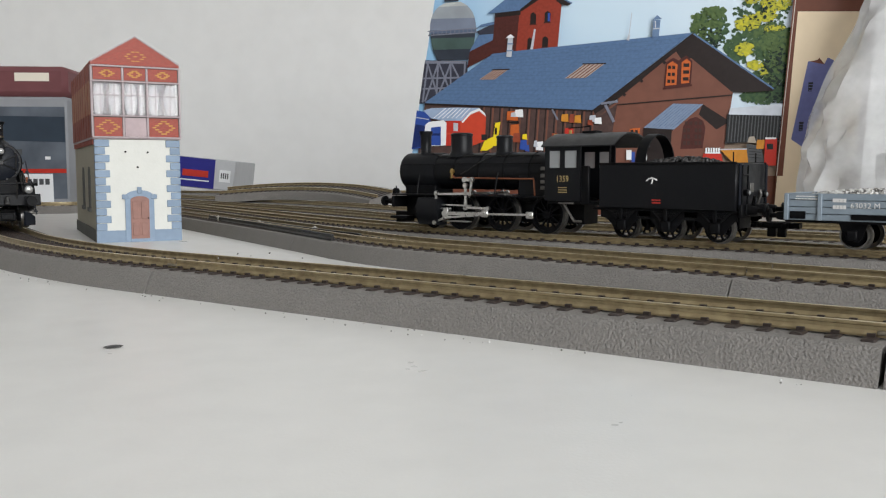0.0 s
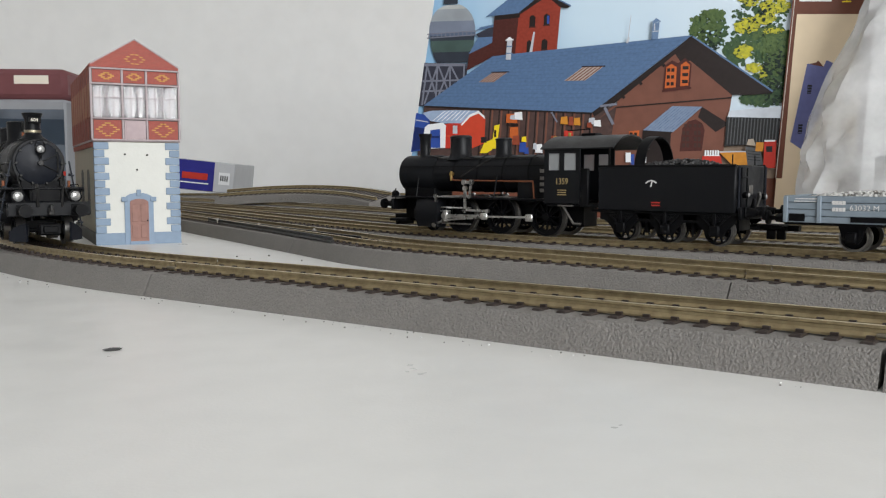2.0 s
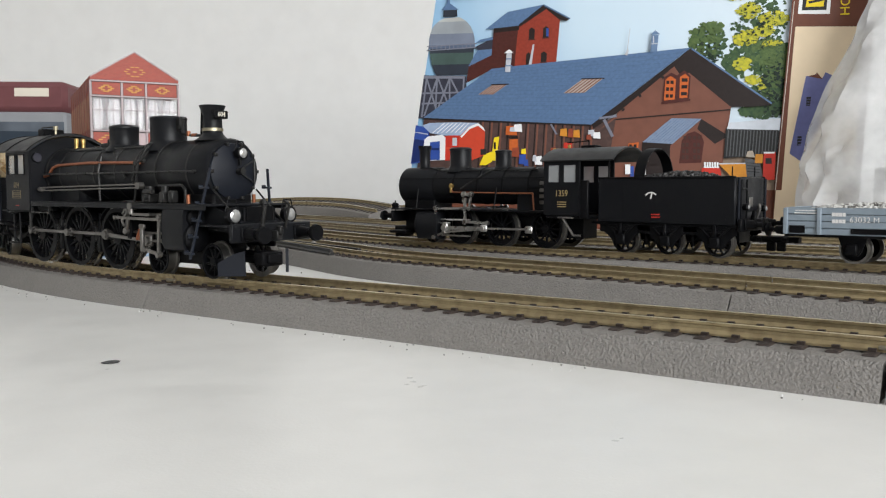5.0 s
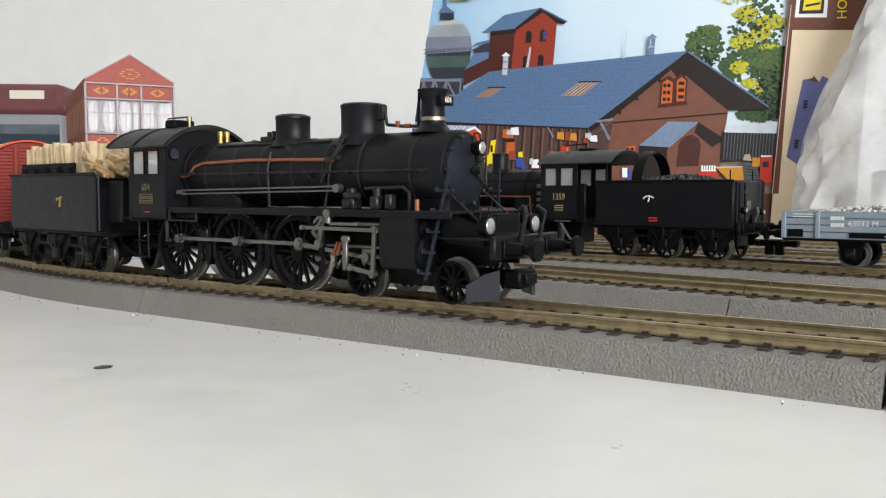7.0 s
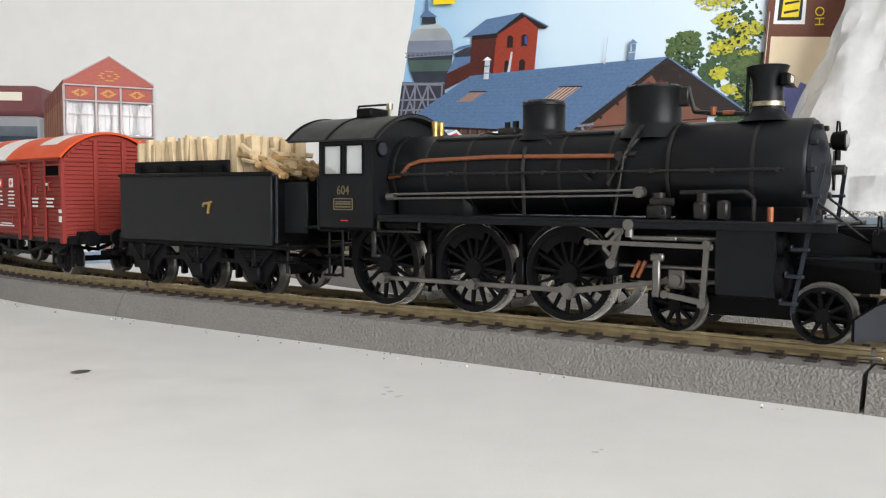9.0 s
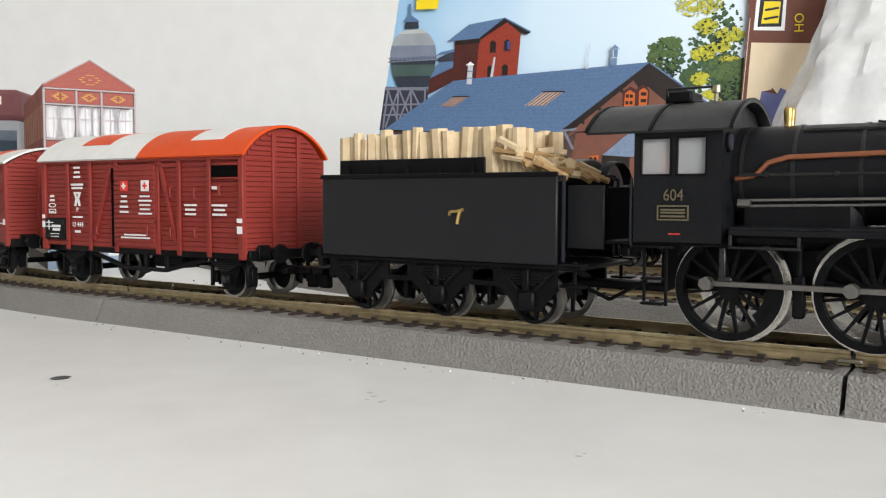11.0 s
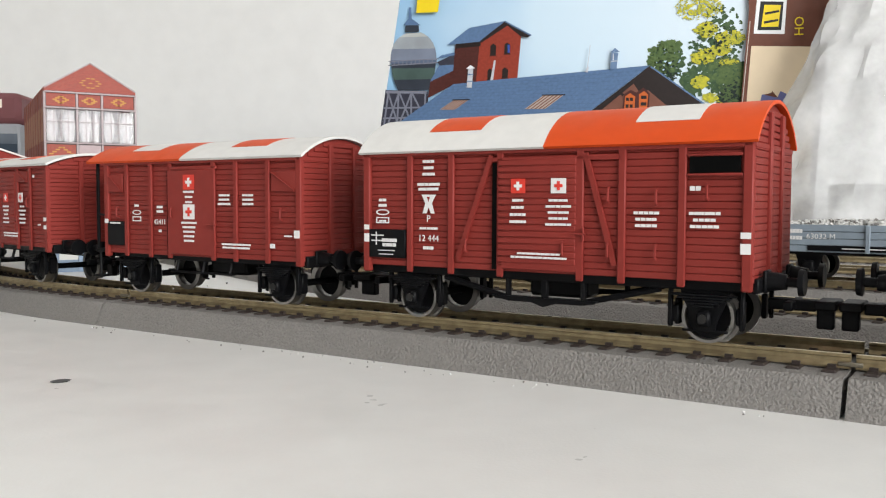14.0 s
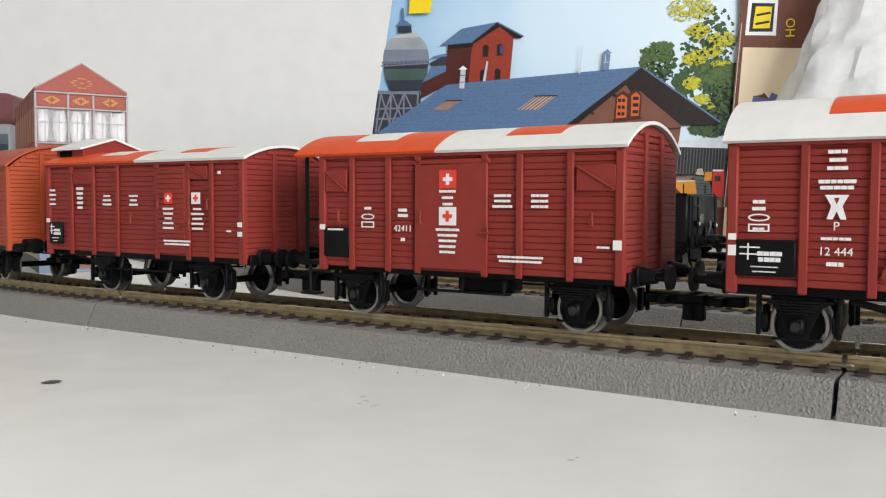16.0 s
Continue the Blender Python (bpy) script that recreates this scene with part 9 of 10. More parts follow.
def goods_locomotive():
    t = thing("steam_locomotive", "black goods steam locomotive standing on the yard track", "locomotive", m=on_yard(0.180))
    zc, rb = 0.0306, 0.0096
    part("boiler", Geo().lathe([(-0.040, rb), (0.036, rb)], (0, 0, zc), "x", 36), BLACK, t, "black boiler")
    part("smokebox", Geo().lathe([(0.036, rb + 0.0002), (0.0365, rb + 0.0006), (0.0600, rb + 0.0006), (0.0606, rb - 0.001)], (0, 0, zc), "x", 36), BLACK, t)
    part("smokebox_door", Geo().lathe([(0.0606, 0.0078), (0.0625, 0.0060), (0.0632, 0.0015)], (0, 0, zc), "x", 28), BLUESTEEL, t)
    for x in (0.036, 0.022, 0.006, -0.010, -0.026):
        part("boiler_band", Geo().lathe([(x - 0.0004, rb), (x - 0.0004, rb + 0.0003), (x + 0.0004, rb + 0.0003), (x + 0.0004, rb)], (0, 0, zc), "x", 36), BLACK2, t)
    part("chimney", Geo().lathe([(0.0390, 0.0052), (0.0402, 0.0036), (0.0412, 0.0029), (0.0505, 0.0031), (0.0515, 0.0037), (0.0528, 0.0037), (0.0526, 0.0028)], (0.0494, 0, 0), "z", 24), BLACK, t)
    part("steam_dome", Geo().lathe([(0.0380, 0.0080), (0.0400, 0.0066), (0.0415, 0.0058), (0.0495, 0.0058), (0.0497, 0.0061), (0.0504, 0.0061), (0.0512, 0.0050)], (0.0240, 0, 0), "z", 30), BLACK, t)
    part("sand_dome", Geo().lathe([(0.0380, 0.0060), (0.0402, 0.0047), (0.0410, 0.0042), (0.0478, 0.0042), (0.0480, 0.0045), (0.0486, 0.0045), (0.0492, 0.0035)], (-0.0043, 0, 0), "z", 26), BLACK, t)
    for y in (-0.001, 0.001):
        part("safety_valve", Geo().lathe([(0.040, 0.0010), (0.0470, 0.0007), (0.0490, 0.0009)], (-0.0360, y, 0), "z", 10), BRASS, t, "brass safety valve")
    part("running_board", Geo().soft(-0.040, 0.0600, -0.0168, 0.0168, 0.0176, 0.0184, 0.0002), BLACK2, t)
    part("firebox", Geo().soft(-0.040, -0.018, -0.0094, 0.0094, 0.0150, 0.0320, 0.002), BLACK, t)
    part("main_frame", Geo().box(-0.056, 0.058, -0.0065, 0.0065, 0.0050, 0.0176), BLACK2, t, "", False)
    part("buffer_beam", Geo().soft(0.0590, 0.0606, -0.0165, 0.0165, 0.0110, 0.0170, 0.0003), BLACK2, t)
    buffers(t, 0.0606, 1, 0.0140, 0.0105)
    part("front_steps", Geo().soft(0.052, 0.064, -0.014, 0.014, 0.0045, 0.0060, 0.0003).soft(0.0600, 0.0690, -0.004, 0.004, 0.0052, 0.0082, 0.0004).soft(0.0640, 0.0660, -0.007, 0.007, 0.0020, 0.0055, 0.0003), BLACK2, t)
    part("saddle", Geo().soft(0.036, 0.058, -0.0080, 0.0080, 0.0170, 0.0230, 0.0006), BLACK2, t)
    hw = 0.0170
    for sy in (-1, 1):
        part("headlamp", Geo().lathe([(0.0, 0.0018), (0.002, 0.0020), (0.0024, 0.0012)], (0.0600, sy * 0.0120, 0.0195), "x", 12).cyl((0.061, sy * 0.0120, 0.0170), (0.061, sy * 0.0120, 0.0225), 0.0004, 6), BLACK2, t)
        sec = [(sy * 0.0090, 0.0168), (sy * 0.0160, 0.0168), (sy * 0.0175, 0.0150), (sy * 0.0175, 0.0050), (sy * 0.0160, 0.0022), (sy * 0.0110, 0.0022), (sy * 0.0090, 0.0040)]
        cyl = part("cylinder", Geo().prism_x(sec, 0.0268, 0.0411), BLACK, t)
        part("cylinder_cover", Geo().cyl((0.0411, sy * 0.0135, 0.0095), (0.0424, sy * 0.0135, 0.0095), 0.0046, 18), BLACK2, cyl)
        part("copper_pipe", Geo().tube([(0.0222, sy * 0.0098, 0.0310), (0.0222, sy * 0.0104, 0.0285), (0.0205, sy * 0.0112, 0.0272), (-0.0190, sy * 0.0112, 0.0268), (-0.0300, sy * 0.0114, 0.0268), (-0.0308, sy * 0.0114, 0.0180)], 0.00042, 8), COPPER, t, "thin copper pipe")
        part("brass_valve", Geo().cyl((0.0222, sy * 0.0096, 0.0305), (0.0222, sy * 0.0112, 0.0305), 0.0011, 10).cyl((0.0222, sy * 0.0108, 0.0270), (0.0222, sy * 0.0108, 0.0320), 0.0006, 8), BRASS, t, "brass valve")
        part("handrail", Geo().tube([(-0.038, sy * 0.0108, 0.0345), (0.058, sy * 0.0110, 0.0345)], 0.00028, 6), BLACK2, t)
        g = Geo()
        for dx, dz in ((-0.0350, 0.0215), (-0.0350, 0.0245), (-0.0350, 0.0275), (-0.0350, 0.0310)):
            g.soft(dx - 0.0018, dx + 0.0018, min(sy * 0.0094, sy * 0.0104), max(sy * 0.0094, sy * 0.0104), dz, dz + 0.0018, 0.0002)
        part("wash_plug", g, DULL, t)
        # bright valve gear
        y = sy * 0.0160
        def bar(p, q, w, name="valve_gear_rod"):
            p, q = Vector((p[0], 0, p[1])), Vector((q[0], 0, q[1]))
            d = (q - p).normalized()
            n = Vector((-d.z, 0, d.x)) * w
            g = Geo().prism([(v.x, v.z) for v in (p - n, p + n, q + n, q - n)], min(y, y + sy * 0.0008), max(y, y + sy * 0.0008))
            for e in (p, q):
                g.cyl((e.x, y - sy * 0.0003, e.z), (e.x, y + sy * 0.0012, e.z), w * 1.7, 12)
            part(name, g, SILVER, t, "bright nickel rod")
        bar((0.0281, 0.0184), (0.0052, 0.0192), 0.0006, "radius_rod")
        bar((0.0281, 0.0190), (0.0294, 0.0034), 0.0007, "combination_lever")
        bar((0.0294, 0.0036), (0.0225, 0.0060), 0.0005, "union_link")
        bar((0.0086, 0.0232), (0.0084, 0.0118), 0.0008, "expansion_link")
        bar((0.0092, 0.0262), (0.0045, 0.0262), 0.0008, "lifting_arm")
        bar((0.0046, 0.0260), (0.0056, 0.0188), 0.0006, "lifting_link")
        bar((0.0084, 0.0119), (-0.0060, 0.0117), 0.0006, "eccentric_rod")
        bar((0.0225, 0.0085), (-0.0031, 0.0088), 0.0009, "connecting_rod")
        bar((-0.0031, 0.0088), (-0.0310, 0.0092), 0.0005, "coupling_rod")
        bar((0.0229, 0.0062), (-0.0031, 0.0084), 0.0005, "coupling_rod")
        for ex in (-0.0036, -0.0310):
            part("rod_end", Geo().soft(ex - 0.0024, ex + 0.0018, min(y, y + sy * 0.0014), max(y, y + sy * 0.0014), 0.0072, 0.0108, 0.0005).cyl((ex, y, 0.0090), (ex, y + sy * 0.0020, 0.0090), 0.0011, 12), SILVER, t, "bright rod end")
        part("guide_bar", Geo().soft(0.0070, 0.0262, min(sy * 0.0128, sy * 0.0142), max(sy * 0.0128, sy * 0.0142), 0.0040, 0.0048, 0.0002), SILVER, t, "bright guide bar")
        part("pipe", Geo().tube([(-0.0020, sy * 0.0060, 0.0390), (0.0060, sy * 0.0092, 0.0345), (0.0160, sy * 0.0106, 0.0290)], 0.0004, 8).tube([(0.0420, sy * 0.0040, 0.0405), (0.0330, sy * 0.0060, 0.0388), (-0.0300, sy * 0.0062, 0.0386)], 0.0003, 6), RAILBLACK, t)
        part("running_board_stay", Geo().cyl((0.0440, sy * 0.0140, 0.0184), (0.0440, sy * 0.0120, 0.0290), 0.0004, 6).cyl((-0.0080, sy * 0.0140, 0.0184), (-0.0080, sy * 0.0112, 0.0300), 0.0004, 6), BLACK2, t)
        part("crosshead", Geo().soft(0.0205, 0.0240, min(sy * 0.0130, sy * 0.0165), max(sy * 0.0130, sy * 0.0165), 0.0055, 0.0115, 0.0004).cyl((0.0200, sy * 0.0140, 0.0110), (0.0270, sy * 0.0140, 0.0110), 0.0005, 8).cyl((0.0060, sy * 0.0140, 0.0128), (0.0270, sy * 0.0140, 0.0128), 0.0005, 8), SILVER, t, "bright crosshead")
        g = Geo()
        ya, yb = min(sy * (hw - 0.0008), sy * hw), max(sy * (hw - 0.0008), sy * hw)
        xs = [-0.0597, -0.0575, -0.0510, -0.0485, -0.0425, -0.0400]
        wall = part("cab_side", g.box(xs[0], xs[5], ya, yb, 0.0165, 0.0322), BLACK, t, "", False)
        part("cab_lintel", Geo().box(xs[0], xs[5], ya, yb, 0.0402, 0.0430), BLACK, wall, "", False)
        for a, b in ((0, 1), (2, 3), (4, 5)):
            part("window_post", Geo().box(xs[a], xs[b], ya, yb, 0.0322, 0.0402), BLACK, wall, "", False)
        for i in range(9):
            rz = 0.0175 + i * 0.0017
            part("rivet", Geo().cyl((xs[0] + 0.0005, sy * hw, rz), (xs[0] + 0.0005, sy * (hw + 0.0002), rz), 0.00016, 6), BLACK2, wall, "", False)
        for a, b in ((1, 2), (3, 4)):
            part("cab_window", Geo().box(xs[a], xs[b], sy * (hw - 0.0005) - 0.0001, sy * (hw - 0.0005) + 0.0001, 0.0322, 0.0402), PANE, wall, "clear cab window", False)
        lettering("cab_number", "1359", 0.0042, GOLD, wall, pose(-0.0500, sy * (hw + 0.0002), 0.0268, 0, 0, 0 if sy < 0 else 180), 0.85)
        bars(wall, GOLD, -0.0500, 0.0228, 0.0050, 3, 0.0011, 0.0005, sy * hw, sy, 2, "maker_plate", False)
        part("rear_cab_post", Geo().cyl((-0.0745, sy * 0.0160, 0.0180), (-0.0745, sy * 0.0160, 0.0425), 0.0005, 8).soft(-0.0640, -0.0597, min(sy * 0.0150, sy * 0.0168), max(sy * 0.0150, sy * 0.0168), 0.0150, 0.0330, 0.0004), BLACK2, t)
        part("cab_step", Geo().soft(-0.0560, -0.0480, min(sy * 0.0140, sy * 0.0175), max(sy * 0.0140, sy * 0.0175), 0.0150, 0.0158, 0.0002).tube([(-0.050, sy * 0.016, 0.0155), (-0.0560, sy * 0.016, 0.0070), (-0.0600, sy * 0.016, 0.0070)], 0.0006, 6), DULL, t)
    part("cab_front", Geo().prism_x([(-hw + 0.0009, 0.0165), (hw - 0.0009, 0.0165), (hw - 0.0009, 0.0428), (0.009, 0.0462), (0, 0.0472), (-0.009, 0.0462), (-hw + 0.0009, 0.0428)], -0.0408, -0.0400), BLACK, t, "", False)
    part("cab_floor", Geo().soft(-0.0760, -0.0410, -0.0160, 0.0160, 0.0150, 0.0164, 0.0002), BLACK2, t)
    arc_roof(t, -0.0775, -0.0385, 0.0178, 0.0420, 0.0062, ROOFBLACK, name="cab_roof", label="curved black cab roof")
    part("roof_fittings", Geo().tube([(-0.0560, 0.002, 0.0480), (-0.0560, 0.002, 0.0520), (-0.0440, 0.002, 0.0515)], 0.0003, 6).soft(-0.0600, -0.0520, -0.003, 0.003, 0.0484, 0.0500, 0.0003), BLACK2, t)
    part("whistle", Geo().cyl((-0.0450, 0.002, 0.0480), (-0.0450, 0.002, 0.0505), 0.0008, 8), BRASS, t, "brass whistle")
    for x, r, w in ((0.0335, 0.0054, False), (0.0150, 0.0094, True), (-0.0110, 0.0094, True), (-0.0382, 0.0094, True)):
        wheelset(t, x, r, 12 if w else 9, w, 0)
    return t


def goods_tender():
    t = thing("tender", "black riveted tender with a coal heap and roof hoop", "tender", m=on_yard(0.0783))
    x0, x1, hw = -0.0320, 0.0320, 0.0172
    body = part("tank", Geo().box(x0 + 0.001, x1 - 0.004, -hw + 0.001, hw - 0.001, 0.0140, 0.0325), BLACK, t, "black riveted tank", False)
    for sy in (-1, 1):
        part("side_plate", Geo().soft(x0, x1, min(sy * hw, sy * (hw - 0.001)), max(sy * hw, sy * (hw - 0.001)), 0.0140, 0.0340, 0.0003), BLACK, body)
    part("end_sheet", Geo().soft(x0, x0 + 0.001, -hw + 0.001, hw - 0.001, 0.0140, 0.0340, 0.0003), BLACK, body)
    for sy in (-1, 1):
        part("top_edge", Geo().soft(x0 - 0.0003, x1 + 0.0003, sy * hw - 0.0004, sy * hw + 0.0004, 0.0334, 0.0344, 0.0002), BLACK2, body)
        g = Geo()
        for x in (-0.028, -0.0105, 0.004, 0.019):
            for i in range(12):
                z = 0.0160 + i * 0.0015
                g.box(x - 0.00014, x + 0.00014, min(sy * hw, sy * (hw + 0.00016)), max(sy * hw, sy * (hw + 0.00016)), z, z + 0.0003)
        for i in range(40):
            x = x0 + 0.001 + i * 0.00158
            g.box(x, x + 0.0003, min(sy * hw, sy * (hw + 0.00016)), max(sy * hw, sy * (hw + 0.00016)), 0.0148, 0.0151)
        part("rivets", g, BLACK2, body, "", False)
        e = Geo().tube([(ex, sy * (hw + 0.0001), ez) for ex, ez in ((0.0082, 0.0262), (0.0072, 0.0271), (0.0056, 0.0275), (0.0042, 0.0271), (0.0032, 0.0264))], 0.00033, 6).tube([(0.0052, sy * (hw + 0.0001), 0.0272), (0.0058, sy * (hw + 0.0001), 0.0248)], 0.00033, 6)
        part("emblem", e, WHITE, body, "white winged emblem as plain bars")
        bars(body, REDPRINT, 0.0035, 0.0178, 0.0042, 2, 0.0012, 0.0007, sy * hw, sy, 9, "red_lettering", False)
        part("end_stay", Geo().cyl((x0 - 0.001, sy * 0.0155, 0.0150), (x0 - 0.001, sy * 0.0155, 0.0335), 0.0006, 8), BLUESTEEL, t)
        part("stanchion", Geo().cyl((x0 + 0.003, sy * 0.013, 0.0325), (x0 + 0.003, sy * 0.013, 0.0385), 0.0003, 6), BLACK2, t)
    ringed = [(r * math.cos(math.pi * i / 16), 0.0325 + r * 0.97 * math.sin(math.pi * i / 16)) for r, seq in ((0.0156, range(17)), (0.0150, range(16, -1, -1))) for i in seq]
    g = Geo().prism_x(ringed, 0.0100, 0.0150)
    part("roof_hoop", g, BLACK2, t, "thin black roof hoop")
    for ly, lz in ((0.0105, 0.0215), (-0.0105, 0.0205)):
        lamp_body = part("end_lamp", Geo().lathe([(0.0, 0.0013), (-0.0018, 0.0016), (-0.0024, 0.0012)], (x0 - 0.0010, ly, lz), "x", 14), BLACK2, t, "small black tail lamp")
        part("lens", Geo().lathe([(-0.0024, 0.0010), (-0.0028, 0.0004)], (x0 - 0.0010, ly, lz), "x", 12), LAMPGLASS, lamp_body, "pale lens")
    part("end_hose", Geo().tube([(x0 - 0.0016, -0.0030, 0.0150), (x0 - 0.0032, -0.0034, 0.0205), (x0 - 0.0026, -0.0040, 0.0225), (x0 - 0.0016, -0.0044, 0.0190)], 0.0006, 8), DULL, t)
    part("end_plate", Geo().soft(x0 - 0.0006, x0 - 0.0001, -0.002, 0.002, 0.0215, 0.0255, 0.0002), DULL, t)
    part("end_steps", Geo().tube([(x0 - 0.0008, 0.0125, 0.0330), (x0 - 0.0008, 0.0125, 0.0160)], 0.0004, 6).tube([(x0 - 0.0008, 0.0060, 0.0330), (x0 - 0.0008, 0.0060, 0.0160)], 0.0004, 6).tube([(x0 - 0.001, 0.0060, 0.0290), (x0 - 0.001, 0.0125, 0.0290)], 0.0004, 6), BLACK2, t)
    part("brake_hose", Geo().tube([(x0 - 0.002, 0.0040, 0.0150), (x0 - 0.0035, 0.0045, 0.0200), (x0 - 0.0035, 0.0050, 0.0120)], 0.0006, 6), BLACK2, t)
    part("footplate", Geo().soft(x0 - 0.001, x1 + 0.004, -0.0160, 0.0160, 0.0128, 0.0140, 0.0003), BLACK2, t)
    tender_frame(t, x0, x1, (0.0211, -0.0005, -0.0229), 0.0140)
    part("inner_frame", Geo().box(x0 + 0.002, x1 - 0.002, -0.0065, 0.0065, 0.0060, 0.0128), BLACK2, t, "", False)
    part("buffer_beam", Geo().soft(x0 - 0.0026, x0 - 0.0010, -0.0165, 0.0165, 0.0112, 0.0165, 0.0003), BLACK2, t)
    buffers(t, x0 - 0.0026, -1, 0.0142)
    coupling(t, x0 - 0.001, -1, 0.0078)
    for x in (0.0211, -0.0005, -0.0229):
        wheelset(t, x, 0.0060, 9)
    r = random.Random(8)
    g = Geo()
    for i in range(260):
        x, y = r.uniform(x0 + 0.006, x1 - 0.012), r.uniform(-0.013, 0.013)
        z = 0.0322 + 0.0040 * max(0.0, 1 - ((x + 0.002) / 0.022) ** 2) * max(0.2, 1 - (y / 0.016) ** 2)
        s = r.uniform(0.0006, 0.0013)
        g.soft(-s, s, -s * 0.8, s * 0.8, -s * 0.7, s * 0.7, s * 0.3, Matrix.Translation((x, y, z)) @ pose(0, 0, 0, r.uniform(0, 90), r.uniform(0, 90), r.uniform(0, 90)))
    tagged(part("coal_heap", g, COAL, t, "heap of black coal", False), kind="stuff")
    return t


def ballast_wagon():
    t = thing("open_wagon", "grey-blue low-sided open wagon loaded with pale gravel", "wagon", m=on_yard(-0.030))
    x0, x1, hw, zf, zt = -0.0560, 0.0560, 0.0172, 0.0112, 0.0218
    g = Geo()
    for sy in (-1, 1):
        for i in range(3):
            z = zf + 0.0026 + i * 0.0027
            part("side_board", Geo().soft(x0, x1, sy * hw - 0.0004, sy * hw + 0.0004, z, z + 0.0026, 0.0002), GREYWAGON, t, "grey-blue drop side board")
        part("sole_bar", Geo().soft(x0, x1, sy * (hw - 0.0002) - 0.0004, sy * (hw - 0.0002) + 0.0004, zf, zf + 0.0025, 0.0002), GREYWAGON, t)
        part("black_stripe", Geo().box(x0 + 0.004, x1 - 0.025, min(sy * (hw + 0.0002), sy * (hw + 0.0006)), max(sy * (hw + 0.0002), sy * (hw + 0.0006)), zf + 0.0006, zf + 0.0026), BLACK2, t, "black lettering strip", False)
        bars(t, WHITE, x1 - 0.045, zf + 0.0016, 0.018, 1, 0.001, 0.0005, sy * (hw + 0.0006), sy, 5)
        for x in (x1 - 0.0002, x1 - 0.0130, x0, 0.010, -0.022):
            part("stanchion", Geo().soft(x - 0.0012, x + 0.0004, min(sy * hw, sy * (hw + 0.0012)), max(sy * hw, sy * (hw + 0.0012)), zf, zt - 0.0002, 0.0002), GREYWAGON, t)
        part("number_panel", Geo().box(x1 - 0.0080, x1 - 0.0020, min(sy * (hw + 0.0002), sy * (hw + 0.0005)), max(sy * (hw + 0.0002), sy * (hw + 0.0005)), zf + 0.0005, zf + 0.0035), BLACK2, t, "", False)
        bars(t, WHITE, x1 - 0.0085, zt - 0.0012, 0.0110, 2, 0.0010, 0.0005, sy * (hw + 0.0004), sy, 12)
        bars(t, WHITE, x1 - 0.0205, zt - 0.0026, 0.0050, 2, 0.0026, 0.0018, sy * (hw + 0.0004), sy, 13, ragged=False)
        lettering("wagon_number", "63032 M", 0.0030, WHITE, t, pose(x1 - 0.0298, sy * (hw + 0.0005), zt - 0.0046, 0, 0, 0 if sy < 0 else 180))
        for wx in (0.0311, -0.0311):
            w = part("axle_guard", Geo().prism([(wx - 0.0055, 0.0110), (wx - 0.0032, 0.0045), (wx - 0.0020, 0.0030), (wx + 0.0020, 0.0030), (wx + 0.0032, 0.0045), (wx + 0.0055, 0.0110)], min(sy * 0.0134, sy * 0.0142), max(sy * 0.0134, sy * 0.0142)), BLACK2, t, "", False)
            part("axle_box", Geo().soft(wx - 0.0020, wx + 0.0020, min(sy * 0.0142, sy * 0.0162), max(sy * 0.0142, sy * 0.0162), 0.0036, 0.0078, 0.0005), BLACK2, w)
    for x in (x0, x1):
        part("end_board", Geo().soft(x - 0.0004, x + 0.0004, -hw + 0.0005, hw - 0.0005, zf, zt, 0.0002), GREYWAGON, t)
    part("floor", Geo().box(x0 + 0.0005, x1 - 0.0005, -hw + 0.0005, hw - 0.0005, zf - 0.0010, zt - 0.0020), BLACK2, t, "", False)
    buffers(t, x1 + 0.0004, 1, 0.0125)
    coupling(t, x1 - 0.001, 1, 0.0078)
    for wx in (0.0311, -0.0311):
        wheelset(t, wx, 0.0055, 0, disc=True)
    r = random.Random(21)
    g, g2 = Geo(), Geo()
    for i in range(1500):
        x, y = r.uniform(x0 + 0.002, x1 - 0.002), r.uniform(-hw + 0.001, hw - 0.001)
        z = zt - 0.0018 + 0.0032 * max(0.0, 1 - (x / 0.055) ** 4) * max(0.15, 1 - (y / 0.018) ** 2)
        s = r.uniform(0.0004, 0.0008)
        (g if r.random() < 0.8 else g2).box(-s, s, -s * 0.8, s * 0.8, -s * 0.7, s * 0.7, Matrix.Translation((x, y, z)) @ pose(0, 0, 0, r.uniform(0, 90), r.uniform(0, 90), r.uniform(0, 90)))
    tagged(part("gravel_load", g, GRAVEL, t, "pale gravel", False), kind="stuff")
    tagged(part("dark_gravel", g2, BED, t, "grey gravel", False), kind="stuff")
    return t


goods_locomotive()
goods_tender()
ballast_wagon()


# ---- what moves: the train, its wheels and its rods ----
# seconds, and how far the leading axle stands to the left along the track, in plan units
PLACES = [(0.0, 0.3480), (0.5, 0.3260), (1.0, 0.2970), (1.5, 0.2670), (2.0, 0.2390), (2.5, 0.2135), (3.0, 0.1890), (3.5, 0.1655), (4.0, 0.1405), (4.2, 0.1306), (5.25, 0.0790), (6.3, 0.0281), (6.5, 0.0185),
          (7.0, -0.0062), (7.5, -0.0300), (8.0, -0.0546), (8.5, -0.0793), (9.0, -0.1033), (9.2, -0.1130), (10.25, -0.1644), (11.3, -0.2162), (11.5, -0.2260), (12.0, -0.2503), (12.5, -0.2746), (13.0, -0.2990),
          (13.5, -0.3234), (14.0, -0.3478), (14.5, -0.3724), (15.0, -0.3968), (15.5, -0.4212), (16.0, -0.4455)]


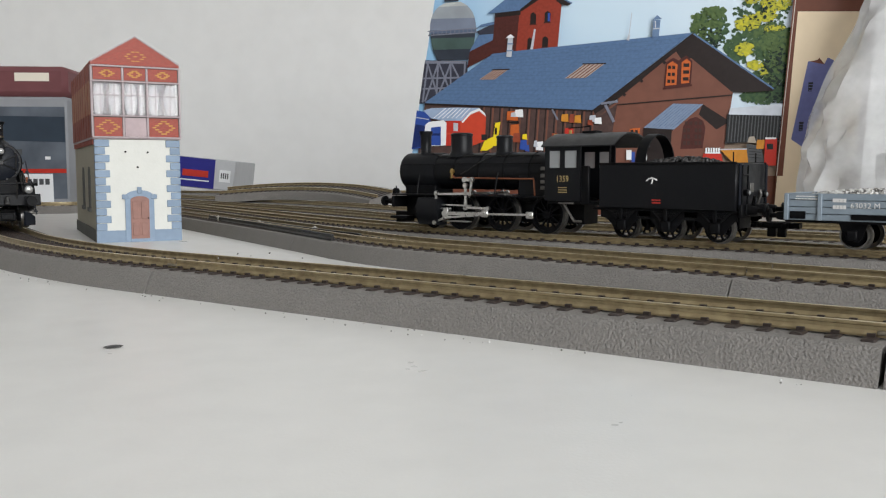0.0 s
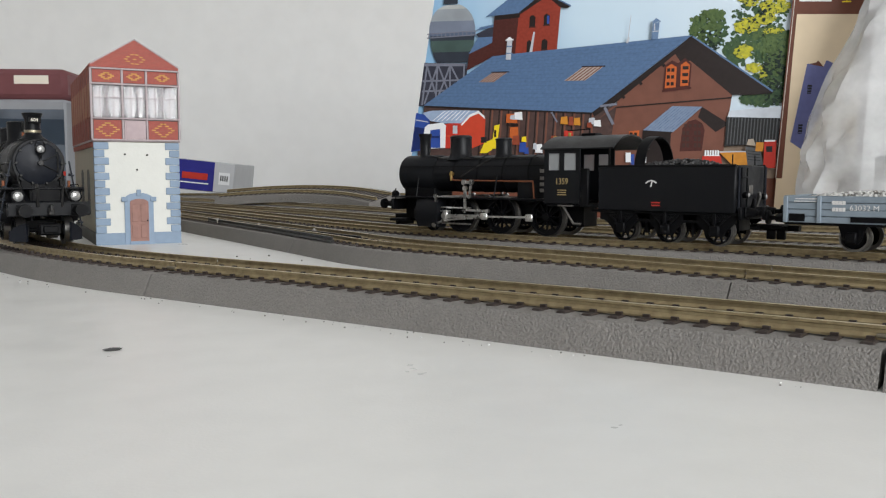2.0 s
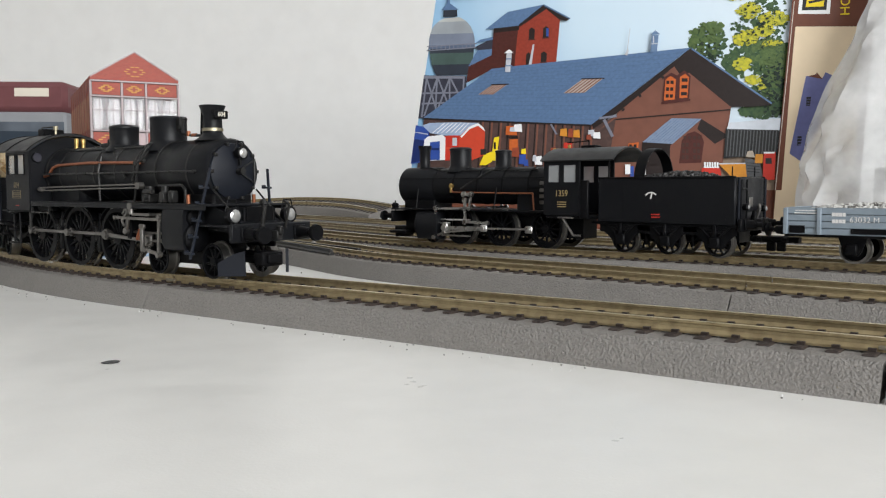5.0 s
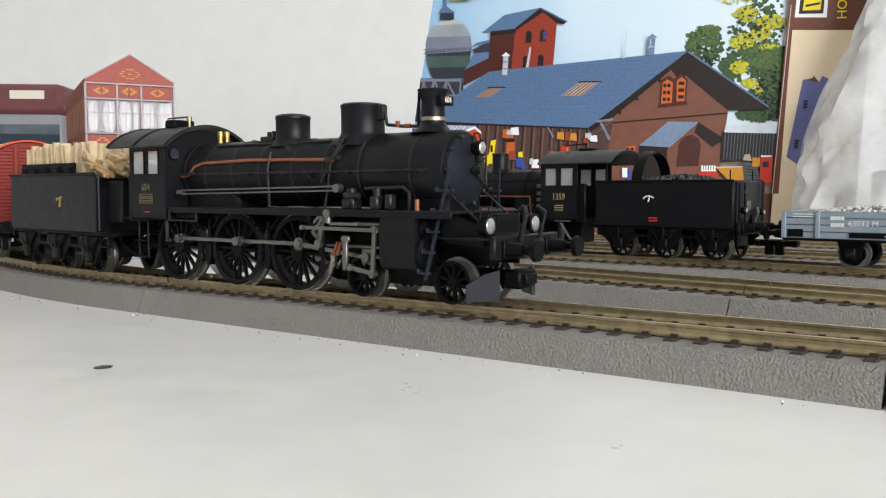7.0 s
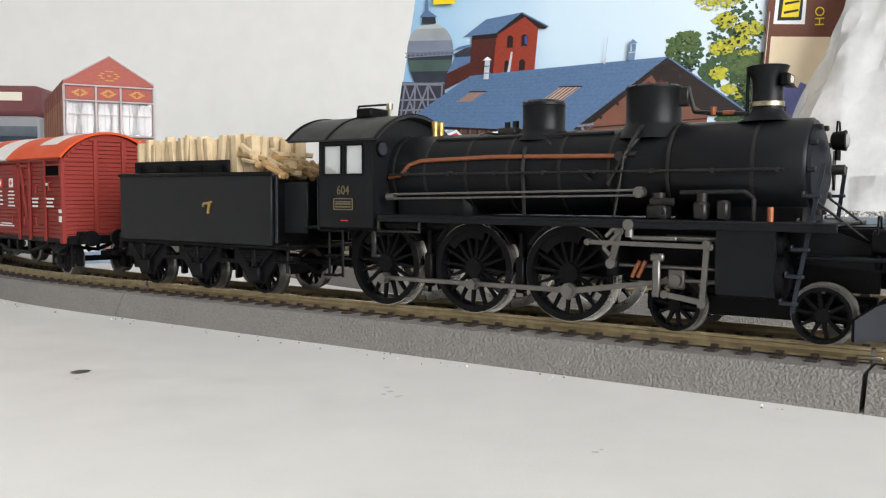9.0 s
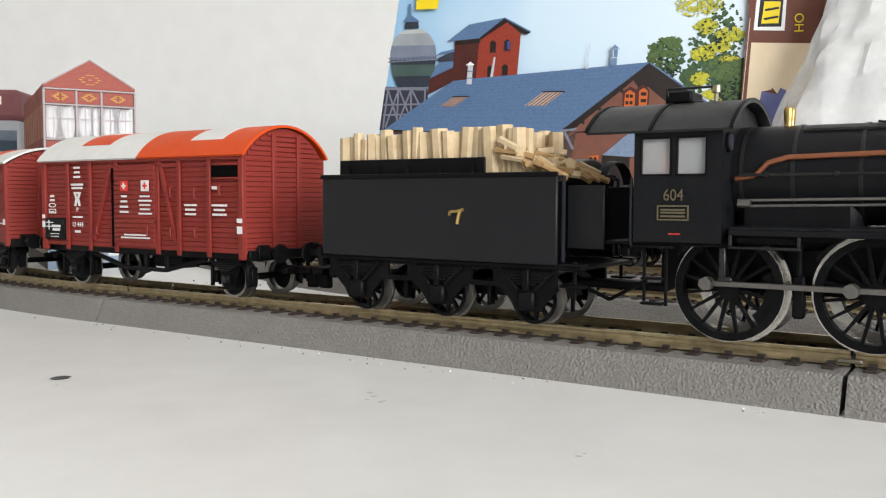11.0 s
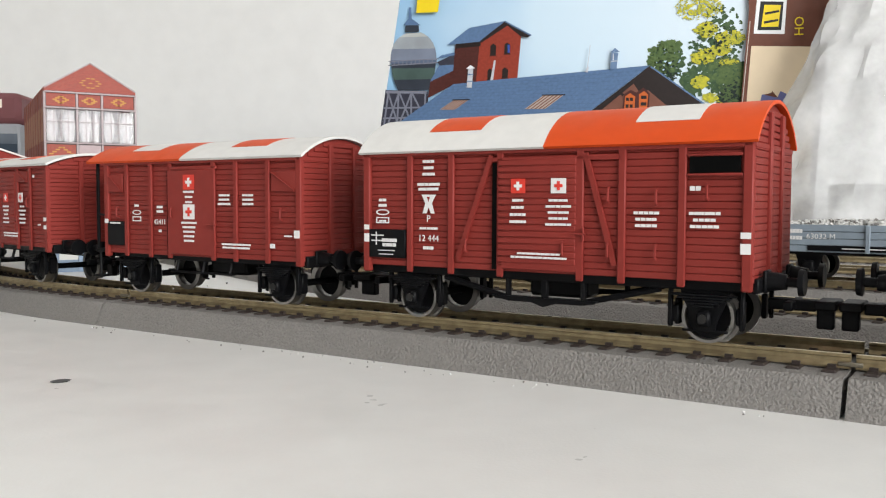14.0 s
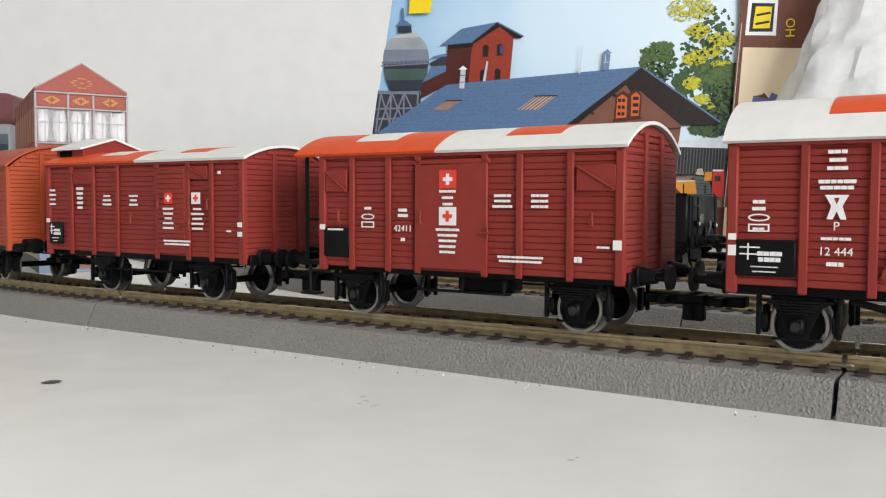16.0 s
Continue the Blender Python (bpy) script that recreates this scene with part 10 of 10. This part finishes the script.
def place_at(t):
    ts = [p[0] for p in PLACES]
    ss = [p[1] for p in PLACES]
    i = min(max(int(np.searchsorted(ts, t)) - 1, 0), len(ts) - 2)
    def slope(j):
        if j == 0:
            return -0.034
        if j == len(ts) - 1:
            return (ss[-1] - ss[-2]) / (ts[-1] - ts[-2])
        return (ss[j + 1] - ss[j - 1]) / (ts[j + 1] - ts[j - 1])
    h = ts[i + 1] - ts[i]
    u = (t - ts[i]) / h
    return (2 * u ** 3 - 3 * u * u + 1) * ss[i] + (u ** 3 - 2 * u * u + u) * h * slope(i) + (-2 * u ** 3 + 3 * u * u) * ss[i + 1] + (u ** 3 - u * u) * h * slope(i + 1)


def vehicle_pose(back, front_axle, rear_axle, t):
    s = place_at(t) + back
    a, _ = front_line(s - front_axle)
    b, _ = front_line(s - rear_axle)
    d = (a - b).normalized()
    o = a - d * front_axle
    return at(pose(o.x, o.y, RAIL_TOP, 0, 0, math.degrees(math.atan2(d.y, d.x))))


def motions():
    times = [i * 0.25 for i in range(65)]
    for ob, back, fa, ra in TRAIN:
        walk(ob, [(t, vehicle_pose(back, fa, ra, t)) for t in times])
    moving = [entry[0] for entry in TRAIN]
    start = place_at(0.0)

    def turned(t, r):
        return math.degrees((start - place_at(t)) / r)

    for axle, x, r, parent in WHEELSETS:
        if parent in moving:
            step = 0.2 if r > 0.008 else 0.1
            first = PHASE if r > 0.008 else 0.0
            walk(axle, [(i * step, at(pose(x, 0, r, 0, first + turned(i * step, r), 0))) for i in range(round(16 / step) + 1)])
    r = 0.0117
    for (kind, sy), rod in RODS.items():
        rows = []
        for i in range(161):
            t = i * 0.1
            a = radians(PHASE + turned(t, r))
            px, pz = CRANK * math.sin(a), r + CRANK * math.cos(a)
            cx = EXPRESS_DRIVERS[0] + px + math.sqrt(0.0262 ** 2 - (pz - r) ** 2)
            if kind == "side":
                m = pose(px, 0, pz)
            elif kind == "main":
                m = pose(EXPRESS_DRIVERS[0] + px, 0, pz, 0, math.degrees(math.atan2(pz - r, cx - EXPRESS_DRIVERS[0] - px)), 0)
            else:
                m = pose(cx, 0, r)
            rows.append((t, at(m)))
        walk(rod, rows)


PHASE = 45.0 - math.degrees((place_at(0.0) - place_at(8.5)) / 0.0117) % 360
motions()
